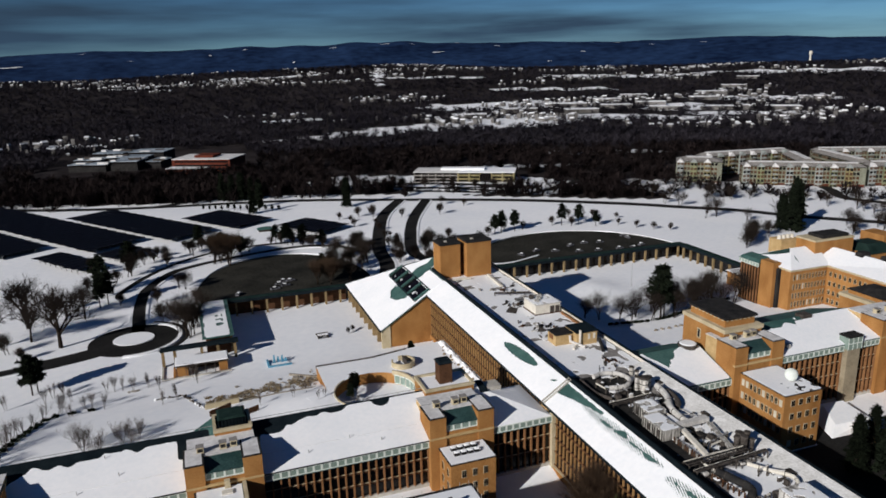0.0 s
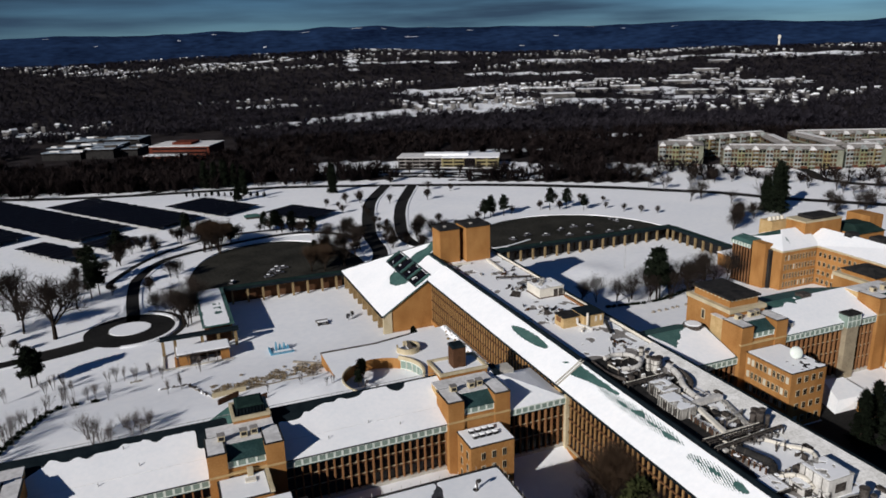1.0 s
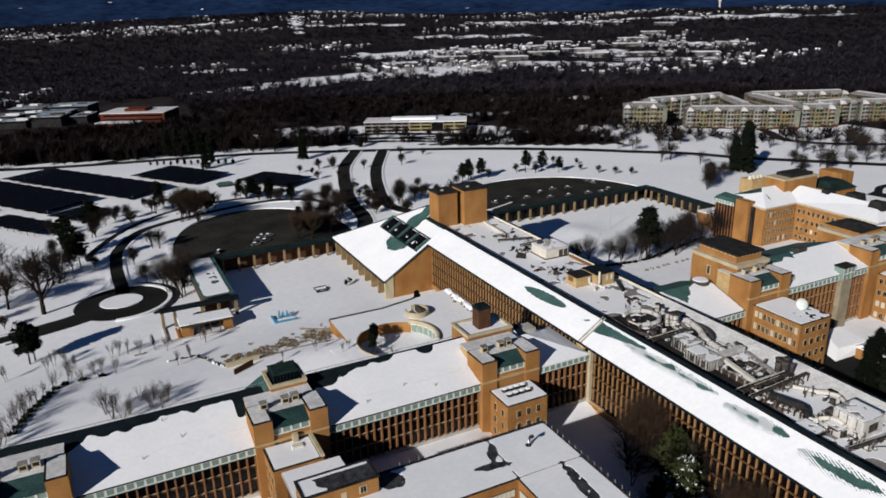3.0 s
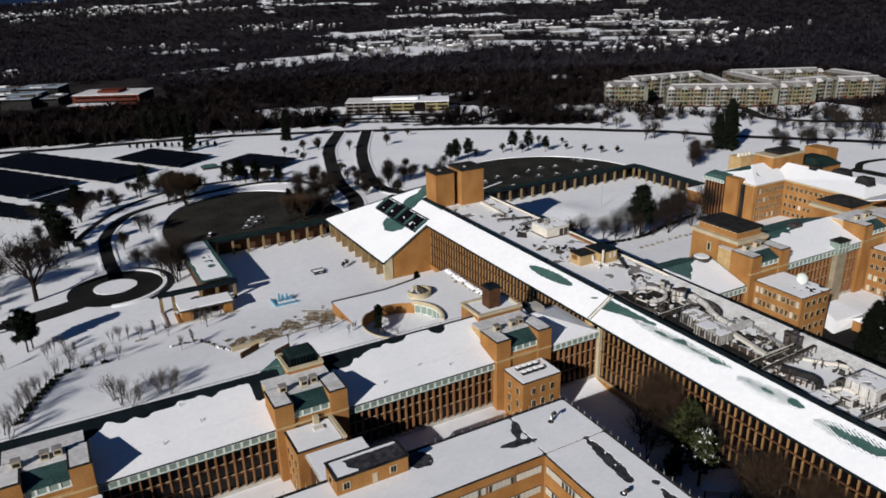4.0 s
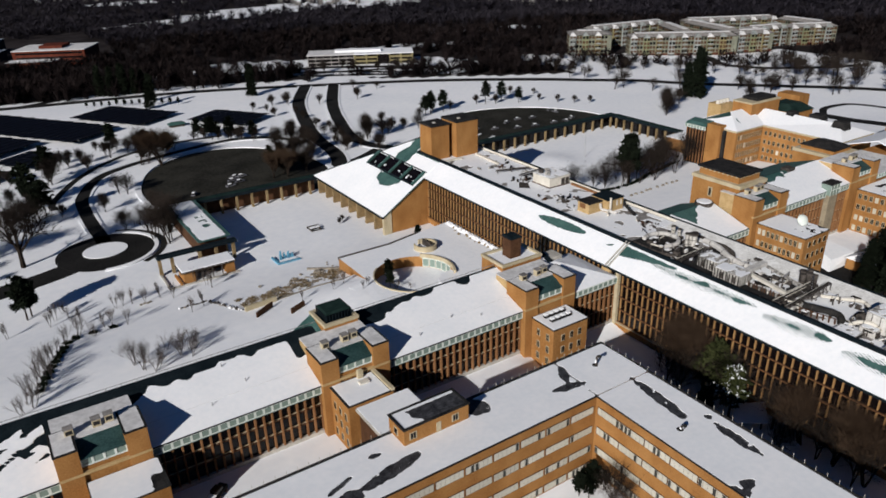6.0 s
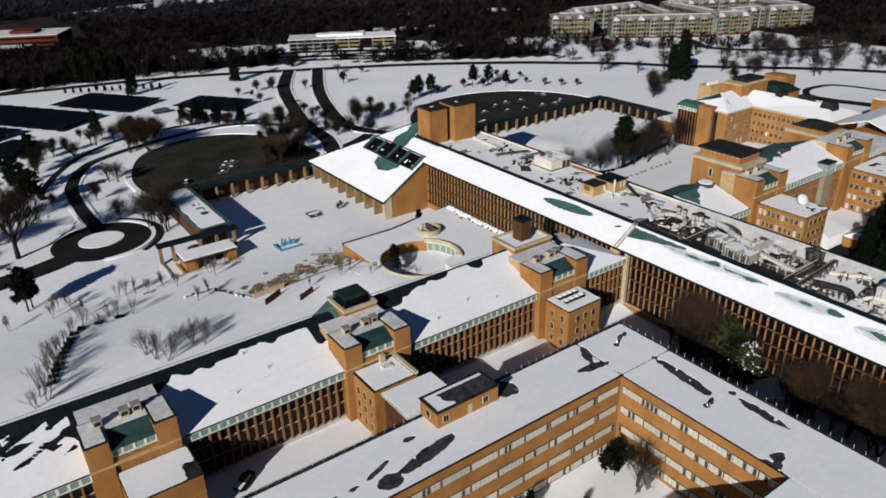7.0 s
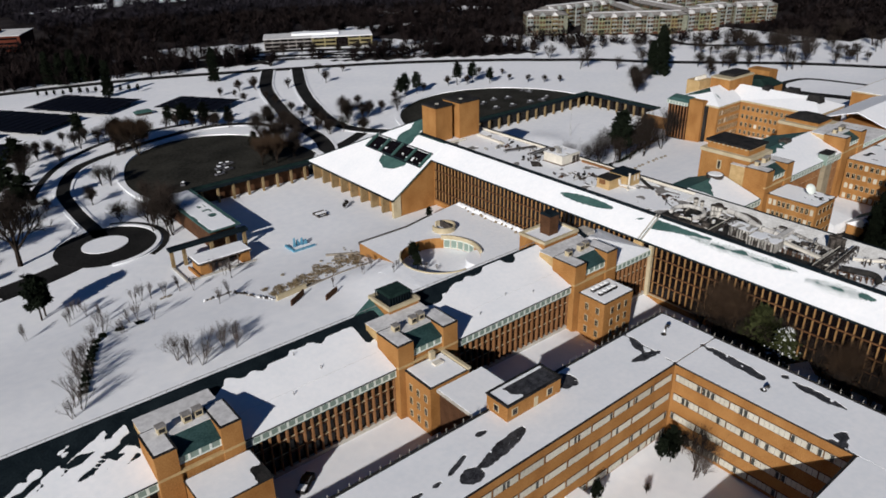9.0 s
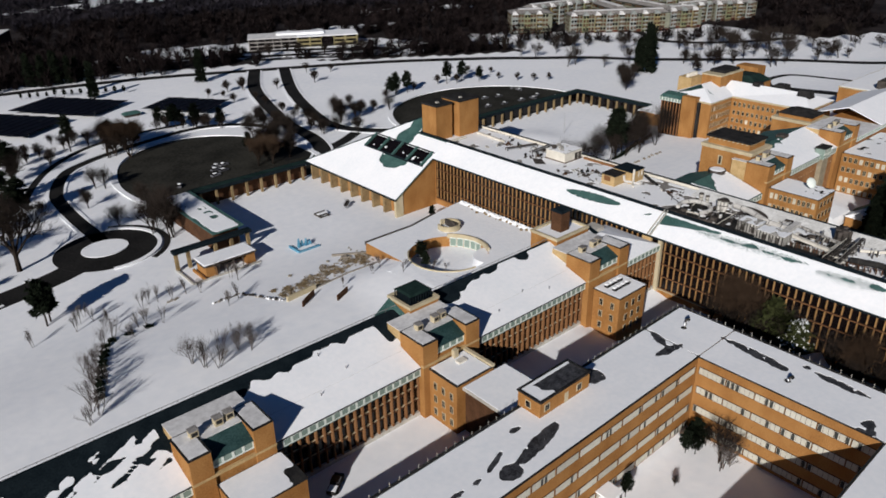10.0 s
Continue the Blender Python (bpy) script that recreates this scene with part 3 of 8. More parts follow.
fin_geo.add([(D0, -W, H0), (D0, W, H0), (0.45, W, H0), (0.45, -W, H0), (0.1, 0, H1), (0.45, 0, H1)], [(1, 0, 4), (2, 1, 4, 5), (4, 0, 3, 5)])
FIN = fin_geo.mesh("fin", FIN_BRICK)
rest = Geo()
for z0, z1 in ROWS_Z:
    for k in range(int((240 - MY0) / 1.83)):
        y = 240 - k * 1.83
        if 143.8 < y < 147.4:
            continue
        if 70 < y < 150 or (y >= 150 and z0 > 11 and y < 205):
            part("fin", FIN, None, main, at=(78.7, y, (z0 + z1) / 2))
        else:
            rest.add([(v[0] + 78.7, v[1] + y, v[2] + (z0 + z1) / 2) for v in fin_geo.v], fin_geo.f)
part("brickwork", rest, FIN_BRICK, main, kind="stuff")
g = Geo().box(78.5, 79.5, MY0, 143.8, 0.2, 3.0).box(78.6, 79.5, 150, 240.9, 1.5, 3.0)
part("plinth", g, BRICK, main)
part("plinth_ledge", Geo().box(78.3, 79.5, MY0, 143.8, 3.0, 3.15), PALE, main)
part("corner_pier", Geo().box(78.2, 79.5, 143.9, 145.0, 0.5, 18.4), PALE, main)
g = Geo().box(78.4, 79.5, 147.4, 150.4, 4, 18.4)
part("pier", g, YELLOW, main)

# ---- hall with twin towers ----
hall = thing("assembly_hall", (70, 271, 0), "orange-brick assembly hall with a long snowy lean-to roof", "building")
HX, HZ = 59.85, 7.63
hs = (RIDGE_Z - HZ) / (RIDGE_X - HX)


def hall_z(x):
    return HZ + hs * (x - HX)


def far_edge(x):
    return 302.3 - 1.27 * (x - 59.8)


plan = [(63.2, 241.6), (85.6, 241.6), (85.6, 256.8), (94.4, 256.8), (63.2, 296.4)]
g = Geo().hexa([(x, y, 0.2) for x, y in plan], [(x, y, hall_z(x) - 0.75) for x, y in plan])
part("wall", g, BRICK, hall)
g = Geo().extrude_y([(60.0, 0.2), (63.3, 0.2), (63.3, hall_z(63.3) - 0.62), (60.0, hall_z(60.0) - 0.62)], 241.3, 242.5)
part("corner_pier", g, PALE, hall)
plan = [(HX - 0.3, 241.0), (RIDGE_X, 241.0), (RIDGE_X, 256.9), (95.55, 256.9), (HX - 0.3, far_edge(HX - 0.3))]
g = Geo().hexa([(x, y, hall_z(x) - 0.55) for x, y in plan], [(x, y, hall_z(x)) for x, y in plan])
part("roof", g, COPPER, hall, "green copper roof under snow")
g = Geo().extrude_y([(HX - 0.7, HZ - 0.75), (HX + 0.1, HZ - 0.75), (HX + 0.1, HZ - 0.1), (HX - 0.7, HZ - 0.25)], 240.9, 301.4)
part("gutter", g, DARK_COPPER, hall)
low = [(HX - 0.3, far_edge(HX - 0.3)), (95.4, 257.1), (95.7, 257.4), (HX - 0.3, far_edge(HX - 0.3) + 0.45)]
g = Geo().hexa([(x, y, hall_z(x) - 0.6) for x, y in low], [(x, y, hall_z(x) + 0.16) for x, y in low])
part("verge", g, DARK_COPPER, hall, "dark green verge along the slanting roof end")
for k in range(8):
    y = 248.9 + k * 7.1
    part("pier", Geo().extrude_y([(60.0, 0.2), (63.3, 0.2), (63.3, hall_z(63.3) - 0.62), (60.0, hall_z(60.0) - 0.62)], y - 0.5, y + 0.5), PIER_STONE, hall)
for k in range(7):
    y = 248.9 + k * 7.1
    part("recess", Geo().box(63.12, 63.19, y + 0.55, y + 6.5, 1.0, HZ - 0.2), FIN_BRICK, hall)
HS = math.hypot(RIDGE_X - HX, RIDGE_Z - HZ)
HDIR = Vector((RIDGE_X - HX, 0, RIDGE_Z - HZ)) / HS


def hall_snow(i, j):
    y, s = 241.0 + i * 0.4, j * 0.4
    x = HX + HDIR.x * s
    if y > far_edge(x) - 0.5 or (x > 84.8 and y < 257.2):
        return False
    if 73.6 < x < 79.2 and 241.9 < y < 279:
        return False
    if ((x - 72.3) / 3.4) ** 2 + ((y - 258) / 7.5) ** 2 < 1 + 0.5 * wob(x, y, 0.5, 41) and x < 75:
        return False
    if x > 79.0 and 257.2 + 1.2 * wob(x, y, 0.4, 42) < y < 266.4 - 0.4 * abs(x - 83) + 1.8 * wob(x, y, 0.35, 43):
        return False
    return True


part("snow", snow_sheet((HX - 0.3, 241.0, hall_z(HX - 0.3)), (0, 0.4, 0), HDIR * 0.4, 152, int(36.0 / HDIR.x / 0.4), hall_snow, 0.16), ROOF_SNOW, hall, "smooth snow on the hall roof")
# sunk skylight across the roof
for k in range(5):
    g = Geo()
    y = 242.6 + k * 8.6
    a, b = (73.4, hall_z(73.4) + 0.15), (79.2, hall_z(79.2) + 0.15)
    g.extrude_y([(a[0], a[1]), (b[0], b[1]), (b[0], b[1] + 0.8), (a[0], a[1] + 0.8)], y, y + 0.8)
    part("skylight_rib", g, COPPER, hall)
g = Geo()
for x, h in ((73.3, 0.75), (79.2, 0.55)):
    z = hall_z(x)
    g.extrude_y([(x, z), (x + 0.45, z + 0.3), (x + 0.45, z + h), (x, z + h - 0.25)], 242, 277.6)
part("skylight_kerb", g, DARK_COPPER, hall, "dark green kerbs of the roof light")
for k in range(4):
    y = 243.1 + k * 8.6
    g = Geo().extrude_y([(73.8, hall_z(73.8) + 0.05), (79.1, hall_z(79.1) + 0.05), (79.1, hall_z(79.1) + 0.12), (73.8, hall_z(73.8) + 0.12)], y, y + 8.1)
    pane = part("skylight_pane", g, DARKGLASS, hall)
    part("snow", snow_sheet((74.2, y + 0.4, hall_z(74.2) + 0.12), (0, 0.4, 0), HDIR * 0.4, 18, 6, lambda i, j, k=k: wob(i * 0.4, j * 0.4 + 9 * k, 0.8, 44) > 0.34, 0.12), ROOF_SNOW, pane)
for x0, x1, y0, y1, z1 in ((86.1, 94.2, 248.4, 256.5, 35.0), (96.2, 106.2, 246.4, 256.4, 35.6)):
    tower = part("tower", Geo().box(x0, x1, y0, y1, DECK - 0.5, z1), BRICK, hall, "windowless orange-brick tower")
    part("tower_cap", Geo().box(x0 - 0.25, x1 + 0.25, y0 - 0.25, y1 + 0.25, z1, z1 + 0.7), TAR, tower, "black flat cap")
    part("vent", Geo().box(x0 + 2.6, x0 + 3.6, y0 + 2.4, y0 + 3.4, z1 + 0.7, z1 + 1.1), CONCRETE, tower)
# Dark brown wall put in the slot to stand for its deep shade.
part("link_wall", Geo().box(94.2, 96.2, 251, 255, DECK - 0.5, 34.4), SPANDREL, hall)

# ---- wings ----
PANE_GEO = Geo().box(-0.66, 0.66, 0.05, 0.12, -0.62, 0.62)
FRAME_GEO = Geo().box(-0.92, 0.92, 0, 0.2, -0.86, -0.62).box(-0.92, 0.92, 0, 0.2, 0.62, 0.86).box(-0.92, -0.66, 0, 0.2, -0.619, 0.619).box(0.66, 0.92, 0, 0.2, -0.619, 0.619)
FRAME = FRAME_GEO.mesh("window", WHITE)
PANE = PANE_GEO.mesh("pane", GREENGLASS)


def wing_front(parent, x0, x1, yf, base, top, rows=3, step=1.83):
    """Front of a wing between two towers: fins, ledges, glass and a clerestory."""
    n = max(1, round((x1 - x0) / step))
    step = (x1 - x0) / n
    lo, hi = base + 0.9, top - 1.9
    part("glazing", Geo().box(x0, x1, yf + 0.75, yf + 0.95, lo - 0.3, hi + 0.3), DARKGLASS, parent)
    part("plinth", Geo().box(x0, x1, yf + 0.1, yf + 1.0, base - 1.5, lo), CONCRETE, parent)
    fin = Geo().box(-0.17, 0.17, -0.05, 0.75, lo - 0.05, hi - 0.2).mesh("fin", RUST)
    for k in range(n + 1):
        part("fin", fin, None, parent, at=(x0 + k * step, yf + 0.1, 0))
    for k in range(1, rows):
        z = lo + (hi - lo) * k / rows
        part("ledge", Geo().box(x0, x1, yf + 0.48, yf + 0.76, z - 0.42, z + 0.1), SPANDREL, parent)
        part("sill", Geo().box(x0, x1, yf + 0.4, yf + 0.76, z + 0.1, z + 0.18), PALE, parent)
    part("beam", Geo().box(x0, x1, yf - 0.5, yf + 0.9, hi - 0.22, hi - 0.02), COPPER, parent)
    for k in range(n):
        x = x0 + (k + 0.5) * step
        w = part("window", FRAME, None, parent, at=(x, yf - 0.56, top - 1.07))
        part("pane", PANE, None, w, at=(x, yf - 0.56, top - 1.07))
    part("clerestory_wall", Geo().box(x0, x1, yf - 0.3, yf + 0.9, hi + 0.0, top - 0.15), WHITE, parent)


wing = thing("laboratory_wing", (0, 159, 4), "orange-brick laboratory wing with rust-coloured fins and a snowy copper gable roof", "building")
WY, WEZ, WRY, WRZ, WBY = 145.2, 16.8, 160.6, 21.7, 161.2
part("wall", Geo().box(-150, 66, WY + 0.95, WBY - 0.05, 2, WEZ - 0.3), BRICK, wing)
g = Geo().extrude_x([(WY - 0.6, WEZ - 0.2), (WRY - 0.4, WRZ - 0.35), (WRY - 0.4, WEZ - 0.28), (WBY, WEZ - 0.28), (WBY, WRZ - 0.05), (WRY, WRZ), (WY - 0.6, WEZ - 0.03)], -150, 66)
part("roof", g, DARK_COPPER, wing, "dark copper gable roof")
part("gutter", Geo().box(-150, 66, WY - 0.74, WY - 0.5, WEZ - 0.2, WEZ + 0.02), DARK_COPPER, wing)
g = Geo()
g.box(-150, 62, WRY + 0.4, WRY + 0.52, WRZ + 0.55, WRZ + 0.63)
for k in range(72):
    g.box(-149 + k * 3.0, -148.92 + k * 3.0, WRY + 0.42, WRY + 0.5, WRZ - 0.3, WRZ + 0.56)
part("ridge_rail", g, STEEL, wing, "thin metal rail along the ridge")
WS = math.hypot(WRY - WY + 0.6, WRZ - WEZ)
WDIR = Vector((0, WRY - WY + 0.6, WRZ - WEZ)) / WS


def wing_snow(i, j):
    x, s = -150 + i * 0.4, j * 0.4
    t = s / WS
    n1, n2 = wob(x, s, 0.13, 51), wob(x, s, 0.45, 52)
    if x < -59:
        streak = wob(x - 2.2 * s, s * 0.1, 0.2, 53) + 0.35 * wob(x - 2.2 * s, s * 0.4, 1.1, 54)
        lim = 0.34 - 0.08 * smooth(-60, -100, x)
        return t < lim + 0.15 * n1 or (t < 0.86 and streak + 0.3 * n2 > 0.02 + 0.75 * (t - 0.4))
    if x < -50:
        lim = 0.45
    elif x < -40:
        lim = 0.45 + 0.32 * smooth(-50, -40, x)
    elif x < -10:
        lim = 0.80 + 0.06 * smooth(-40, -12, x)
    elif x < 8:
        lim = 0.55
    elif x < 20:
        lim = 0.70 + 0.22 * smooth(10, 20, x)
    else:
        lim = 0.90 + 0.2 * smooth(26, 34, x)
    if lim < 1.05 and t > lim + 0.16 * n1 + 0.07 * n2:
        return False
    if ((x - 38) / 2.2) ** 2 + ((t - 0.93) / 0.10) ** 2 < 1:
        return False
    return t < 0.985


part("snow", snow_sheet((-150, WY - 0.6, WEZ), (0.4, 0, 0), WDIR * 0.4, 535, int(WS / 0.4), wing_snow, 0.16), ROOF_SNOW, wing, "thick snow on the sunny roof slope, melted near the ridge")
for a, b in ((-130, -58.5), (-43.0, -8.6), (7.4, 45.8)):
    wing_front(wing, a, b, WY, 4.2, WEZ)
wing_front(wing, 62.1, 78.4, WY - 0.4, 2.6, 17.1)
# link roof between the last tower and the main building
g = Geo().add([(62, WY - 0.9, 17.05), (78.0, WY - 0.9, 17.05), (78.2, 163, 17.05), (62, 163, 17.05), (62, 156, 20.6), (66, 156, 20.6), (62, WY - 0.9, 16.8), (78.0, WY - 0.9, 16.8), (78.2, 163, 16.8), (62, 163, 16.8)],
              [(0, 1, 5, 4), (1, 2, 5), (2, 3, 4, 5), (0, 6, 7, 1), (1, 7, 8, 2), (2, 8, 9, 3), (3, 9, 6, 0), (6, 9, 8, 7), (0, 4, 3)])
part("link_roof", g, ROOF_SNOW, wing, "snow-covered hipped link roof")
part("link_wall", Geo().box(62, 78.3, WY + 0.6, 162.5, 2, 16.8), BRICK, wing)
part("roof_hatch", Geo().box(66.5, 70.5, 158, 162, 16.5, 20.6), CONCRETE, wing, "snow-covered stair head on the link roof")
for a, b in ((-42.5, -9.2), (8.0, 45.2)):
    y = WY - 0.6 + WDIR.y * WS * 0.34
    part("snow_guard", Geo().box(a, b, y, y + 0.06, WEZ + WDIR.z * WS * 0.34, WEZ + WDIR.z * WS * 0.34 + 0.2), THIN_SNOW, wing, "thin snow guard along the roof slope")
# small standing vents along the wing roof
for x, y in ((-30, 149), (-22, 152), (-25, 157.5), (28, 150), (35, 147.5), (18, 148)):
    z = WEZ + (y - WY + 0.6) * WDIR.z / WDIR.y
    part("vent_pipe", Geo().tube((0, 0, -0.3), (0, 0, 0.9), 0.1, 0.1, 6), STEEL, wing, at=(x, y, z))


def vent_box(parent, x, y, z, w=1.5, d=1.3, h=1.5):
    v = part("vent", Geo().box(x - w / 2, x + w / 2, y - d / 2, y + d / 2, z, z + h), PALE, parent, "pale roof ventilator")
    part("hood", Geo().box(x - w / 2 - 0.1, x + w / 2 + 0.1, y - d / 2 - 0.1, y + d / 2 + 0.1, z + h, z + h + 0.18), GRAVEL, v)
    part("outlet", Geo().box(x - w / 2 + 0.2, x + w / 2 - 0.2, y - d / 2 - 0.03, y - d / 2 + 0.1, z + 0.4, z + h - 0.3), TAR, v)


def stair_tower(x0, x1, yf, base, top, back, hood, rear, label):
    """Brick tower: two pylons, a clerestory between them under a copper lean-to, and a rear block."""
    t = thing("stair_tower", ((x0 + x1) / 2, yf + 4, base), label, "tower")
    w = (x1 - x0) * 0.25
    for a, b in ((x0, x0 + w), (x1 - w, x1)):
        p = part("pylon", Geo().box(a, b, yf, yf + 7.6, base - 2, top), BRICK, t)
        part("coping", Geo().box(a - 0.12, b + 0.12, yf - 0.12, yf + 7.7, top, top + 0.14), TAR, p)
        part("roof_snow", Geo().box(a + 0.3, b - 0.3, yf + 0.4, yf + 7.4, top + 0.14, top + 0.22), THIN_SNOW, p, "thin snow on grey roofing")
    part("front_wall", Geo().box(x0 + w, x1 - w, yf + 0.5, yf + 1.4, base - 2, top - 4.2), BRICK, t)
    part("string_course", Geo().box(x0 - 0.08, x1 + 0.08, yf - 0.08, yf + 0.7, top - 5.4, top - 4.9), YELLOW, t, "yellow brick string course")
    n = 4
    step = (x1 - x0 - 2 * w) / n
    for k in range(n):
        x = x0 + w + (k + 0.5) * step
        win = part("window", Geo().box(-step / 2, step / 2, 0, 0.25, -0.9, -0.62).box(-step / 2, step / 2, 0, 0.25, 0.62, 0.9).box(-step / 2, -step / 2 + 0.22, 0, 0.25, -0.619, 0.619).box(step / 2 - 0.22, step / 2, 0, 0.25, -0.619, 0.619), WHITE, t, at=(x, yf + 0.6, top - 3.2))
        part("pane", Geo().box(-step / 2 + 0.2, step / 2 - 0.2, 0.1, 0.18, -0.63, 0.63), GREENGLASS, win, at=(x, yf + 0.6, top - 3.2))
    g = Geo().extrude_x([(yf + 0.35, top - 2.25), (yf + 0.35, top - 2.4), (yf + 1.2, top - 2.4), (yf + 1.2, top - 4.1), (yf + 4.4, top - 4.1), (yf + 4.4, top - 0.3)], x0 + w + 0.02, x1 - w - 0.02)
    part("lean_to", g, SHADED_COPPER, t, "green copper lean-to roof with shade painted into its tone")
    part("deck", Geo().box(x0 + w, x1 - w, yf + 4.2, yf + 7.6, base, top - 0.05), THIN_SNOW, t)
    part("rear_wall", Geo().box(x0 + 0.8, x1 - 0.8, yf + 7.6, yf + 13, base, top - 0.5), YELLOW, t)
    part("rear_deck", Geo().box(x0 + 0.7, x1 - 0.7, yf + 7.62, yf + 13.1, top - 0.5, top - 0.34), THIN_SNOW, t, "thin snow on grey roofing")
    for k, dx in enumerate((0.22, 0.52, 0.66)):
        vent_box(t, x0 + (x1 - x0) * dx, yf + 5.6 + 0.3 * k, top + 0.0)
    if rear is None:
        return t
    a0, a1, b0, b1, zt = rear
    r = part("rear_block", Geo().box(a0, a1, b0, b1, base, zt - 0.5), BRICK, t)
    g = Geo().box(a0 - 0.2, a1 + 0.2, b0 - 0.2, b0 + 0.5, zt - 0.5, zt + 0.25).box(a0 - 0.2, a1 + 0.2, b1 - 0.5, b1 + 0.2, zt - 0.5, zt + 0.25)
    g.box(a0 - 0.2, a0 + 0.5, b0 + 0.5, b1 - 0.5, zt - 0.5, zt + 0.25).box(a1 - 0.5, a1 + 0.2, b0 + 0.5, b1 - 0.5, zt - 0.5, zt + 0.25)
    part("parapet", g, PALE, r, "pale stone parapet")
    part("rear_roof", Geo().box(a0 + 0.5, a1 - 0.5, b0 + 0.5, b1 - 0.5, zt - 0.5, zt - 0.3), ROOF_SNOW if hood == "chimney" else TAR, r)
    part("slit_window", Geo().box(a0 - 0.04, a0 + 0.1, b0 + 3, b0 + 3.8, zt - 3.2, zt - 1.8), TAR, r)
    mx, my = (a0 + a1) / 2, (b0 + b1) / 2
    if hood == "chimney":
        h = part("chimney", Geo().box(mx - 1.75, mx + 1.75, my - 1.75, my + 1.75, zt - 0.3, zt + 5.2), SPANDREL, t, "dark metal exhaust housing")
        part("cap", Geo().hexa([(mx - 2.0, my - 2.0, zt + 5.2), (mx + 2.0, my - 2.0, zt + 5.2), (mx + 2.0, my + 2.0, zt + 5.2), (mx - 2.0, my + 2.0, zt + 5.2)], [(mx - 1.6, my - 1.6, zt + 5.8), (mx + 1.6, my - 1.6, zt + 5.8), (mx + 1.6, my + 1.6, zt + 5.8), (mx - 1.6, my + 1.6, zt + 5.8)]), DARK_COPPER, h, "dark green cap")
    elif hood == "hood":
        g = Geo()
        for k in range(9):
            x = mx - 3.0 + k * 0.75
            g.box(x - 0.1, x + 0.1, my - 2.9, my - 2.7, zt - 0.3, zt + 1.9).box(x - 0.1, x + 0.1, my + 2.7, my + 2.9, zt - 0.3, zt + 1.9)
        for k in range(6):
            y = my - 2.2 + k * 0.85
            g.box(mx - 3.1, mx - 2.9, y - 0.1, y + 0.1, zt - 0.3, zt + 1.9).box(mx + 2.9, mx + 3.1, y - 0.1, y + 0.1, zt - 0.3, zt + 1.9)
        g.box(mx - 2.7, mx + 2.7, my - 2.5, my + 2.5, zt - 0.3, zt + 1.6)
        h = part("louvre", g, DARK_COPPER, t, "dark louvred cooling housing")
        part("cap", Geo().hexa([(mx - 3.2, my - 3.0, zt + 1.9), (mx + 3.2, my - 3.0, zt + 1.9), (mx + 3.2, my + 3.0, zt + 1.9), (mx - 3.2, my + 3.0, zt + 1.9)], [(mx - 2.7, my - 2.4, zt + 2.2), (mx + 2.7, my - 2.4, zt + 2.2), (mx + 2.7, my + 2.4, zt + 2.2), (mx - 2.7, my + 2.4, zt + 2.2)]), AGED_COPPER, h, "dark green low hipped cap")
    return t


LABEL = "orange-brick stair tower with a copper lean-to and roof vents"
stair_tower(-58.5, -43.0, 143.6, 4.2, 22.5, 0, "", None, LABEL)
stair_tower(-8.6, 7.4, 143.6, 4.2, 22.5, 0, "hood", (-1.8, 6.4, 156, 164, 23.4), "orange-brick stair tower with a green-hooded louvre behind its vents")
stair_tower(45.8, 62.1, 143.6, 3.0, 22.5, 0, "chimney", (49.5, 62.6, 157.6, 166.8, 23.0), "orange-brick stair tower with a dark metal chimney behind")
# dormer roof against the middle tower's rear block
g = Geo().add([(-1.9, 154.5, 20.2), (-1.9, 163.5, 23.2), (-7.6, 162.8, 20.2), (-6.5, 157, 20.9), (-1.9, 163.5, 18.5)], [(0, 1, 2, 3), (1, 4, 2), (0, 3, 2, 4)])
part("dormer_roof", g, COPPER, wing, "green copper cricket roof")


# ---- annexes ----
def sash(parent, x, y, z, w, h, face, fill=None):
    """A dark sash window in a wall; face is the way it looks: x or y, negative."""
    if face == "y":
        f = Geo().box(-w / 2, w / 2, -0.05, 0.12, -h / 2, h / 2)
        q = Geo().box(-w / 2 + 0.12, -0.06, -0.09, -0.04, -h / 2 + 0.12, h / 2 - 0.12).box(0.06, w / 2 - 0.12, -0.09, -0.04, -h / 2 + 0.12, h / 2 - 0.12)
    else:
        f = Geo().box(-0.05, 0.12, -w / 2, w / 2, -h / 2, h / 2)
        q = Geo().box(-0.09, -0.04, -w / 2 + 0.12, -0.06, -h / 2 + 0.12, h / 2 - 0.12).box(-0.09, -0.04, 0.06, w / 2 - 0.12, -h / 2 + 0.12, h / 2 - 0.12)
    fill = fill or DARKGLASS
    key = (round(w, 2), round(h, 2), face, fill.name)
    if key not in SASHES:
        SASHES[key] = (f.mesh("window", PALE), q.mesh("pane", fill))
    win = part("window", SASHES[key][0], None, parent, at=(x, y, z))
    part("pane", SASHES[key][1], None, win, at=(x, y, z))


SASHES = {}
an1 = thing("brick_annex", (53.5, 139.5, 3), "small orange-brick annex with a snowy flat roof and vents", "building")
part("wall", Geo().box(47.9, 59.0, 135.5, 143.4, 1, 14.7), BRICK, an1)
part("coping", Geo().box(47.7, 59.2, 135.3, 143.6, 14.7, 14.9), TAR, an1)
part("snow", Geo().box(48.0, 58.9, 135.6, 143.3, 14.9, 15.05), ROOF_SNOW, an1)
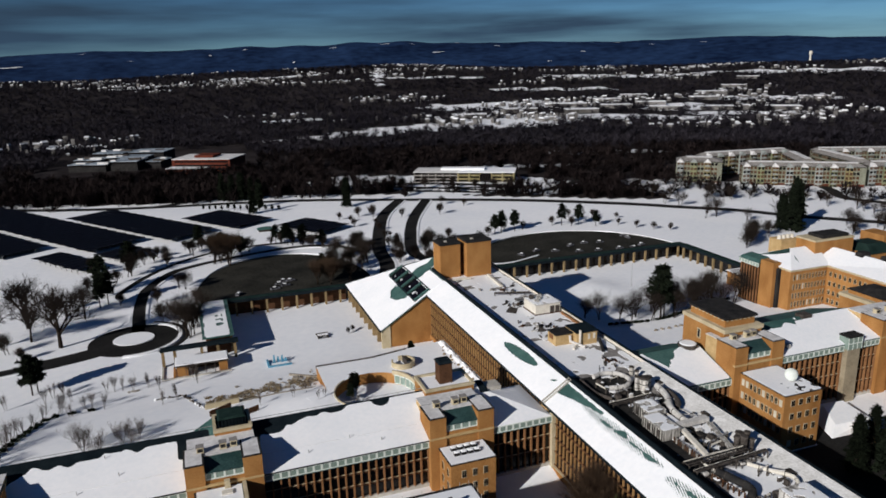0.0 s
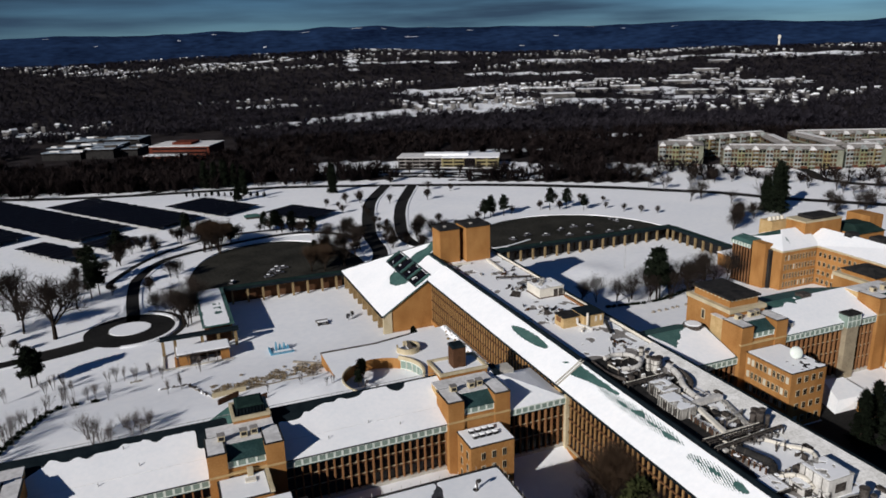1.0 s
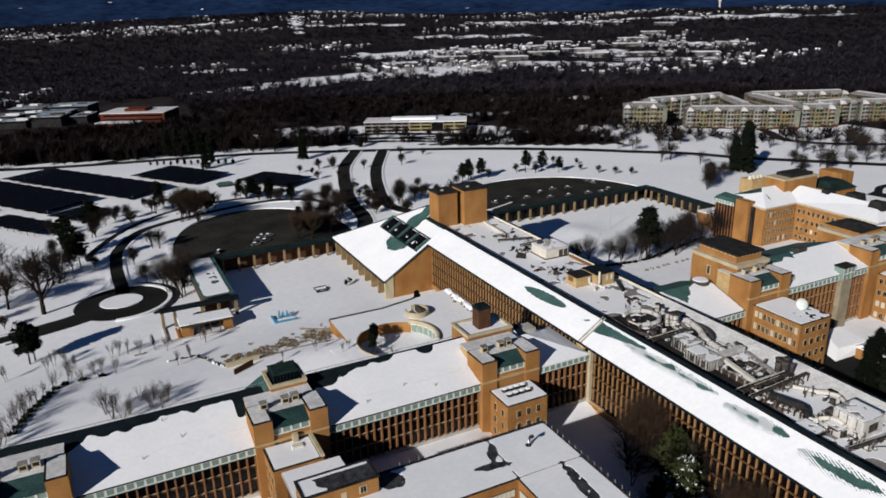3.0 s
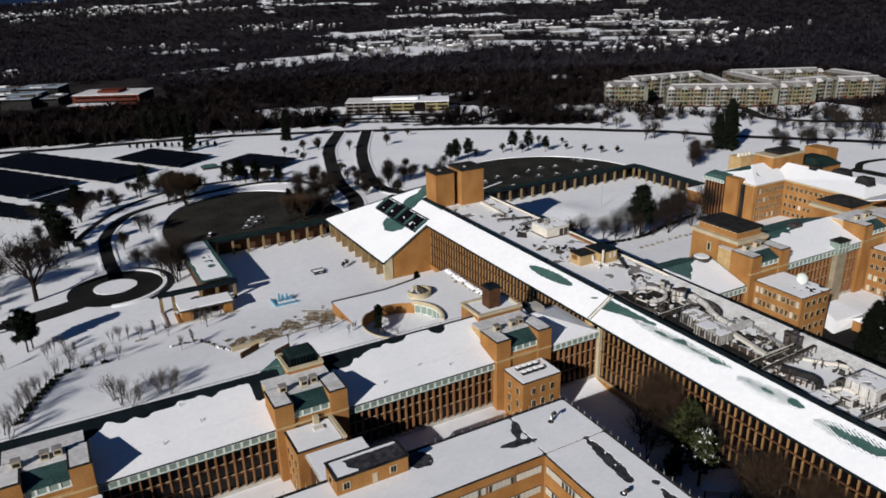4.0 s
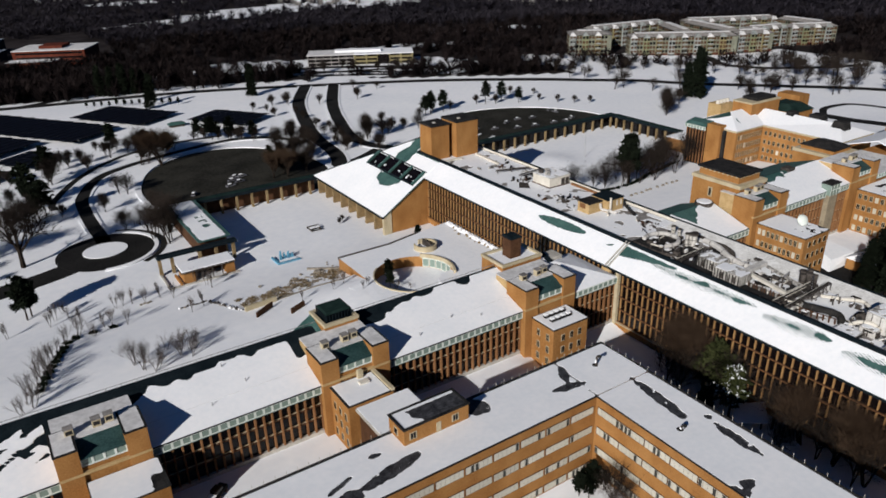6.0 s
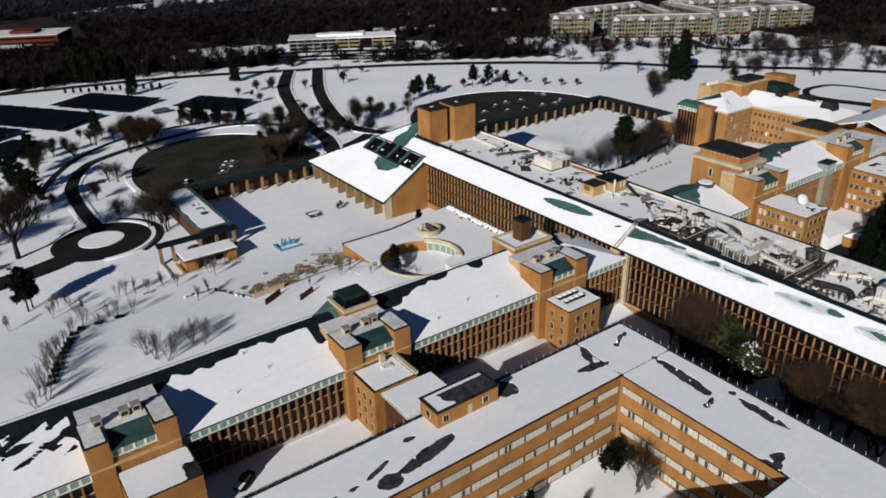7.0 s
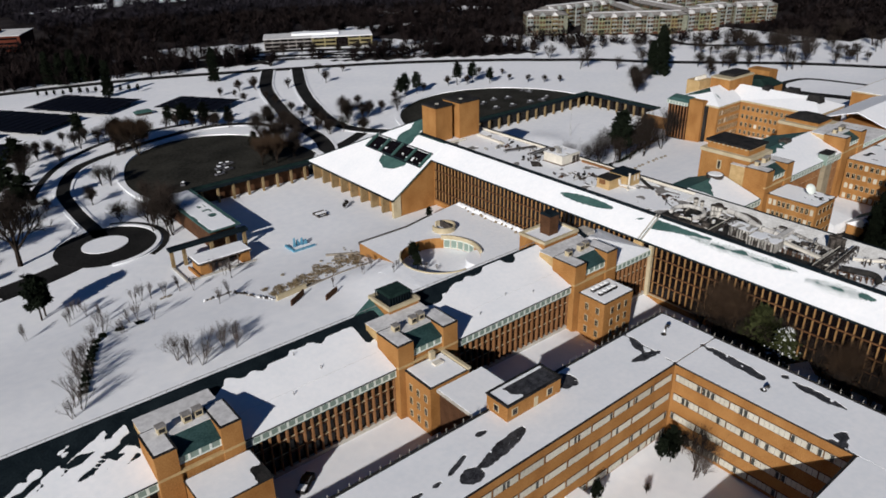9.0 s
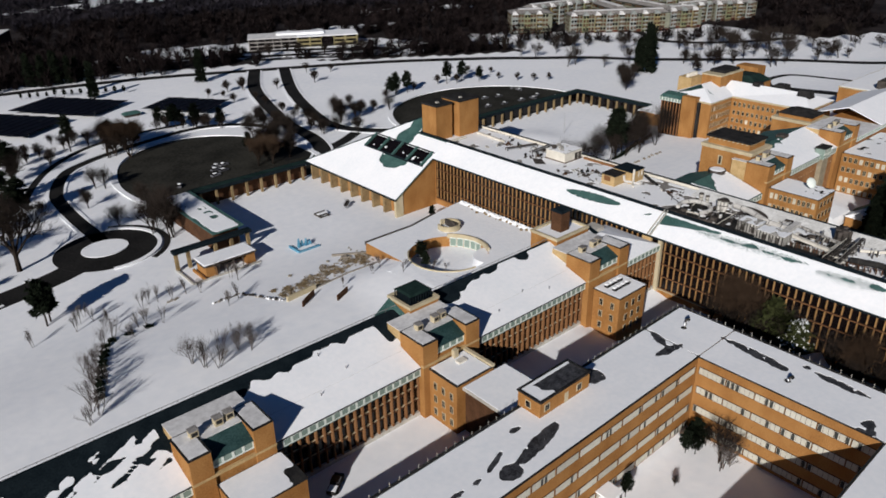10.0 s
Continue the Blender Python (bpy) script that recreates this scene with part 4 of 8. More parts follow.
for k in range(4):
    for y, m in ((138.4, TAR), (140.8, TAR)):
        v = part("vent", Geo().box(50 + k * 1.7, 51.3 + k * 1.7, y, y + 1.1, 15.0, 15.6), m, an1)
        part("snow", Geo().hexa([(50.0 + k * 1.7, y + 0.3, 15.6), (51.3 + k * 1.7, y + 0.3, 15.6), (51.3 + k * 1.7, y + 1.1, 15.6), (50.0 + k * 1.7, y + 1.1, 15.6)], [(50.2 + k * 1.7, y + 0.5, 15.9), (51.1 + k * 1.7, y + 0.5, 15.9), (51.1 + k * 1.7, y + 1.0, 15.9), (50.2 + k * 1.7, y + 1.0, 15.9)]), ROOF_SNOW, v)
for z in (5.4, 8.6, 12.0):
    for k in range(3):
        sash(an1, 51 + k * 2.7, 135.45, z, 1.1, 1.9, "y")
    for k in range(2):
        sash(an1, 47.85, 137.5 + k * 3.4, z, 1.1, 1.9, "x")
an2 = thing("brick_annex", (-2, 139, 4), "small orange-brick annex beside a stair tower", "building")
part("wall", Geo().box(-7.0, 3.4, 135.2, 143.9, 3, 16.2), BRICK, an2)
part("coping", Geo().box(-7.2, 3.6, 135.0, 143.9, 16.2, 16.45), TAR, an2)
part("snow", Geo().box(-6.7, 2.6, 135.3, 143.5, 16.45, 16.55), ROOF_SNOW, an2)
part("curb", Geo().box(2.8, 3.6, 135.0, 143.9, 16.45, 17.0), PALE, an2)
part("hatch", Geo().box(-1.6, 0.6, 140.2, 141.6, 16.5, 16.95), PLASTER, an2)
part("flue", Geo().box(-0.9, 0.3, 142.6, 143.5, 16.5, 18.4), PALE, an2)
for z in (6.4, 9.6, 12.9):
    for k in range(3):
        sash(an2, -7.05, 136.8 + k * 2.5, z, 1.0, 1.8, "x")
br = thing("link_bridge", (0.5, 130, 4), "flat-roofed link bridge with snow on top", "building")
part("bridge_roof", Geo().box(-5.6, 6.8, 119.5, 135.0, 14.9, 15.5), CONCRETE, br)
part("snow", Geo().box(-5.4, 6.6, 119.6, 134.9, 15.5, 15.64), ROOF_SNOW, br)
part("wall", Geo().box(-4.8, 6.0, 119.4, 135.0, 3, 14.9), SPANDREL, br)
an3 = thing("brick_annex", (-50, 139, 4), "small orange-brick annex with a snowy flat roof", "building")
part("wall", Geo().box(-54.5, -42.4, 134.6, 143.5, 3, 15.2), BRICK, an3)
part("coping", Geo().box(-54.7, -42.2, 134.4, 143.6, 15.2, 15.4), TAR, an3)
part("snow", snow_sheet((-54.5, 134.6, 15.4), (0.4, 0, 0), (0, 0.4, 0), 30, 22, lambda i, j: not (((i - 27) / 4) ** 2 + ((j - 4) / 7) ** 2 < 1 + 0.4 * wob(i, j, 0.3, 3)), 0.12), ROOF_SNOW, an3)

# ---- flat-roofed office block round a court ----
FZ = 20.6
fb = thing("office_block", (20, 105, 3), "four-storey orange-brick office block with ribbon windows and a snowy flat roof", "building")
part("north_wall", Geo().box(-90, 46.2, 105.2, 118.8, 2, FZ), BRICK, fb)
part("east_wall", Geo().box(31.6, 46.2, 30, 105.1, 1, FZ), BRICK, fb)
part("south_wall", Geo().box(-90, 31.5, 30, 70.4, 1, FZ), BRICK, fb)
g = Geo().box(-90, 46.3, 118.65, 119.0, FZ, FZ + 0.2).box(46.05, 46.45, 30, 118.65, FZ, FZ + 0.2).box(-90, 31.4, 104.95, 105.28, FZ, FZ + 0.16).box(31.4, 31.68, 70.5, 105.28, FZ, FZ + 0.16).box(-90, 31.4, 70.15, 70.5, FZ, FZ + 0.16)
part("coping", g, TAR, fb, "dark roof edging")
FPATCH = [(29.3, 110.3, 3.6, 1.0, -10), (31.2, 114, 1.0, 2.8, -30), (40.5, 97, 1.2, 7.5, -6), (42.5, 82, 1.1, 5, -4), (43.5, 88.6, 0.8, 0.9, 0), (10.2, 115.6, 2.4, 2.6, 20), (-11.5, 109.5, 6.5, 1.3, 12), (-20, 107.8, 2.4, 1.6, 0), (-12, 114.5, 1.4, 0.6, 0), (-20.5, 111.2, 2.6, 0.5, 20), (-25.5, 110.0, 1.2, 0.5, 10), (-30, 110, 1.4, 0.5, 0), (26, 73, 9, 2.2, 4), (10, 66, 6, 2, 0)]


def f_bare(x, y):
    for cx, cy, a, b, turn in FPATCH:
        c, s = math.cos(radians(turn)), math.sin(radians(turn))
        u, v = (x - cx) * c + (y - cy) * s, -(x - cx) * s + (y - cy) * c
        if (u / a) ** 2 + (v / b) ** 2 < 1.1 + 0.5 * wob(x, y, 0.45, 61) + 0.35 * wob(x, y, 1.1, 62):
            return wob(x, y, 0.9, 63) < 0.5
    return abs(x - 31.6 - (y - 105.1) * 0.06) < 0.14 and 105 < y < 118.4


for name, x0, x1, y0, y1 in (("a", -89.5, 46.0, 105.3, 118.6), ("b", 31.7, 46.0, 30.5, 105.2), ("c", -89.5, 31.6, 30.5, 70.1)):
    part("roof_deck", Geo().box(x0, x1, y0, y1, FZ + 0.004, FZ + 0.06), WET_ROOF, fb)
    part("snow", snow_sheet((x0, y0, FZ + 0.06), (0.35, 0, 0), (0, 0.35, 0), int((x1 - x0) / 0.35), int((y1 - y0) / 0.35), lambda i, j, x0=x0, y0=y0: not f_bare(x0 + i * 0.35, y0 + j * 0.35), 0.12), ROOF_SNOW, fb, "snow on the flat roof with bare dark patches")
# ribbon windows of the court walls
RIBBON_N = Geo().box(-2.9, 2.9, -0.06, 0.1, -0.85, 0.85).mesh("window", SPANDREL)
BLIND_N = Geo()
for k in range(6):
    BLIND_N.box(-2.78 + k * 0.95, -1.9 + k * 0.95, -0.1, -0.05, -0.74, 0.74)
BLIND_N = BLIND_N.mesh("pane", BLIND)
DARK_N = Geo().box(-0.3, 0.3, -0.13, -0.09, -0.7, 0.7).mesh("dark_pane", DIMGLASS)
rng = random.Random(5)
for zc in (17.8, 13.15, 8.5, 4.25):
    for k in range(14):
        x = 28.0 - k * 6.15
        w = part("window", RIBBON_N, None, fb, at=(x, 105.15, zc))
        part("pane", BLIND_N, None, w, at=(x, 105.15, zc))
        for q in range(6):
            if rng.random() < 0.15:
                part("dark_pane", DARK_N, None, w, at=(x - 2.34 + q * 0.95, 105.15, zc))
    for k in range(6):
        y = 101.6 - k * 5.9
        w = part("window", RIBBON_N, None, fb, at=(31.55, y, zc), turn=-90)
        part("pane", BLIND_N, None, w, at=(31.55, y, zc), turn=-90)
        for q in range(6):
            if rng.random() < 0.18:
                part("dark_pane", DARK_N, None, w, at=(31.55, y - 2.34 + q * 0.95, zc), turn=-90)
# railing posts along the outer roof edge
post = Geo().box(-0.035, 0.035, -0.035, 0.035, 0, 0.9).mesh("post", CONCRETE)
for k in range(44):
    part("railing_post", post, None, fb, at=(45.6 - k * 2.0, 118.75, FZ + 0.2))
for k in range(32):
    part("railing_post", post, None, fb, at=(46.2, 117.5 - k * 2.0, FZ + 0.2))
# penthouse
ph = part("penthouse", Geo().box(-6.4, 7.4, 113.8, 119.2, FZ - 0.2, 24.0), BRICK, fb, "small orange-brick roof penthouse")
g = Geo().box(-6.6, 7.6, 113.6, 114.1, 24.0, 24.3).box(-6.6, 7.6, 118.9, 119.4, 24.0, 24.3).box(-6.6, -6.1, 114.1, 118.9, 24.0, 24.3).box(7.1, 7.6, 114.1, 118.9, 24.0, 24.3)
part("coping", g, TAR, ph)
part("roof_deck", Geo().box(-6.1, 7.1, 114.1, 118.9, 24.0, 24.1), WET_ROOF, ph)
part("snow", snow_sheet((-6.1, 114.1, 24.1), (0.3, 0, 0), (0, 0.3, 0), 44, 16, lambda i, j: i < 9 + 6 * wob(i, j, 0.2, 2) or (i < 14 and j < 3) or j > 13, 0.1), ROOF_SNOW, ph)
for x in (-4.6, 4.4):
    part("window", Geo().box(x - 0.75, x + 0.75, 113.72, 113.9, 21.6, 23.1), PALE, ph)
    part("pane", Geo().box(x - 0.5, x - 0.06, 113.68, 113.8, 21.75, 22.95).box(x + 0.06, x + 0.5, 113.68, 113.8, 21.75, 22.95), DARKGLASS, ph)
part("window", Geo().box(-6.48, -6.3, 116, 117.3, 21.6, 23.1), PALE, ph)
part("pane", Geo().box(-6.52, -6.4, 116.15, 117.15, 21.75, 22.95), DARKGLASS, ph)
part("door", Geo().box(0.3, 1.3, 113.72, 113.9, FZ + 0.1, 22.9), PALE, ph)


# ---- eastern wings and blocks ----
ew = thing("laboratory_wing", (122, 155, 3), "orange-brick link wing with a snowy hipped roof", "building")
part("wall", Geo().box(111.6, 131.8, 143.6, 168, 1, 18.0), BRICK, ew)
g = Geo().extrude_x([(142.0, 18.1), (156.4, 22.6), (168, 18.3), (168, 18.6), (156.4, 22.95), (142.0, 18.4)], 111.7, 131.75)
part("roof", g, COPPER, ew, "green copper roof under snow")


def link_snow(i, j):
    x, f = 111.8 + i * 0.4, j / 36
    if 112.8 < x < 124.5:
        edge = 0.95 - 0.105 * (x - 112.8) if x < 116.8 else 0.53 + 0.06 * (x - 116.8)
        return f < edge + 0.09 * wob(x, j * 0.4, 0.6, 26)
    return True


part("snow", snow_sheet((111.8, 142.1, 18.46), (0.4, 0, 0), (0, 0.393, 0.124), 49, 36, link_snow, 0.12), ROOF_SNOW, ew, "snow on the sunny roof slope")
part("roof_vent", Geo().tube((128.4, 156.6, 21.4), (128.4, 156.6, 23.3), 2.6, 2.6, 14).tube((128.4, 156.6, 23.3), (128.4, 156.6, 23.6), 2.9, 2.7, 14), GRIME, ew, "round dark roof vent with snow on it")
part("vent_snow", Geo().tube((128.4, 156.6, 23.6), (128.4, 156.6, 23.8), 2.4, 2.1, 14), ROOF_SNOW, ew)
wing_front(ew, 111.6, 131.8, 142.5, 4.0, 18.3)

stair_tower(131.8, 148.3, 141.2, 3.0, 27.2, 0, "", None, "tall orange-brick stair tower with a copper lean-to")
blk = thing("service_block", (140.5, 157, 3), "windowless orange-brick service block with a black flat cap", "building")
part("wall", Geo().box(134.3, 147.3, 148.9, 166.3, 1, 28.3), BRICK, blk)
part("ledge", Geo().box(134.0, 147.6, 148.5, 166.6, 28.3, 29.4), PALE, blk, "pale stone ledge")
part("upper_wall", Geo().box(135.6, 145.9, 150.4, 165.0, 29.4, 31.7), BRICK, blk)
part("cap", Geo().box(135.0, 146.4, 149.8, 165.6, 31.7, 32.3), TAR, blk, "black flat cap")
for k in range(7):
    part("bracket", Geo().box(135.9 + k * 1.5, 136.5 + k * 1.5, 150.1, 150.4, 31.2, 31.7), PALE, blk)
for k in range(9):
    part("bracket", Geo().box(135.3, 135.6, 151.0 + k * 1.6, 151.6 + k * 1.6, 31.2, 31.7), PALE, blk)
for y in (153.0, 159.2):
    part("slit_frame", Geo().box(134.2, 134.4, y - 0.75, y + 0.75, 23.3, 26.4), PALE, blk)
    part("slit_window", Geo().box(134.14, 134.25, y - 0.4, y + 0.4, 23.6, 26.1), TAR, blk)

rw = thing("laboratory_wing", (168, 154, 3), "orange-brick laboratory wing with a snowy gable roof", "building")
part("wall", Geo().box(148.3, 186, 143.2, 167.5, 1, 21.6), BRICK, rw)
g = Geo().extrude_x([(141.4, 21.7), (154.8, 26.2), (168.4, 21.7), (168.4, 22.05), (154.8, 26.6), (141.4, 22.0)], 148.4, 186)
part("roof", g, COPPER, rw, "green copper gable roof under snow")
ws = Vector((0, 13.4, 4.6)).normalized()
part("snow", snow_sheet((148.5, 141.4, 22.0), (0.5, 0, 0), ws * 0.5, 75, 28, lambda i, j: not (j > 22 + 5 * wob(i, 0, 0.11, 7) and i < 30 or j > 24 and 30 <= i < 44 and wob(i, j, 0.3, 8) > -0.1), 0.16), ROOF_SNOW, rw)
part("vent", Geo().box(167, 170.5, 153.3, 156.3, 25.9, 27.3), GRIME, rw)
part("roof_hatch", Geo().box(151.8, 153.2, 143.6, 144.8, 22.6, 24.2), CONCRETE, rw)
wing_front(rw, 148.3, 171.0, 142.0, 4.0, 21.9, 4)
wing_front(rw, 176.2, 184.6, 142.0, 4.0, 21.9, 4)
lift = thing("lift_shaft", (173.5, 141.5, 3), "pale stone lift shaft with a dark flat cap", "tower")
part("shaft", Geo().box(171.2, 175.9, 140.4, 143.4, 1, 20.6), LIFT_STONE, lift)
part("glazed_top", Geo().box(171.0, 176.1, 140.2, 143.5, 20.6, 24.3), GREENGLASS, lift)
for k in range(4):
    part("mullion", Geo().box(170.95 + k * 1.7, 171.07 + k * 1.7, 140.12, 140.2, 20.6, 24.3), WHITE, lift)
part("glazing_rail", Geo().box(170.9, 176.2, 140.1, 140.19, 22.4, 22.6), WHITE, lift)
part("cap", Geo().box(170.8, 176.3, 140.0, 143.6, 24.3, 24.75), TAR, lift)

stair_tower(184.6, 201.2, 141.0, 3.0, 27.2, 0, "", None, "tall orange-brick stair tower with a copper lean-to")
rw2 = thing("laboratory_wing", (225, 155, 3), "orange-brick laboratory wing with a snowy gable roof", "building")
part("wall", Geo().box(201.2, 260, 143.0, 160.2, 1, 21.6), BRICK, rw2)
part("flat_roof", Geo().box(201.3, 225.6, 141.2, 160.2, 21.6, 21.85), THIN_SNOW, rw2)
g = Geo().extrude_x([(141.2, 21.7), (154.6, 26.2), (168.2, 21.7), (168.2, 22.05), (154.6, 26.6), (141.2, 22.0)], 225.7, 275)
part("roof", g, ROOF_SNOW, rw2)
wing_front(rw2, 201.2, 240, 141.9, 4.0, 21.9, 4)


blind_rng = random.Random(17)


def sash_wall(parent, axis_name, fixed, lo, hi, zs, step, w=1.1, h=1.5, blinds=0.0):
    n = int((hi - lo) / step)
    for z in zs:
        for k in range(n):
            c = lo + (k + 0.5) * (hi - lo) / n
            if axis_name == "x":
                sash(parent, c, fixed, z, w, h, "y", BLIND if blind_rng.random() < blinds else None)
            else:
                sash(parent, fixed, c, z, w, h, "x", BLIND if blind_rng.random() < blinds else None)


db = thing("brick_block", (139.8, 133, 3), "four-storey orange-brick block with a snowy flat roof and a white dish", "building")
part("wall", Geo().box(133.9, 146.0, 125.6, 141.0, 1, 19.9), BRICK, db)
part("coping", Geo().box(133.7, 146.2, 125.4, 141.1, 19.9, 20.1), TAR, db)
part("snow", snow_sheet((133.9, 125.6, 20.1), (0.4, 0, 0), (0, 0.4, 0), 30, 38, lambda i, j: not (j < 16 and i > 9 and wob(i, j, 0.3, 12) > 0.2), 0.12), ROOF_SNOW, db)
sash_wall(db, "y", 133.85, 126.0, 140.6, (6.4, 10.2, 14.0, 17.7), 1.45, 1.0, 1.9, 0.4)
sash_wall(db, "x", 125.55, 135.4, 145.4, (6.4, 10.2, 14.0, 17.7), 2.4, 1.3, 1.8, 0.15)
dish = thing("satellite_dish", (141.5, 131.5, 20.2), "round white satellite dish on a flat roof", "dish")
g = Geo()
rr = [(1.75 * math.sin(a), 0.8 * (1 - math.cos(a))) for a in (0, 0.35, 0.7, 1.05, 1.4)]
tip = Euler((radians(-32), 0, radians(-25))).to_matrix()
for i in range(len(rr) - 1):
    for k in range(16):
        a, b = 2 * math.pi * k / 16, 2 * math.pi * (k + 1) / 16
        v = [Vector((r * math.cos(t), d - 0.6, r * math.sin(t))) for r, d in (rr[i], rr[i + 1]) for t in (a, b)]
        for off, f in ((0.0, (0, 1, 3, 2)), (-0.06, (2, 3, 1, 0))):
            g.add([tuple(Vector((141.5, 131.5, 22.2)) + tip @ (p + Vector((0, off, 0)))) for p in v], [f])
part("reflector", g, WHITE, dish)
part("mast", Geo().tube((141.5, 131.4, 20.1), (141.5, 131.3, 22), 0.2, 0.15, 8), STEEL, dish)

rb = thing("brick_block", (203, 130, 3), "orange-brick block with rows of white-framed windows", "building")
part("wall", Geo().box(189.6, 225, 112, 140.9, 1, 18.9), BRICK, rb)
part("coping", Geo().box(189.4, 225.2, 111.8, 140.9, 18.9, 19.1), TAR, rb)
part("snow", snow_sheet((189.6, 112, 19.1), (0.6, 0, 0), (0, 0.6, 0), 59, 48, lambda i, j: wob(i, j, 0.2, 14) < 0.33, 0.12), ROOF_SNOW, rb)
sash_wall(rb, "y", 189.55, 112.6, 140.4, (5.4, 9.2, 13.0, 16.8), 1.75, 1.2, 1.9, 0.4)

lo = thing("gate_lodge", (160, 124, 3), "low brick lodge with a snowy roof and green gable", "building")
part("wall", Geo().box(159, 169, 117, 125, 1, 7.6), BRICK, lo)
part("gable", Geo().extrude_x([(116.4, 7.5), (125.6, 7.5), (121, 10.6)], 164.0, 169.4), COPPER, lo)
part("low_roof", Geo().hexa([(152, 126, 4.0), (166, 125.6, 4.0), (166, 136, 4.0), (156, 136, 4.0)], [(154, 127, 7.4), (165, 126, 7.6), (165, 135, 8.6), (158, 135, 8.4)]), ROOF_SNOW, lo)
part("roof_slope", Geo().extrude_x([(116.4, 7.55), (125.6, 7.55), (121, 10.2)], 158.6, 163.9), ROOF_SNOW, lo, "snow-covered roof")

# far brick building beyond the court
re = thing("brick_building", (238, 219, 3), "large orange-brick building with white hipped snowy roofs", "building")
part("north_wall", Geo().box(222.4, 266, 212.4, 236, 0, 17.6), BRICK, re)
part("south_wall", Geo().box(241.6, 266, 176, 212.3, 0, 17.6), BRICK, re)
g = Geo().box(222.1, 241.5, 212.1, 236.3, 17.6, 18.5).box(241.3, 266.3, 175.7, 236.3, 17.6, 18.5)
part("cornice", g, PALE, re, "pale cornice")
g = Geo().add([(221.8, 211.7, 18.5), (241.8, 211.7, 18.5), (247, 224, 23.6), (241.8, 236.6, 18.5), (221.8, 236.6, 18.5), (233, 224, 23.6)], [(0, 1, 2, 5), (3, 4, 5, 2), (4, 0, 5), (4, 3, 1, 0)])
g.add([(241.0, 175.4, 18.5), (266.5, 175.4, 18.5), (266.5, 236.6, 18.5), (241.8, 236.6, 18.5), (241.0, 211.7, 18.5), (253, 184, 22.6), (251, 218, 23.4)], [(0, 1, 5), (1, 2, 6, 5), (2, 3, 6), (3, 4, 6), (4, 0, 5, 6), (4, 3, 2, 1, 0)])
part("roof", g, ROOF_SNOW, re, "white snow-covered hipped roof")
g = Geo().add([(224.2, 233, 19.65), (232.6, 224.3, 23.55), (229.4, 215.5, 20.25), (229.8, 221, 22.1)], [(0, 3, 2, 1), (0, 1, 3)])
part("bare_copper", g, COPPER, re)
for x, y, w, d in ((256, 196, 3.4, 3.0), (252.6, 206, 2.6, 2.0), (252, 183, 2.4, 3.2)):
    part("roof_hatch", Geo().hexa([(x - w, y - d, 21.0), (x + w, y - d, 21.0), (x + w, y + d, 21.0), (x - w, y + d, 21.0)], [(x - w * 0.8, y - d * 0.8, 24.2), (x + w * 0.8, y - d * 0.8, 24.2), (x + w * 0.8, y + d * 0.8, 24.2), (x - w * 0.8, y + d * 0.8, 24.2)]), TAR, re)
part("west_pylon", Geo().box(219.4, 223.2, 218.5, 225.6, 0, 20.0), BRICK, re)
# Black box fills the dark gap between pylon and wall.
part("dark_joint", Geo().box(221.0, 222.38, 217.2, 218.5, 0, 17.8), TAR, re)
part("west_hall", Geo().box(219.2, 222.38, 225.7, 236.2, 0, 17.0), DARKGLASS, re)
for k in range(7):
    part("fin", Geo().box(218.7, 219.2, 225.9 + k * 1.62, 226.35 + k * 1.62, 0.5, 16.6), RUST, re)
part("west_roof", Geo().hexa([(218.2, 225.7, 18.3), (224, 225.7, 18.3), (224, 237, 18.3), (218.2, 237, 18.3)], [(219.4, 225.8, 19.6), (224, 225.8, 20.3), (224, 236.0, 20.3), (219.4, 236.0, 19.6)]), COPPER, re)
for k in range(7):
    w = part("window", Geo().box(218.5, 218.75, 225.8 + k * 1.62, 227.3 + k * 1.62, 16.6, 18.25), WHITE, re)
    part("pane", Geo().box(218.44, 218.5, 226.1 + k * 1.62, 227.0 + k * 1.62, 16.85, 18.0), GREENGLASS, w)
sash_wall(re, "x", 212.35, 223.6, 241.4, (3.6, 7.2, 11.0, 15.0), 1.6, 0.85, 2.4, 0.2)
sash_wall(re, "y", 241.55, 177, 211.6, (3.6, 7.2, 11.0, 15.0), 2.3, 1.25, 2.0, 0.12)
up = part("roof_block", Geo().box(241, 262, 219, 229, 18, 26.4), BRICK, re, "brick plant room on the roof")
part("ledge", Geo().box(240.8, 262.2, 218.8, 229.2, 26.4, 27.1), PALE, up)
part("cap", Geo().box(246, 260, 220, 228, 27.1, 28.4), TAR, up)
up = part("roof_block", Geo().box(235, 245, 231, 238, 18, 25.0), YELLOW, re, "yellow brick plant room on the roof")
for k in range(4):
    part("vent", Geo().tube((236.5 + 2.3 * k, 234, 25.0), (236.5 + 2.3 * k, 234, 26.6), 1.0, 0.8, 10), PLASTER, up)
part("east_roof", Geo().box(267, 283, 214, 232, 8, 19.5), BRICK, re)
part("east_copper", Geo().hexa([(266.6, 213.5, 19.5), (283.5, 213.5, 19.5), (283.5, 232.5, 19.5), (266.6, 232.5, 19.5)], [(270, 219, 22.4), (280, 219, 22.4), (280, 227, 22.4), (270, 227, 22.4)]), AGED_COPPER, re)
part("east_pylon", Geo().box(283.6, 292, 222, 234, 0, 24.0), BRICK, re)
mp = thing("service_block", (215, 168, 3), "low orange-brick service block with a pale ledge and black cap", "building")
part("wall", Geo().box(208.8, 224, 160.6, 177.2, 0, 20.8), BRICK, mp)
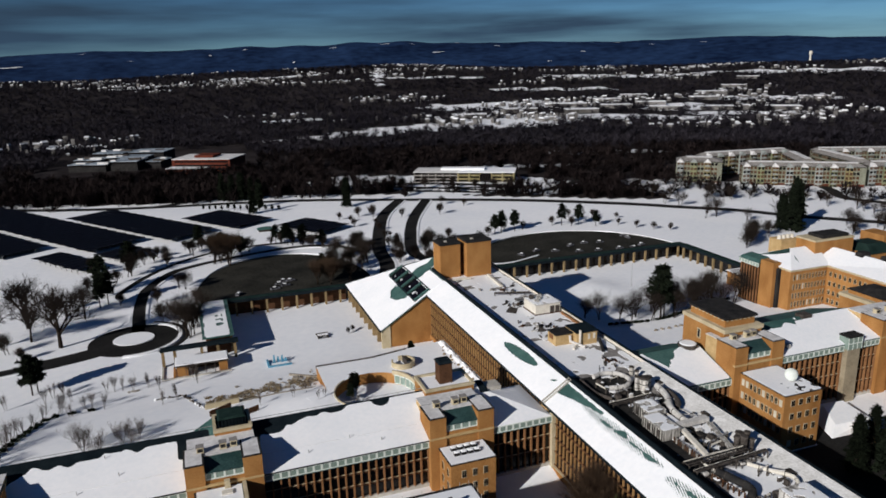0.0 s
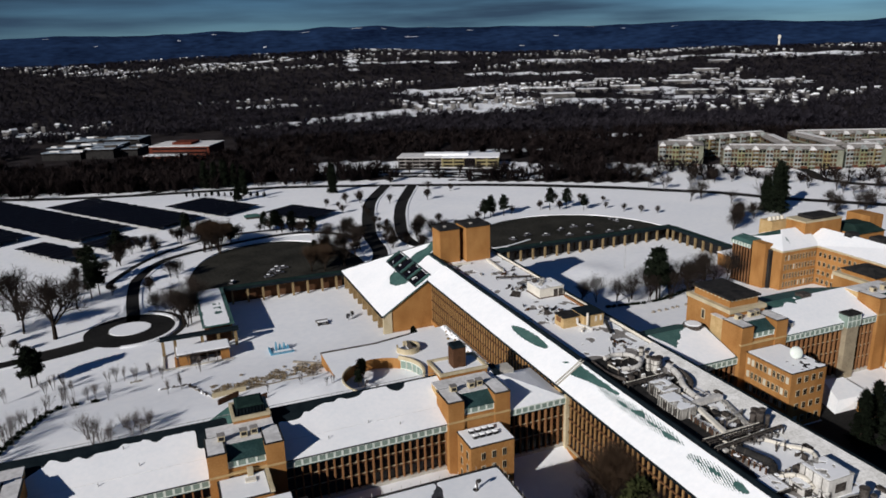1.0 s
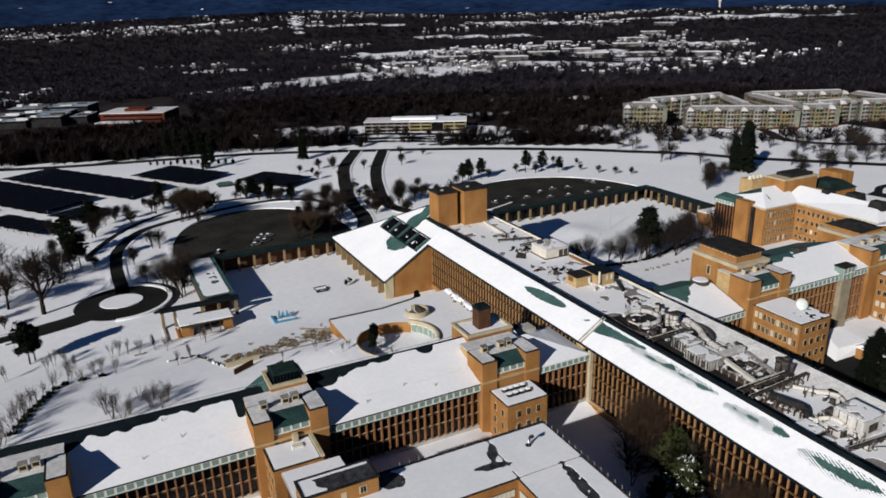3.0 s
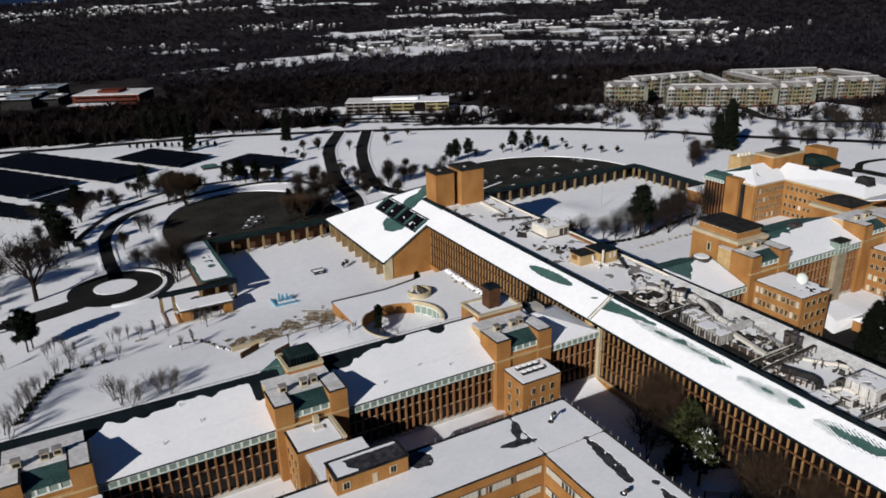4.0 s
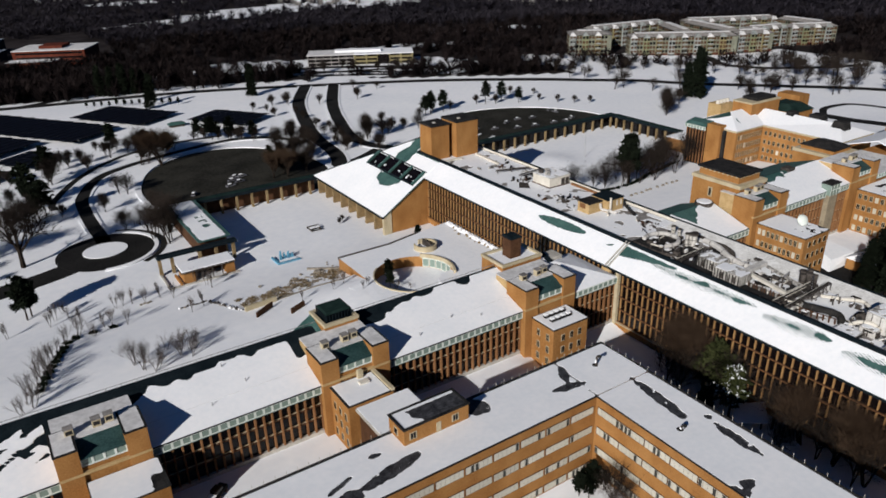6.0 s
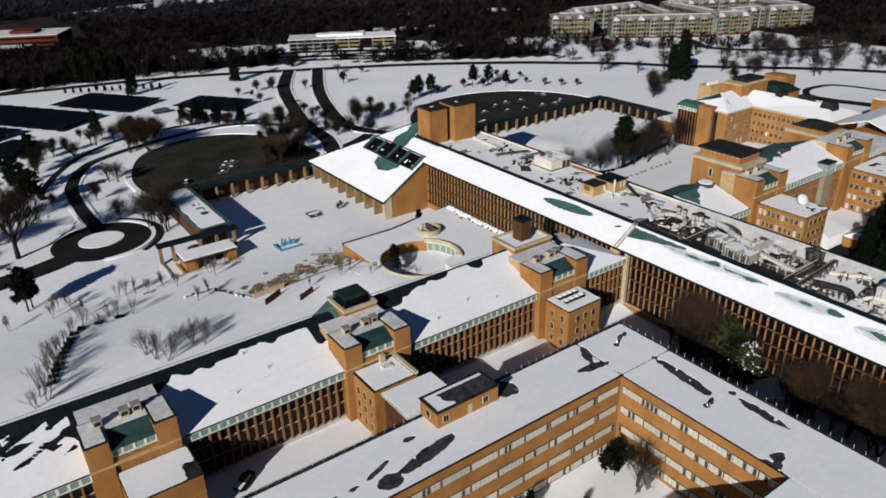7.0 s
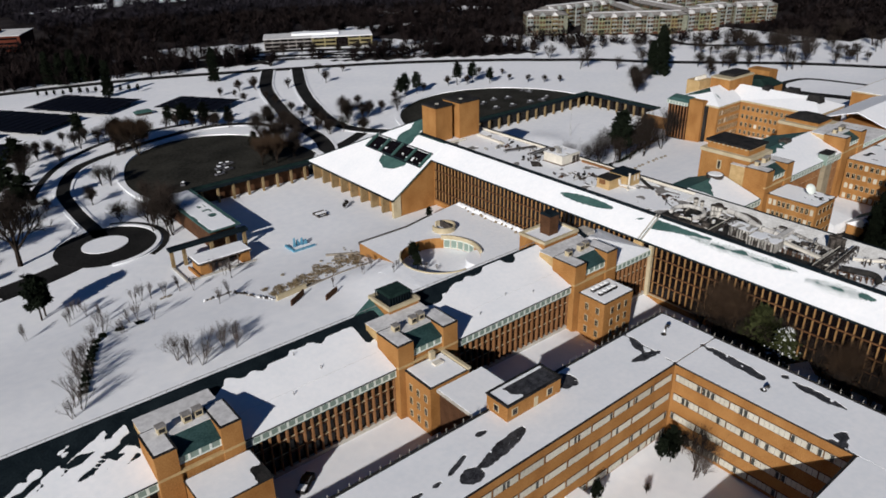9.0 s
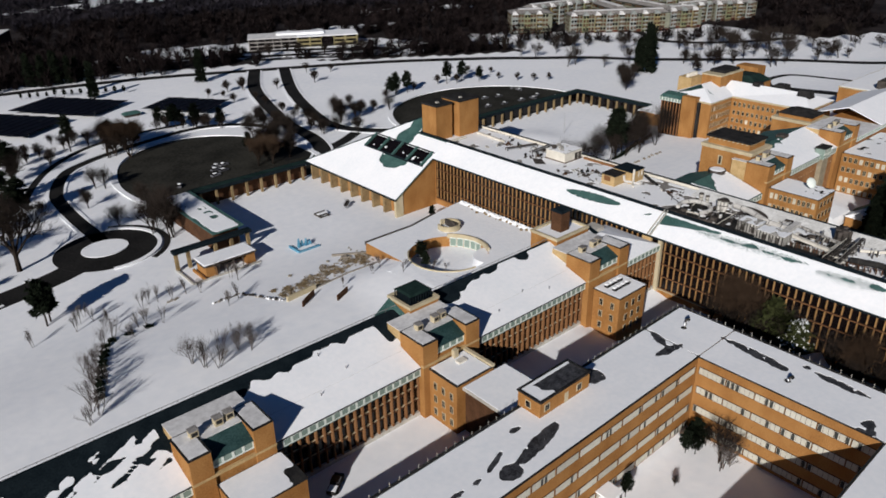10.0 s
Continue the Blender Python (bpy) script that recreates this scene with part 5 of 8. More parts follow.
part("ledge", Geo().box(208.5, 224.3, 160.3, 177.5, 20.8, 21.9), PALE, mp)
part("upper_wall", Geo().box(210.6, 222.4, 162.4, 175.6, 21.9, 23.4), BRICK, mp)
g = Geo().hexa([(210, 161.8, 23.4), (223, 161.8, 23.4), (223, 176.2, 23.4), (210, 176.2, 23.4)], [(214.5, 166.5, 25.2), (218.5, 166.5, 25.2), (218.5, 171.5, 25.2), (214.5, 171.5, 25.2)])
part("cap", g, TAR, mp, "black hipped cap")
fb2 = thing("brick_building", (318, 170, 2), "long dark brick building with a flat snowy roof", "building")
part("wall", Geo().box(300, 360, 130, 187, 0, 17), BRICK, fb2)
part("coping", Geo().box(299.6, 360.4, 129.6, 187.4, 17, 17.5), PALE, fb2)
part("snow", Geo().box(300.2, 359.8, 130.2, 186.8, 17.5, 17.7), ROOF_SNOW, fb2)
part("roof_plant", Geo().box(306, 330, 150, 172, 17.7, 21.5), GRIME, fb2)
ew_wall = thing("brick_annex", (200, 246, 0), "low orange-brick annex with a snowy flat roof", "building")
part("wall", Geo().box(228, 244, 238.5, 254, -0.5, 6.2), BRICK, ew_wall)
part("roof", Geo().box(227.6, 244.4, 238.1, 254.4, 6.2, 6.6), ROOF_SNOW, ew_wall)


# ---- colonnades ----
def colonnade(name, a, b, n, label, top=7.3, depth=3.6, front=1):
    """A roofed row of brick piers from a to b."""
    a, b = Vector(a), Vector(b)
    d = (b - a).normalized()
    s = Vector((d.y, -d.x))
    mid = (a + b) / 2
    t = thing(name, (mid.x, mid.y, 0), label, "colonnade")
    w = s * depth / 2
    q = [a - w, b - w, b + w, a + w]
    part("roof", Geo().prism([tuple(p) for p in q], top - 0.5, top) if (q[1] - q[0]).cross(q[2] - q[1]) > 0 else Geo().prism([tuple(p) for p in reversed(q)], top - 0.5, top), AGED_COPPER, t, "blackened green copper flat roof")
    w2 = s * (depth / 2 + 0.12)
    for e in (-1, 1):
        p = [a + w2 * e - s * 0.12, b + w2 * e - s * 0.12, b + w2 * e + s * 0.12, a + w2 * e + s * 0.12]
        if (p[1] - p[0]).cross(p[2] - p[1]) < 0:
            p.reverse()
        part("fascia", Geo().prism([tuple(v) for v in p], top - 1.15, top + 0.06), DARK_COPPER, t, "dark green fascia")
    for k in range(n):
        c = a + (b - a) * (k + 0.5) / n
        for e in (1,):
            m = c + s * (e * (depth / 2 - 0.55) * front)
            part("pier", PIER, None, t, at=(m.x, m.y, 0), turn=math.degrees(math.atan2(d.y, d.x)))
    return t


PIER = Geo().box(-0.4, 0.4, -0.5, 0.5, -0.5, 6.7).mesh("pier", PIER_STONE)
colonnade("colonnade", (9.0, 302.0), (60, 302.0), 8, "covered walk of brick piers under a green copper roof")
colonnade("colonnade", (111.6, 302.0), (240, 302.0), 19, "long covered walk of brick piers under a green copper roof", 7.0)
colonnade("colonnade", (238.5, 299.8), (238.5, 254.6), 8, "covered walk of brick piers under a green copper roof", 7.0)
# Dark brown wall added so the space behind the piers reads as shade.
part("back_wall", Geo().box(9, 60, 303.5, 303.9, -0.5, 6.2), SPANDREL, None)
bpy.data.objects["back_wall"].name = "wall_west"
tagged(bpy.data.objects["wall_west"], "dark wall standing in for shade behind the covered walk", "wall", kind="structure")
# Near-black surface of these two walls imitates the shade under the roof.
tagged(part("wall_east", Geo().box(113, 240, 303.5, 303.9, -0.5, 5.6), DARKGLASS, None), "back wall of the covered walk, near-black to stand for shade", "wall", kind="structure")
tagged(part("wall_side", Geo().box(239.8, 240.2, 256, 303.5, -0.5, 5.6), DARKGLASS, None), "back wall of the covered walk, near-black to stand for shade", "wall", kind="structure")

# ---- pavilion, pergola and kiosk ----
pv = thing("pavilion", (3, 279, 0), "long pavilion with a snowy flat copper roof", "pavilion")
part("wall", Geo().box(-1.4, 7.2, 261, 300, -0.3, 6.4), SPANDREL, pv)
g = Geo().extrude_y([(-2.6, 7.3), (8.6, 7.5), (8.6, 8.0), (-2.6, 7.8)], 258.4, 301)
part("roof", g, COPPER, pv)


def pv_snow(i, j):
    x, y = -2.4 + i * 0.35, 258.6 + j * 0.35
    if x > 6.9 + 0.4 * wob(y, 0, 0.5, 71) or x < -1.7 + 0.9 * max(0.0, wob(y, 0, 0.2, 74)):
        return False
    return not (abs(x - 4.0) < 1.5 and abs(y - 276) < 7 and wob(x, y, 0.4, 72) > -0.05)


part("snow", snow_sheet((-2.4, 258.6, 7.82), (0.35, 0, 0.35 * 0.018), (0, 0.35, 0), 31, 120, pv_snow, 0.14), ROOF_SNOW, pv)
for k in range(9):
    part("pier", Geo().box(7.3, 8.1, 262 + k * 4.6, 262.7 + k * 4.6, -0.3, 7.3), PIER_STONE, pv)
pg = thing("pergola", (-3, 258, 0), "dark beamed pergola on brick piers", "pergola")
part("beam", Geo().box(-17.2, 9.6, 255.2, 257.8, 5.9, 6.9), DARK_COPPER, pg, "dark green roof beam")
for x in (-16.4, -12.4, -3.2, 2.4, 8.4):
    part("pier", Geo().box(x - 0.5, x + 0.5, 255.6, 256.8, -0.3, 5.9), PIER_STONE, pg)
kq = thing("kiosk", (-3, 248, 0), "low brick kiosk with a snow-covered flat roof", "kiosk")
part("roof", Geo().box(-12.6, 5.4, 244.4, 252.6, 3.9, 4.35), GRIME, kq)
part("snow", Geo().hexa([(-12.4, 244.6, 4.35), (5.2, 244.6, 4.35), (5.2, 252.4, 4.35), (-12.4, 252.4, 4.35)], [(-12.2, 244.8, 4.6), (5.0, 244.8, 4.6), (5.0, 252.2, 4.6), (-12.2, 252.2, 4.6)]), ROOF_SNOW, kq)
part("wall", Geo().box(-11.8, -8.2, 245.2, 252, -0.3, 3.9), BRICK, kq)
part("wall", Geo().box(2.0, 4.9, 245.2, 252, -0.3, 3.9), BRICK, kq)
part("back_wall", Geo().box(-8.2, 2.0, 251.2, 251.8, -0.3, 3.9), SPANDREL, kq)
for x in (-6, -2.5, 0.6):
    part("post", Geo().box(x - 0.12, x + 0.12, 244.8, 245.1, -0.3, 3.9), GRIME, kq)
part("plinth", Geo().box(-16.4, 6.0, 243.6, 244.2, -0.3, 0.5).box(-17.0, -16.4, 243.6, 257, -0.3, 0.5), CONCRETE, kq)
g = Geo().box(-13.2, -12.6, 243.8, 252.6, 0, 0.9)
part("bench", g, BRICK, kq)

# ---- terrace with the round court ----
te = thing("terrace", (55, 205, 3), "snow-covered roof terrace with a sunk round court", "terrace")
CX, CY, CR, TZ = 46.0, 197.2, 12.5, 6.2
g = Geo()
rim = [(32.0, 221.4), (50.8, 221.4), (64.0, 224.2), (78.9, 226.4), (78.9, 162.6), (62.4, 162.0), (40.0, 170.0), (32.0, 202.0)]


def rim_at(px, py):
    """Where the ray from the court's centre leaves the terrace."""
    best = None
    dx, dy = px - CX, py - CY
    for (ax, ay), (bx, by) in zip(rim, rim[1:] + rim[:1]):
        ex, ey = bx - ax, by - ay
        den = dx * ey - dy * ex
        if abs(den) > 1e-9:
            t = ((ax - CX) * ey - (ay - CY) * ex) / den
            u = ((ax - CX) * dy - (ay - CY) * dx) / den
            if t > 0 and -1e-6 <= u <= 1 + 1e-6 and (best is None or t > best):
                best = t
    return CX + dx * best, CY + dy * best


angles = sorted([2 * math.pi * k / 64 for k in range(64)] + [math.atan2(y - CY, x - CX) % (2 * math.pi) for x, y in rim])
inner = [(CX + CR * math.cos(a), CY + CR * math.sin(a)) for a in angles]
outer = [rim_at(*p) for p in inner]
n = len(angles)
vv = [(x, y, TZ) for x, y in inner] + [(x, y, TZ) for x, y in outer] + [(x, y, 0.5) for x, y in inner] + [(x, y, 0.5) for x, y in outer]
ff = []
for k in range(n):
    q = (k + 1) % n
    ff += [(k, n + k, n + q, q), (2 * n + q, 3 * n + q, 3 * n + k, 2 * n + k), (n + k, 3 * n + k, 3 * n + q, n + q), (q, 2 * n + q, 2 * n + k, k)]
g.add(vv, ff)
me = g.mesh("terrace_body", BRICK, SNOW)
for p in me.polygons:
    p.material_index = 1 if p.normal.z > 0.9 else 0
part("terrace_body", me, None, te)
part("kerb", ring(CX, CY, CR - 0.18, CR + 0.2, TZ - 0.3, TZ + 0.35, 128, 268, 48), PALE, te, "pale kerb of the round court")
part("window_parapet", ring(CX, CY, CR - 0.1, CR + 0.5, TZ - 0.6, TZ + 0.9, -34, 50, 32), PALE, te)
part("court_floor", disc(CX, CY, CR - 0.01, CR - 0.01, 1.5, 2.6), SNOW, te, "snow on the court floor")
for k in range(5):
    a0 = -8 + k * 11
    w = part("window", ring(CX, CY, CR - 0.25, CR - 0.02, 2.8, 5.9, a0, a0 + 10, 4), WHITE, te)
    part("pane", ring(CX, CY, CR - 0.32, CR - 0.24, 3.1, 5.6, a0 + 0.8, a0 + 9.2, 4), GREENGLASS, w)
part("inner_terrace", disc(CX + 10.5, CY - 8.8, 6.2, 5.6, 2.6, 5.4, 40), SNOW, te, "round snowy platform in the court")
part("edge_wall", Geo().prism([(31.9, 221.0), (50.8, 221.0), (64.0, 223.8), (63.9, 224.5), (50.7, 221.7), (31.9, 221.7)], TZ - 0.8, TZ + 0.25), GRIME, te, "dark low edge wall")
inner_edge = [(31.95, 210.5), (31.95, 202), (35.9, 186), (39.9, 170.1), (47, 167.4)]
outer_edge = [(26.5, 210.5), (25.5, 201), (29, 184), (33.5, 166.5), (42, 162.5)]
g = Geo()
for k, ((ax, ay), (bx, by)) in enumerate(zip(inner_edge, outer_edge)):
    g.v += [(ax, ay, TZ + 0.03 - (1.6 if k == 0 else 0)), (bx, by, ground(bx, by) + 0.06), (ax, ay, 0.5), (bx, by, ground(bx, by) - 0.6)]
for k in range(4):
    q = k * 4
    g.f += [(q, q + 1, q + 5, q + 4), (q + 1, q + 3, q + 7, q + 5)]
    g.m += [0, 0]
g.f.append((0, 2, 3, 1))
g.m.append(0)
part("snow_verge", g, SNOW, te, "snow banked against the terrace")
part("round_stair", ring(59.2, 211.5, 3.4, 3.9, TZ - 0.3, TZ + 1.8, 150, 460, 36), PALE, te, "curved pale parapet of a stair well")
part("stair_well", disc(59.2, 211.5, 3.3, 3.3, TZ, TZ + 0.12, 32), SNOW, te)
part("stair_rail", Geo().box(59.6, 60.0, 209.2, 214.2, TZ, TZ + 2.3), GRIME, te)
rng = random.Random(8)
g = Geo()
nb = 88
for j in range(nb + 1):
    y = 175 + j * 0.57
    wide = 2.3 + 0.9 * wob(y, 0, 0.35, 81)
    for i in range(9):
        u = i / 8
        h = 0.75 * math.sin(math.pi * (0.12 + 0.88 * u)) * (0.75 + 0.7 * wob(y, u * 3, 0.9, 82) + 0.5 * wob(y, u * 3, 2.0, 83))
        g.v.append((78.3 - wide * u, y, TZ + (max(0.02, h) if i < 8 else -0.1)))
for j in range(nb):
    for i in range(8):
        k = j * 9 + i
        g.f.append((k, k + 9, k + 10, k + 1))
        g.m.append(0)
part("snow_bank", g, SNOW, te, "ragged snow bank along the wall")
for k in range(20):
    y = 176 + k * 2.3 + rng.uniform(-0.8, 0.8)
    r = rng.uniform(0.3, 0.7)
    x = 76.0 + rng.uniform(-1.6, 0.8)
    g = Geo()
    pts = [(r * math.cos(a) * rng.uniform(0.7, 1.3), r * math.sin(a) * rng.uniform(0.7, 1.3)) for a in [2 * math.pi * i / 7 for i in range(7)]]
    g.hexa([(a, b, -0.1) for a, b in pts], [(a * 0.4, b * 0.4, r * rng.uniform(0.5, 1.1)) for a, b in pts])
    part("snowy_shrub", g, DRY, te, at=(x, y, TZ))

# ---- distant buildings ----
def local(ox, oy, turn):
    c, s = math.cos(radians(turn)), math.sin(radians(turn))
    return lambda u, v: (ox + u * c - v * s, oy + u * s + v * c)


def block(parent, f, u0, u1, v0, v1, z0, z1, wall, name="wall"):
    q = [f(u0, v0), f(u1, v0), f(u1, v1), f(u0, v1)]
    return part(name, Geo().prism(q, z0, z1), wall, parent)


APW = Geo().box(-0.9, 0.9, -0.12, 0.1, -1.0, 1.0).mesh("window", SPANDREL)
APS = Geo().box(-0.9, 0.9, -0.12, 0.1, -1.0, 1.0).mesh("window", DARKGLASS)


def flat_wing(t, a, b, deep, z0, h, bays=True):
    """One wing of the flats; its front runs from a to b, with the house on its left."""
    turn = math.degrees(math.atan2(b[1] - a[1], b[0] - a[0]))
    f = local(*a, turn)
    n = math.dist(a, b)
    block(t, f, 0, n, 0, deep, z0, z0 + h, CREAM)
    block(t, f, 0.3, n - 0.3, -0.1, 0.1, z0, z0 + 3.4, REDBRICK, "brick_base")
    block(t, f, -0.6, n + 0.6, -0.6, deep + 0.6, z0 + h, z0 + h + 0.4, TAR, "eave")
    m = deep * 0.38
    q = [f(-0.4, -0.4), f(n + 0.4, -0.4), f(n + 0.4, deep + 0.4), f(-0.4, deep + 0.4)]
    r = [f(m, m), f(n - m, m), f(n - m, deep - m), f(m, deep - m)]
    part("roof", Geo().hexa([(x, y, z0 + h + 0.4) for x, y in q], [(x, y, z0 + h + 3.0) for x, y in r]), GRAVEL, t, "dark shingled roof slope")
    q = [f(m - 0.8, m - 0.8), f(n - m + 0.8, m - 0.8), f(n - m + 0.8, deep - m + 0.8), f(m - 0.8, deep - m + 0.8)]
    part("roof_deck", Geo().prism(q, z0 + h + 2.72, z0 + h + 3.1), THIN_SNOW, t, "snow on the flat top of the roof")
    k, u = 0, 3.2
    while u < n - 2.4:
        bay = bays and k % 2 == 0
        off = -1.65 if bay else -0.02
        if bay:
            block(t, f, u - 2.5, u + 2.5, -1.6, 0.2, z0, z0 + h - 0.2, (GREY_SIDING, SAGE, OCHRE, GREY_SIDING, CREAM)[k // 2 % 5], "bay")
            g = Geo().add([(*f(u - 2.9, -2.1), z0 + h - 0.2), (*f(u + 2.9, -2.1), z0 + h - 0.2), (*f(u, -2.1), z0 + h + 2.6), (*f(u - 2.9, 3.5), z0 + h - 0.2), (*f(u + 2.9, 3.5), z0 + h - 0.2), (*f(u, 3.5), z0 + h + 2.6)], [(0, 1, 2), (1, 4, 5, 2), (3, 0, 2, 5)])
            part("gable", g, GREY_SIDING if k % 4 else THIN_SNOW, t)
        for s in range(5):
            z = z0 + h * (s + 0.55) / 5
            if bay and k % 4 == 0:
                x, y = f(u, off)
                part("balcony", APB, None, t, at=(x, y, z), turn=turn)
            for du in (-1.3, 1.3):
                x, y = f(u + du, off)
                part("window", APW if (s + k) % 3 else APS, None, t, at=(x, y, z), turn=turn)
        u += 5.2
        k += 1
    v = 3.0
    while v < deep - 2:
        for s in range(5):
            x, y = f(-0.02, v)
            part("window", APW, None, t, at=(x, y, z0 + h * (s + 0.55) / 5), turn=turn - 90)
        v += 4.2


APB = Geo().box(-1.9, 1.9, -1.3, -0.14, -1.45, -1.25).box(-1.9, 1.9, -1.3, -1.2, -1.24, -0.4).mesh("balcony", GREY_SIDING)
fl = local(374, 484, -36.5)
t = thing("apartment_block", (400, 480, -1), "five-storey cream apartment block with gables round a court and snowy roofs", "building", "apartment blocks")
flat_wing(t, fl(0, 0), fl(35, -1), 22, -1, 18.6)
flat_wing(t, fl(24, 30), fl(97, 72), 14, -1, 18.6)
flat_wing(t, fl(88, 66), fl(94, 14), 13, -1, 17.4, False)
flat_wing(t, fl(50, -2.5), fl(138, -1), 15, -1, 16.4)
t = thing("apartment_block", (510, 430, -1), "five-storey cream apartment block with gables round a court and snowy roofs", "building", "apartment blocks")
flat_wing(t, fl(114, 80), fl(134, 16), 13, -1, 17.4, False)
flat_wing(t, fl(141, 8), fl(172, 13), 15, -1, 16.4)
flat_wing(t, fl(118, 84), fl(206, 100), 14, -1, 17.4)
flat_wing(t, fl(160, 30), fl(196, 46), 13, -1, 16.4)
flat_wing(t, fl(205, 99), fl(226, 56), 13, -1, 17.0, False)
flat_wing(t, fl(198, 44), fl(240, 50), 13, -1, 16.0)

of = thing("office_building", (221, 572, -4), "low office building with pale bands and dark windows", "building")
f = local(181, 584, -28.5)
for k in range(4):
    block(of, f, 0, 38, 0.5, 26, -3 + k * 3.0, -2.1 + k * 3.0, GRAVEL, "parking_deck")
    # Dark solid block in place of the shade inside the open deck.
    block(of, f, 0.8, 37.5, 1.8, 25.4, -2.1 + k * 3.0, 0.0 + k * 3.0, DARKGLASS, "deck_gap")
    block(of, f, 38, 86, 0, 26, -3 + k * 3.0, -1.6 + k * 3.0, OCHRE, "floor_band")
    block(of, f, 38.4, 85.6, 0.7, 25.4, -1.6 + k * 3.0, 0.0 + k * 3.0, DARKGLASS, "window_band")
for k in range(6):
    block(of, f, 37.8 + k * 9.4, 39.2 + k * 9.4, -0.5, 0.8, -3, 9.0, OCHRE, "pier")
for k in range(7):
    block(of, f, 0.2 + k * 6.2, 0.8 + k * 6.2, 0.3, 1.0, -3, 8.6, GRAVEL, "deck_column")
block(of, f, 57, 66.5, -1.0, 0.6, -3, 8.2, DARKGLASS, "entrance_glass")
block(of, f, -0.5, 38, -0.2, 26.5, 9.0, 9.5, THIN_SNOW, "deck_roof")
block(of, f, 38, 86.5, -0.5, 26.5, 9.0, 9.6, ROOF_SNOW, "roof")
block(of, f, 22, 60, 10, 20, 9.6, 11.2, ROOF_SNOW, "roof_plant")
rdb = thing("red_building", (30, 770, -3), "red-brick office building with a snowy flat roof", "building")
f = local(-15, 782, -27)
block(rdb, f, 0, 62, 0, 40, -4, 9.4, REDBRICK)
block(rdb, f, -0.4, 62.4, -0.4, 40.4, 9.4, 10.0, THIN_SNOW, "roof")
block(rdb, f, 20, 40, 10, 30, 10.0, 12.4, REDBRICK, "roof_block")
for s in range(3):
    block(rdb, f, 3, 60, -0.12, 0.2, -1.2 + s * 3.8, 0.4 + s * 3.8, DARKGLASS, "window_band")
    block(rdb, f, -0.12, 0.2, 3, 37, -1.2 + s * 3.8, 0.4 + s * 3.8, DARKGLASS, "window_band")
block(rdb, f, 0, 40, -14, -0.5, -4, 2.0, REDBRICK, "porch")
block(rdb, f, -0.4, 40.4, -14.4, -0.6, 2.0, 2.5, ROOF_SNOW, "porch_roof")
ROOF_SHEET = mat("half_bare_roof", (0.05, 0.075, 0.10), (0.46, 0.52, 0.58), 0.8, 0.05, 0.3)
ind = thing("industrial_building", (-60, 860, -3), "sprawling industrial building with blue-white snowy roofs", "building")
f = local(-118, 838, -22)
irng = random.Random(52)
for u0, u1, v0, v1, h in ((0, 40, 0, 20, 3.6), (43, 72, 4, 30, 6.0), (24, 68, 34, 56, 6.5), (-8, 21, 26, 50, 5.0), (-3, 32, 58, 88, 8.0), (36, 76, 62, 94, 8.5), (76, 92, 16, 46, 4.0)):
    block(ind, f, u0, u1, v0, v1, -5, h, TAR)
    block(ind, f, u0 - 0.3, u1 + 0.3, v0 - 0.3, v1 + 0.3, h, h + 0.5, ROOF_SHEET, "roof")
    block(ind, f, u0 - 0.2, u1 + 0.2, v0 - 0.5, v0 - 0.3, h - 1.6, h - 0.6, DARKGLASS, "window_band")
    for q in range(3):
        a, b = irng.uniform(u0, u1 - 8), irng.uniform(v0, v1 - 6)
        block(ind, f, a, a + irng.uniform(4, 14), b, b + irng.uniform(2, 6), h + 0.5, h + irng.uniform(1.2, 2.6), GRIME if q % 2 else THIN_SNOW, "roof_unit")

wt = thing("water_tower", (2360, 2268, 60), "pale water tower on the skyline", "water tower")
part("tank", Geo().tube((2360, 2268, 76), (2360, 2268, 79), 4, 6, 14).tube((2360, 2268, 79), (2360, 2268, 91), 6, 6, 14).tube((2360, 2268, 91), (2360, 2268, 93), 6, 3, 14), PLASTER, wt)
part("stem", Geo().tube((2360, 2268, 40), (2360, 2268, 76), 4, 3.5, 10), PLASTER, wt)


# ---- plant on the main roof ----
def plant_box(name, label, x0, x1, y0, y1, h, wall, z=DECK, ribs=0):
    t = thing(name, ((x0 + x1) / 2, (y0 + y1) / 2, z), label, "roof plant")
    part("casing", Geo().box(x0, x1, y0, y1, z, z + h), wall, t)
    part("lid", Geo().box(x0 - 0.12, x1 + 0.12, y0 - 0.12, y1 + 0.12, z + h, z + h + 0.1), STREAK, t)
    part("snow", snow_sheet((x0, y0, z + h + 0.1), (0.3, 0, 0), (0, 0.3, 0), int((x1 - x0) / 0.3), int((y1 - y0) / 0.3), lambda i, j: wob(i * 0.3 + x0, j * 0.3 + y0, 0.45, 28) + 0.5 * wob(i * 0.3, j * 0.3 + y0, 1.3, 29) > -0.22, 0.12), ROOF_SNOW, t, "melting snow on the lid")
    for k in range(ribs):
        y = y0 + (k + 0.5) * (y1 - y0) / ribs
        part("rib", Geo().box(x0 - 0.14, x0, y - 0.1, y + 0.1, z, z + h), TAR, t)
    return t


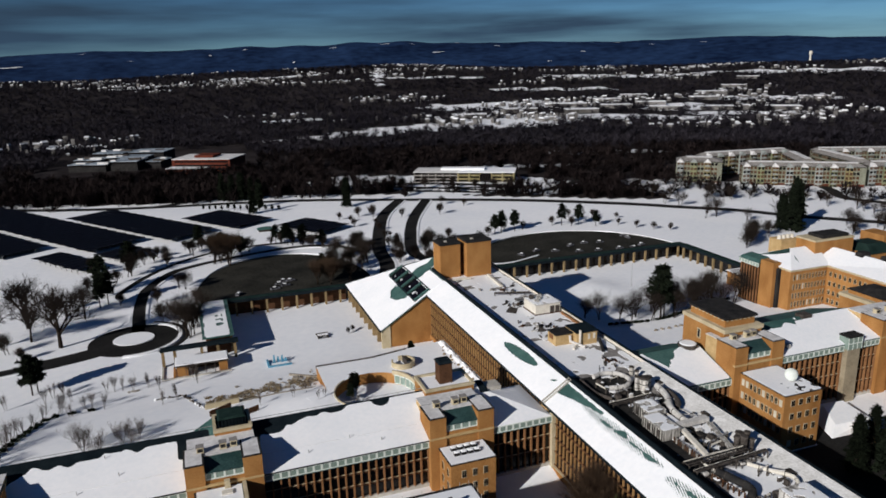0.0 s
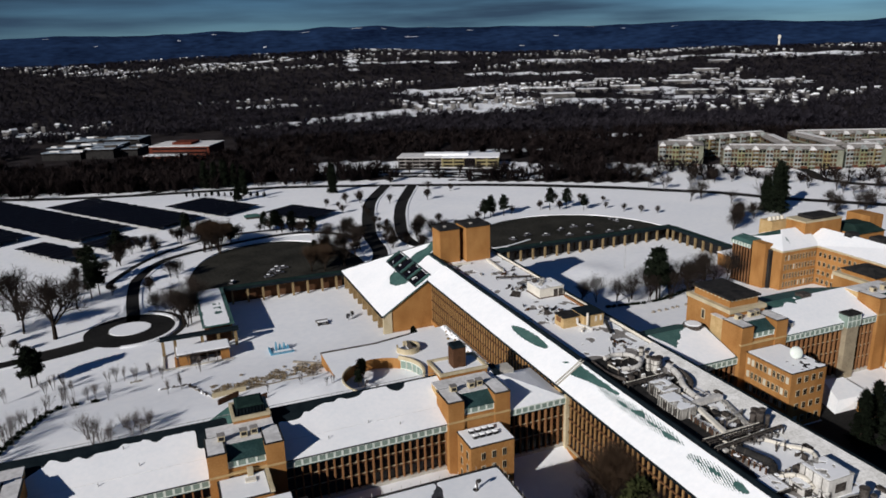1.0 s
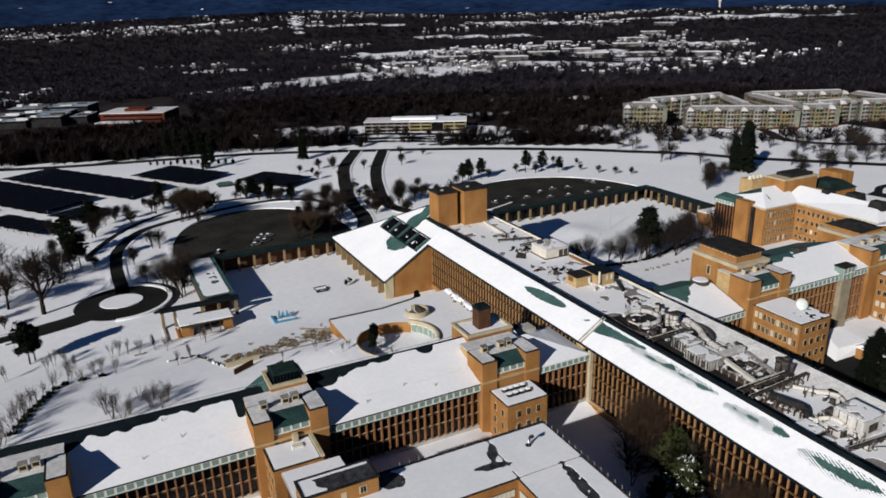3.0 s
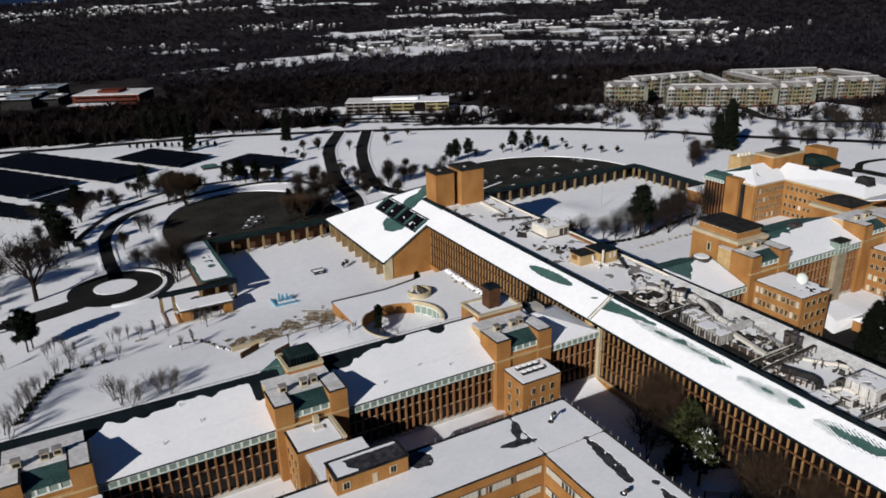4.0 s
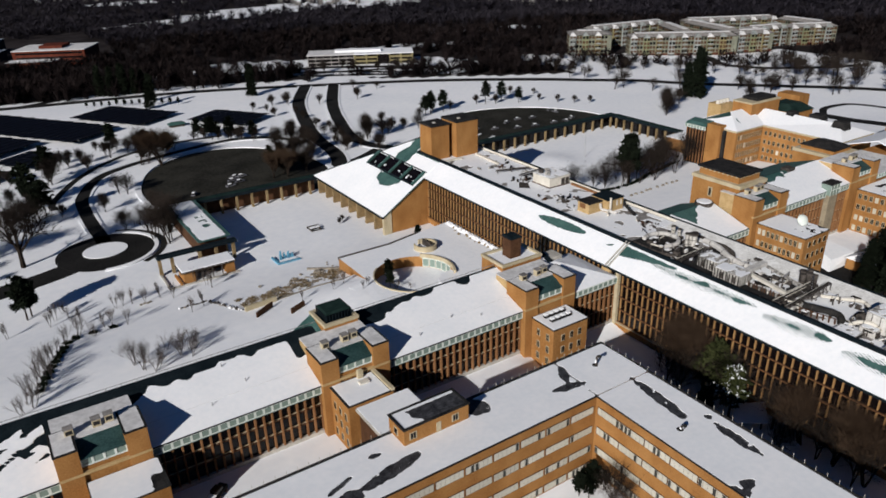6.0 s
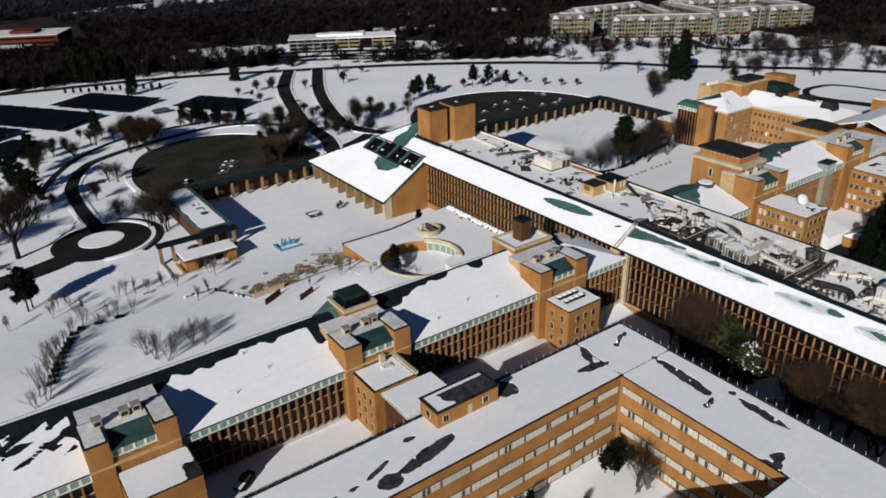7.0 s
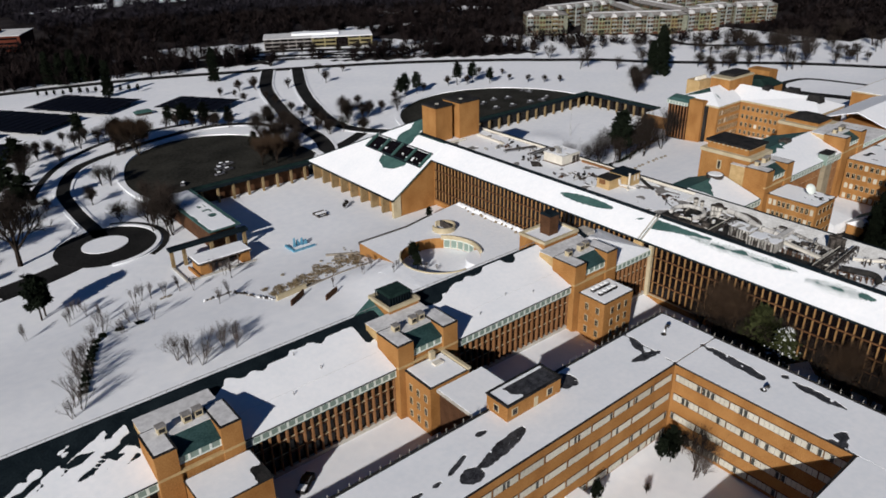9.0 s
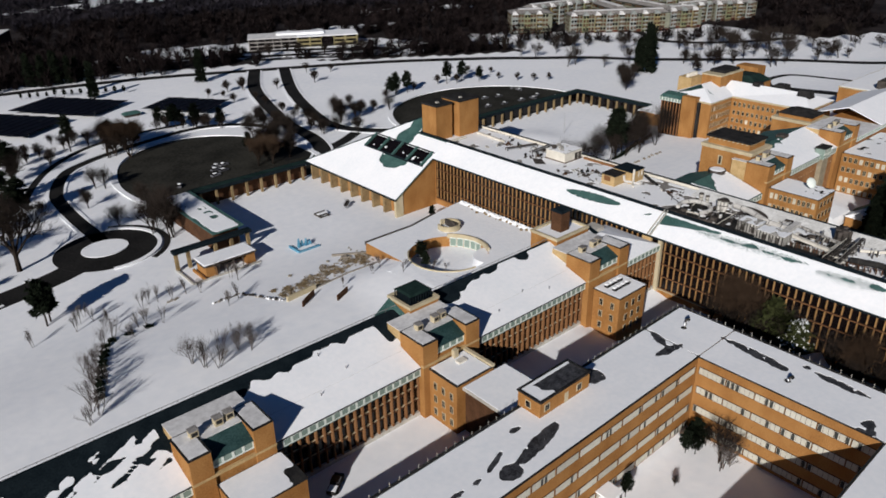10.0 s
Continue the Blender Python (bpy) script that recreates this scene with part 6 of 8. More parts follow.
def duct(label, pts, w, h, material=STEEL, legs=True):
    t = thing("air_duct", (*pts[0][:2], DECK), label, "air duct")
    for k, (a, b) in enumerate(zip(pts, pts[1:])):
        a, b = Vector(a), Vector(b)
        d = (b - a).normalized()
        s = Vector((d.y, -d.x, 0)).normalized() * w / 2
        e = d * (w * 0.45 if k < len(pts) - 2 else 0)
        lowq = [tuple(p) for p in (a - s, a + s, b + e + s, b + e - s)]
        g = Geo().hexa(lowq, [(x, y, z + h) for x, y, z in lowq])
        part("duct_run", g, material, t)
        n = int((b - a).length / 4) + 1
        if legs:
            for q in range(n):
                p = a + (b - a) * (q + 0.5) / n
                part("leg", Geo().box(p.x - 0.1, p.x + 0.1, p.y - 0.1, p.y + 0.1, DECK, p.z), GRIME, t)
    return t


def pipe_rack(label, x0, x1, y0, y1, z, n=4):
    t = thing("pipe_rack", ((x0 + x1) / 2, (y0 + y1) / 2, DECK), label, "pipe rack")
    k = max(2, int((x1 - x0) / 3.5))
    for i in range(k + 1):
        x = x0 + (x1 - x0) * i / k
        for y in (y0, y1):
            part("post", Geo().box(x - 0.1, x + 0.1, y - 0.1, y + 0.1, DECK, z), GRIME, t)
        part("beam", Geo().box(x - 0.12, x + 0.12, y0, y1, z, z + 0.24), GRIME, t)
    for j in range(n):
        y = y0 + (y1 - y0) * (j + 0.5) / n
        part("pipe", Geo().tube((x0 - 0.6, y, z + 0.45), (x1 + 0.6, y + 0.8, z + 0.5), 0.2, 0.2, 8), STEEL if j % 3 == 1 else TAR, t)
    return t


PAINTED = mat("painted_plant_metal", (0.42, 0.40, 0.37), (0.72, 0.70, 0.66), 0.7, 0.6, 5.0, stretch=(1, 1, 0.3))


def soft_curve(pts, n=4):
    """More points along a soft curve through the given ones."""
    p = [Vector(q) for q in (pts[0], *pts, pts[-1])]
    out = []
    for a, b, c, d in zip(p, p[1:], p[2:], p[3:]):
        for k in range(n):
            u = k / n
            out.append(0.5 * (2 * b + (c - a) * u + (2 * a - 5 * b + 4 * c - d) * u * u + (3 * b - a - 3 * c + d) * u ** 3))
    return [tuple(q) for q in (*out, p[-1])]


def round_duct(label, pts, r, material, n=10):
    """A bent round duct with seam rings, on saddles."""
    t = thing("round_duct", (*pts[0][:2], DECK), label, "air duct")
    run = soft_curve(pts)
    for p, q in zip(run, run[1:]):
        e = (Vector(q) - Vector(p)) * 0.06
        part("section", Geo().tube(Vector(p) - e, Vector(q) + e, r, r, n), material, t)
    for p, q in list(zip(run, run[1:]))[2::4]:
        d = (Vector(q) - Vector(p)).normalized() * 0.07
        part("seam", Geo().tube(Vector(p) - d, Vector(p) + d, r * 1.07, r * 1.07, n), GRIME, t)
    for p in run[2::4]:
        part("saddle", Geo().box(p[0] - r * 0.7, p[0] + r * 0.7, p[1] - 0.12, p[1] + 0.12, DECK - 0.02, p[2] - r * 0.6), GRIME, t)
    return t


def truss(label, a, b, z, w=1.3):
    """A lattice bridge that carries pipes over the roof."""
    a, b = Vector((*a, z)), Vector((*b, z))
    t = thing("pipe_bridge", (*((a + b) / 2).xy, DECK), label, "pipe bridge")
    d = (b - a).normalized()
    s = Vector((-d.y, d.x, 0)) * w / 2
    n = max(3, int((b - a).length / 1.6))
    for e in (s, -s):
        part("chord", Geo().tube(a + e, b + e, 0.11, 0.11, 6), PLASTER if e is s else GRIME, t)
        part("pipe", Geo().tube(a + e * 0.4 + Vector((0, 0, 0.1)), b + e * 0.4 + Vector((0, 0, 0.1)), 0.13, 0.13, 8), TAR if e is s else GRIME, t)
    for k in range(n + 1):
        p = a + (b - a) * k / n
        part("rung", Geo().tube(p - s, p + s, 0.08, 0.08, 5), GRIME, t)
        if k < n:
            part("brace", Geo().tube(p - s, p + (b - a) / n + s, 0.06, 0.06, 5), GRIME, t)
        if k % 3 == 0 or k == n:
            for e in (s, -s):
                part("post", Geo().box(p.x + e.x - 0.1, p.x + e.x + 0.1, p.y + e.y - 0.1, p.y + e.y + 0.1, DECK - 0.02, z), GRIME, t)
    return t


def flues(label, x, y, tubes, material):
    t = thing("exhaust_stack", (x, y, DECK), label, "exhaust")
    for dx, dy, r, h in tubes:
        g = Geo().tube((x + dx, y + dy, DECK - 0.02), (x + dx, y + dy, DECK + h), r, r, 12)
        part("flue", g, material, t)
        part("cap", Geo().tube((x + dx, y + dy, DECK + h), (x + dx, y + dy, DECK + h + 0.3), r * 1.25, r * 1.1, 12), GRIME, t)
        part("band", Geo().tube((x + dx, y + dy, DECK + h * 0.55), (x + dx, y + dy, DECK + h * 0.55 + 0.15), r * 1.08, r * 1.08, 12), TAR, t)
    return t


case = plant_box("air_handler", "long streaked pale air handler with snowy lid", 92.2, 96.9, 124.2, 130.2, 2.7, STREAK, ribs=7)
for y in (125.6, 128.4):
    part("access_door", Geo().box(92.12, 92.22, y - 0.5, y + 0.5, DECK + 0.3, DECK + 2.1), GRIME, case)
case = plant_box("air_handler", "streaked pale air handler beside a taller one", 90.4, 94.8, 116.2, 124.0, 2.5, STREAK, ribs=9)
for y in (118.0, 121.6):
    part("access_door", Geo().box(90.32, 90.42, y - 0.55, y + 0.55, DECK + 0.3, DECK + 2.0), GRIME, case)
plant_box("fan_box", "dark open fan box between ducts", 95.0, 97.6, 119.4, 123.2, 1.6, TAR)
scr = thing("louvre_screen", (92.6, 112, DECK), "low rusty louvre screen with snow between its posts", "screen")
for k in range(14):
    y = 105.6 + k * 0.74
    part("post", Geo().box(92.5, 92.72, y - 0.12, y + 0.12, DECK - 0.02, DECK + 1.25 + 0.12 * (k % 3)), SPANDREL if k % 3 else STREAK, scr)
for z in (0.15, 0.55, 0.95):
    part("rail", Geo().box(92.56, 92.7, 105.4, 115.5, DECK + z, DECK + z + 0.1), GRIME, scr)
part("back_panel", Geo().box(92.74, 92.84, 105.4, 115.5, DECK - 0.02, DECK + 0.9), GRIME, scr)
duct("white rectangular air duct looped round a plant well", [(96.4, 118.4, DECK + 1.0), (93.9, 105.9, DECK + 1.0), (100.5, 105.8, DECK + 1.0)], 1.0, 0.75, PLASTER)
duct("white rectangular air duct across a plant well", [(95.6, 118.6, DECK + 1.15), (104.2, 118.9, DECK + 1.15)], 1.5, 1.0, PAINTED)
duct("pale twin duct beside a plant well", [(103.6, 117.8, DECK + 1.0), (100.4, 106.6, DECK + 1.0)], 0.7, 0.5, STREAK)
duct("slim pale duct beside a plant well", [(104.5, 117.8, DECK + 0.9), (101.3, 106.6, DECK + 0.9)], 0.3, 0.3, PLASTER)
truss("pipe bridge across the plant with snow-dusted chords", (87.0, 104.2), (102.4, 104.6), DECK + 2.2, 1.9)
truss("slim white pipe bridge across the plant", (87.2, 101.6), (106.0, 102.8), DECK + 2.0, 0.9)
truss("lattice pipe bridge over the north plant", (87.8, 132.7), (99.6, 133.2), DECK + 1.8, 1.6)
flues("cluster of dark sooty exhaust stacks", 103.4, 106.4, ((0, 0, 0.75, 3.6), (1.3, 0.7, 0.6, 4.0), (-1.0, 1.0, 0.6, 3.2), (0.4, 1.9, 0.8, 3.5), (1.5, -0.7, 0.45, 3.0)), GRIME)
flues("stout grey tank with a domed cap", 101.5, 139.2, ((0, 0, 1.2, 3.2), (1.9, 0.9, 0.8, 2.8), (-1.7, 0.7, 0.55, 3.6)), STREAK)
flues("pair of pale exhaust stacks", 103.4, 147.5, ((0, 0, 0.6, 2.4), (0.3, -1.9, 0.5, 2.0)), CONCRETE)
round_duct("large white duct in a long curve over the roof", [(103.8, 137.0, DECK + 1.7), (102.6, 131.5, DECK + 1.7), (100.0, 126.6, DECK + 1.6), (99.2, 122.5, DECK + 1.5), (99.0, 119.8, DECK + 1.5)], 0.8, PAINTED)
round_duct("dark curved duct beside the large white one", [(105.0, 135.4, DECK + 1.1), (104.6, 131.6, DECK + 1.5), (103.4, 128.2, DECK + 1.4), (102.2, 126.8, DECK + 1.0)], 0.65, GRIME)
round_duct("pale loop duct round a small well", [(92.6, 148.6, DECK + 1.1), (96.4, 149.4, DECK + 1.1), (99.8, 147.4, DECK + 1.1), (100.2, 143.4, DECK + 1.1), (97.0, 140.8, DECK + 1.1), (93.0, 141.4, DECK + 1.1)], 0.6, PAINTED)
round_duct("dark duct hugging the ridge side", [(88.8, 148.5, DECK + 0.8), (88.6, 141.0, DECK + 0.8), (90.6, 136.4, DECK + 0.8)], 0.5, GRIME)
round_duct("white bent duct over the snowy roof", [(99.6, 101.0, DECK + 1.2), (102.3, 96.8, DECK + 1.3), (104.4, 94.0, DECK + 1.3), (103.6, 91.8, DECK + 1.2), (102.4, 90.4, DECK + 1.0)], 0.42, PLASTER)
round_duct("thin white duct beside a bent one", [(101.0, 100.6, DECK + 0.7), (103.4, 97.6, DECK + 0.7), (105.0, 95.4, DECK + 0.7)], 0.2, PLASTER)
round_duct("thick dark purple-grey duct turning down", [(91.6, 100.4, DECK + 1.6), (92.8, 96.4, DECK + 1.7), (93.6, 93.6, DECK + 1.6), (92.6, 92.0, DECK + 1.2), (91.8, 91.6, DECK + 0.7)], 0.8, TAR)
rail = thing("pipe_stand", (90.6, 96.5, DECK), "row of rusty pipe stands beside a dark duct", "pipe stand")
for k in range(7):
    part("stand", Geo().box(90.2 + k * 0.22, 90.4 + k * 0.22, 100.2 - k * 1.25, 100.5 - k * 1.25, DECK - 0.02, DECK + 1.5), SPANDREL, rail)
part("rail", Geo().tube((90.3, 100.4, DECK + 1.4), (91.7, 92.8, DECK + 1.4), 0.09, 0.09, 6), SPANDREL, rail)
room = plant_box("plant_room", "white plant room with a snowy roof", 95.2, 101.4, 82.0, 88.4, 4.1, PAINTED)
for y in (83.4, 85.4, 87.2):
    part("wall_seam", Geo().box(95.12, 95.22, y - 0.06, y + 0.06, DECK, DECK + 4.0), GRIME, room)
part("grille", Geo().box(97.0, 99.6, 81.9, 82.02, DECK + 1.2, DECK + 3.0), GRIME, room)
drum = thing("fan_drum", (96.8, 89.9, DECK), "round dark fan drum beside a white plant room", "fan")
part("drum", Geo().tube((96.2, 90.0, DECK + 1.5), (97.6, 90.0, DECK + 1.5), 1.0, 1.0, 14), GRIME, drum)
part("hub", Geo().tube((96.0, 90.0, DECK + 1.5), (96.2, 90.0, DECK + 1.5), 0.45, 0.4, 10), TAR, drum)
part("leg", Geo().box(96.4, 97.4, 89.6, 90.4, DECK - 0.02, DECK + 0.7), GRIME, drum)
plant_box("air_handler", "low dark box under a cap of snow", 87.4, 91.2, 86.6, 91.2, 1.1, TAR)
plant_box("air_handler", "small white box beside the plant room", 92.4, 94.4, 84.6, 88.0, 1.7, PAINTED)
round_duct("white elbow duct in front of the plant room", [(92.2, 90.4, DECK + 0.7), (94.2, 89.4, DECK + 1.4), (94.6, 86.8, DECK + 2.2), (94.7, 84.6, DECK + 1.2)], 0.45, PLASTER)
round_duct("pale hose looped beside the plant room", [(92.0, 83.6, DECK + 0.6), (93.6, 82.4, DECK + 1.2), (94.6, 83.4, DECK + 1.8), (94.4, 81.2, DECK + 0.8)], 0.22, PAINTED)
truss("pipe bridge across the roof south of the plant room", (88.0, 80.0), (101.8, 79.0), DECK + 1.6, 1.0)
flues("tall grey stack with a bent dark cowl", 98.6, 77.6, ((0, 0, 0.8, 4.4), (1.8, -0.6, 0.5, 2.8)), GRIME)
rng = random.Random(11)


def plant_spot():
    """A clear spot in one of the crowded parts of the plant."""
    while True:
        x0, x1, y0, y1 = rng.choice(((96.8, 102.4, 107.4, 116.8), (90, 104, 133.8, 150.5), (97.4, 103.8, 120, 132), (90, 95, 99, 104), (91.5, 95, 78, 92), (99, 104.5, 88, 104)))
        x, y = rng.uniform(x0, x1), rng.uniform(y0, y1)
        if not (95 < x < 101.6 and 81.8 < y < 88.6):
            return x, y


for k in range(74):
    x, y = plant_spot()
    w, d, h = rng.uniform(0.35, 1.2), rng.uniform(0.35, 1.6), rng.uniform(0.3, 1.3)
    m = rng.choice((GRIME, GRIME, TAR, TAR, STREAK, PAINTED))
    t = thing("roof_unit", (x, y, DECK), "small weathered metal roof plant unit", "roof plant", "small units in the plant well")
    part("casing", Geo().box(x - w / 2, x + w / 2, y - d / 2, y + d / 2, DECK, DECK + h), m, t)
    if k % 3 == 0:
        part("snow", Geo().hexa([(x - w / 2, y - d / 2, DECK + h), (x + w / 2, y - d / 2, DECK + h), (x + w / 2, y + d / 2, DECK + h), (x - w / 2, y + d / 2, DECK + h)], [(x - w / 3, y - d / 3, DECK + h + 0.14), (x + w / 3, y - d / 3, DECK + h + 0.14), (x + w / 3, y + d / 3, DECK + h + 0.14), (x - w / 3, y + d / 3, DECK + h + 0.14)]), ROOF_SNOW, t)
    else:
        part("base", Geo().box(x - w / 2 - 0.15, x + w / 2 + 0.15, y - d / 2 - 0.15, y + d / 2 + 0.15, DECK - 0.02, DECK + 0.2), GRIME, t)
for k in range(46):
    x, y = plant_spot()
    L, a = rng.uniform(1.2, 5), rng.choice((12, 12, 100, 100, 60, -25))
    z, r = DECK + rng.uniform(0.4, 1.7), rng.choice((0.09, 0.12, 0.17, 0.22))
    p, q = Vector((x, y, z)), Vector((min(104, x + L * math.cos(radians(a))), y + L * math.sin(radians(a)), z))
    t = thing("pipe_run", (x, y, DECK), "bent pipe run on the roof", "pipe", "pipe runs in the plant well")
    part("pipe", Geo().tube(p, q, r, r, 6), rng.choice((STEEL, GRIME, PLASTER, TAR, PAINTED)), t)
    for e in (p, q):
        part("riser", Geo().tube((e.x, e.y, DECK), (e.x, e.y, e.z + r), r, r, 6), GRIME, t)

# north part of the roof: two huts, curbs, debris
hut = thing("roof_hut", (105.5, 202, DECK), "white plastered roof hut with plant on top", "hut")
part("wall", Geo().box(101.0, 110.0, 198.0, 206.6, DECK, 25.3), PLASTER, hut)
part("roof", Geo().box(100.8, 110.2, 197.8, 206.8, 25.3, 25.5), PAINTED, hut)
part("snow", snow_sheet((101.0, 198.0, 25.5), (0.4, 0, 0), (0, 0.4, 0), 22, 21, lambda i, j: wob(i, j, 0.3, 61) > -0.2, 0.12), ROOF_SNOW, hut)
part("base", Geo().box(100.7, 110.3, 197.7, 206.9, DECK - 0.05, DECK + 0.35), SPANDREL, hut)
for x in (107.0, 108.9):
    part("door", Geo().box(x - 0.75, x + 0.75, 197.9, 198.05, DECK + 0.35, 24.6), GRIME, hut)
for x, y, h in ((102.6, 204.4, 1.3), (104.6, 203.0, 0.9), (103.0, 201.4, 0.7), (106.0, 205.2, 0.8)):
    part("roof_unit", Geo().box(x - 0.7, x + 0.7, y - 0.6, y + 0.6, 25.5, 25.5 + h), GRIME if h > 1 else STREAK, hut)
hut = thing("roof_hut", (100.5, 175, DECK), "yellow brick roof hut with a dark flat roof and white pipe", "hut")
part("wall", Geo().box(94.6, 100.2, 172.6, 177.6, DECK, 25.2), YELLOW, hut)
part("higher_wall", Geo().box(100.3, 107.0, 170.4, 177.2, DECK, 25.8), YELLOW, hut)
part("roof", Geo().box(94.4, 100.3, 172.4, 177.8, 25.2, 25.45), TAR, hut)
part("higher_roof", Geo().box(100.1, 107.2, 170.2, 177.4, 25.8, 26.1), DARK_COPPER, hut)
part("vent_grille", Geo().box(94.52, 94.65, 174.2, 176.6, 23.4, 24.9), RUST, hut)
for x in (104.3, 106.0):
    part("window", Geo().box(x - 0.35, x + 0.35, 170.3, 170.45, 23.6, 25.3), PLASTER, hut)
part("white_pipe", Geo().path([(101.2, 170.1, 26.8), (101.2, 170.1, 22.9), (99.8, 169.4, 22.7), (97.8, 167.8, 22.6)], 0.35, 8), PLASTER, hut)
part("white_pipe", Geo().path([(99.1, 172.3, 24.8), (99.1, 172.0, 23.0), (101.4, 167.4, 22.6)], 0.4, 8), PAINTED, hut)
# Black tube added for a dark streak that runs from the hut corner.
part("dark_hose", Geo().path([(107.4, 170.0, 23.4), (106.6, 167.2, 22.6), (105.0, 163.6, 22.4)], 0.5, 8), TAR, hut)
single("roof_beam", Geo().box(109.3, 110.0, 179, 196.5, DECK - 0.02, DECK + 0.8), RUST, "rusty brown kerb along the parapet", "roof kerb")
truss("steel pipe bridge beside the twin towers", (97.0, 222.0), (108.7, 218.0), DECK + 1.0, 1.6)
pipe_rack("low rack of pipes on the roof", 101, 109.5, 210.5, 213, DECK + 0.9, 3)
duct("low pale duct leading to the tower foot", [(104.0, 244.6, DECK + 0.3), (103.0, 229.0, DECK + 0.3)], 0.9, 0.7, PLASTER, False)
duct("low pale duct along the tower foot", [(88.2, 243.6, DECK + 0.3), (96.5, 243.4, DECK + 0.3)], 0.8, 0.6, PLASTER, False)
for k in range(110):
    cx, cy, spread = ((104, 228, 5), (106, 214, 3), (99, 209, 3), (98, 184, 4), (97, 188, 4), (104, 156, 3))[k % 6]
    x, y = min(109.0, rng.gauss(cx, spread * 0.6)), rng.gauss(cy, spread)
    if not 88 < x < 109.1 or not 153 < y < 241:
        continue
    if 100 < x < 111 and 197 < y < 208 or 93.6 < x < 108 and 168 < y < 179:
        continue
    w, d, h = rng.uniform(0.3, 2.4), rng.uniform(0.2, 0.8), rng.choice((0.2, 0.3, 0.4, 0.6, 0.9))
    t = thing("roof_unit", (x, y, DECK), "small weathered unit on the snowy roof", "roof plant", "small units on the north roof")
    lay = local(x, y, rng.uniform(0, 90))
    part("casing", Geo().prism([lay(-w / 2, -d / 2), lay(w / 2, -d / 2 + rng.uniform(-0.2, 0.2)), lay(w / 2, d / 2), lay(-w / 2, d / 2 + rng.uniform(-0.2, 0.2))], DECK - 0.02, DECK + h), rng.choice((GRIME, TAR, SPANDREL, GRIME, STREAK)), t)
single("roof_mat", Geo().prism([(93.2, 204.6), (95.8, 202.0), (98.6, 206.4), (97.0, 209.4)], DECK + 0.14, DECK + 0.2), GRIME, "dark bare mat on the snowy roof", "mat")
# vents on the office block roof
for x, y, h in ((36.7, 89.1, 0.9), (39.0, 112.8, 2.2), (24.0, 60.0, 1.0)):
    t = thing("roof_vent", (x, y, FZ), "dark twisted roof vent poking out of the snow", "roof vent")
    part("pipe", Geo().path([(x, y, FZ), (x, y, FZ + h), (x + 0.35, y - 0.3, FZ + h + 0.15)], 0.22, 8), GRIME, t)
    part("cowl", Geo().tube((x + 0.2, y - 0.2, FZ + h), (x + 0.6, y - 0.5, FZ + h + 0.3), 0.42, 0.3, 8), TAR, t)
    part("snow_cap", Geo().tube((x - 0.1, y + 0.1, FZ + h * 0.4), (x - 0.05, y, FZ + h * 0.75), 0.26, 0.16, 7), ROOF_SNOW, t)
    part("bare_ring", Geo().tube((x - 0.1, y + 0.2, FZ + 0.16), (x - 0.1, y + 0.2, FZ + 0.2), 0.7, 0.6, 9), TAR, t)


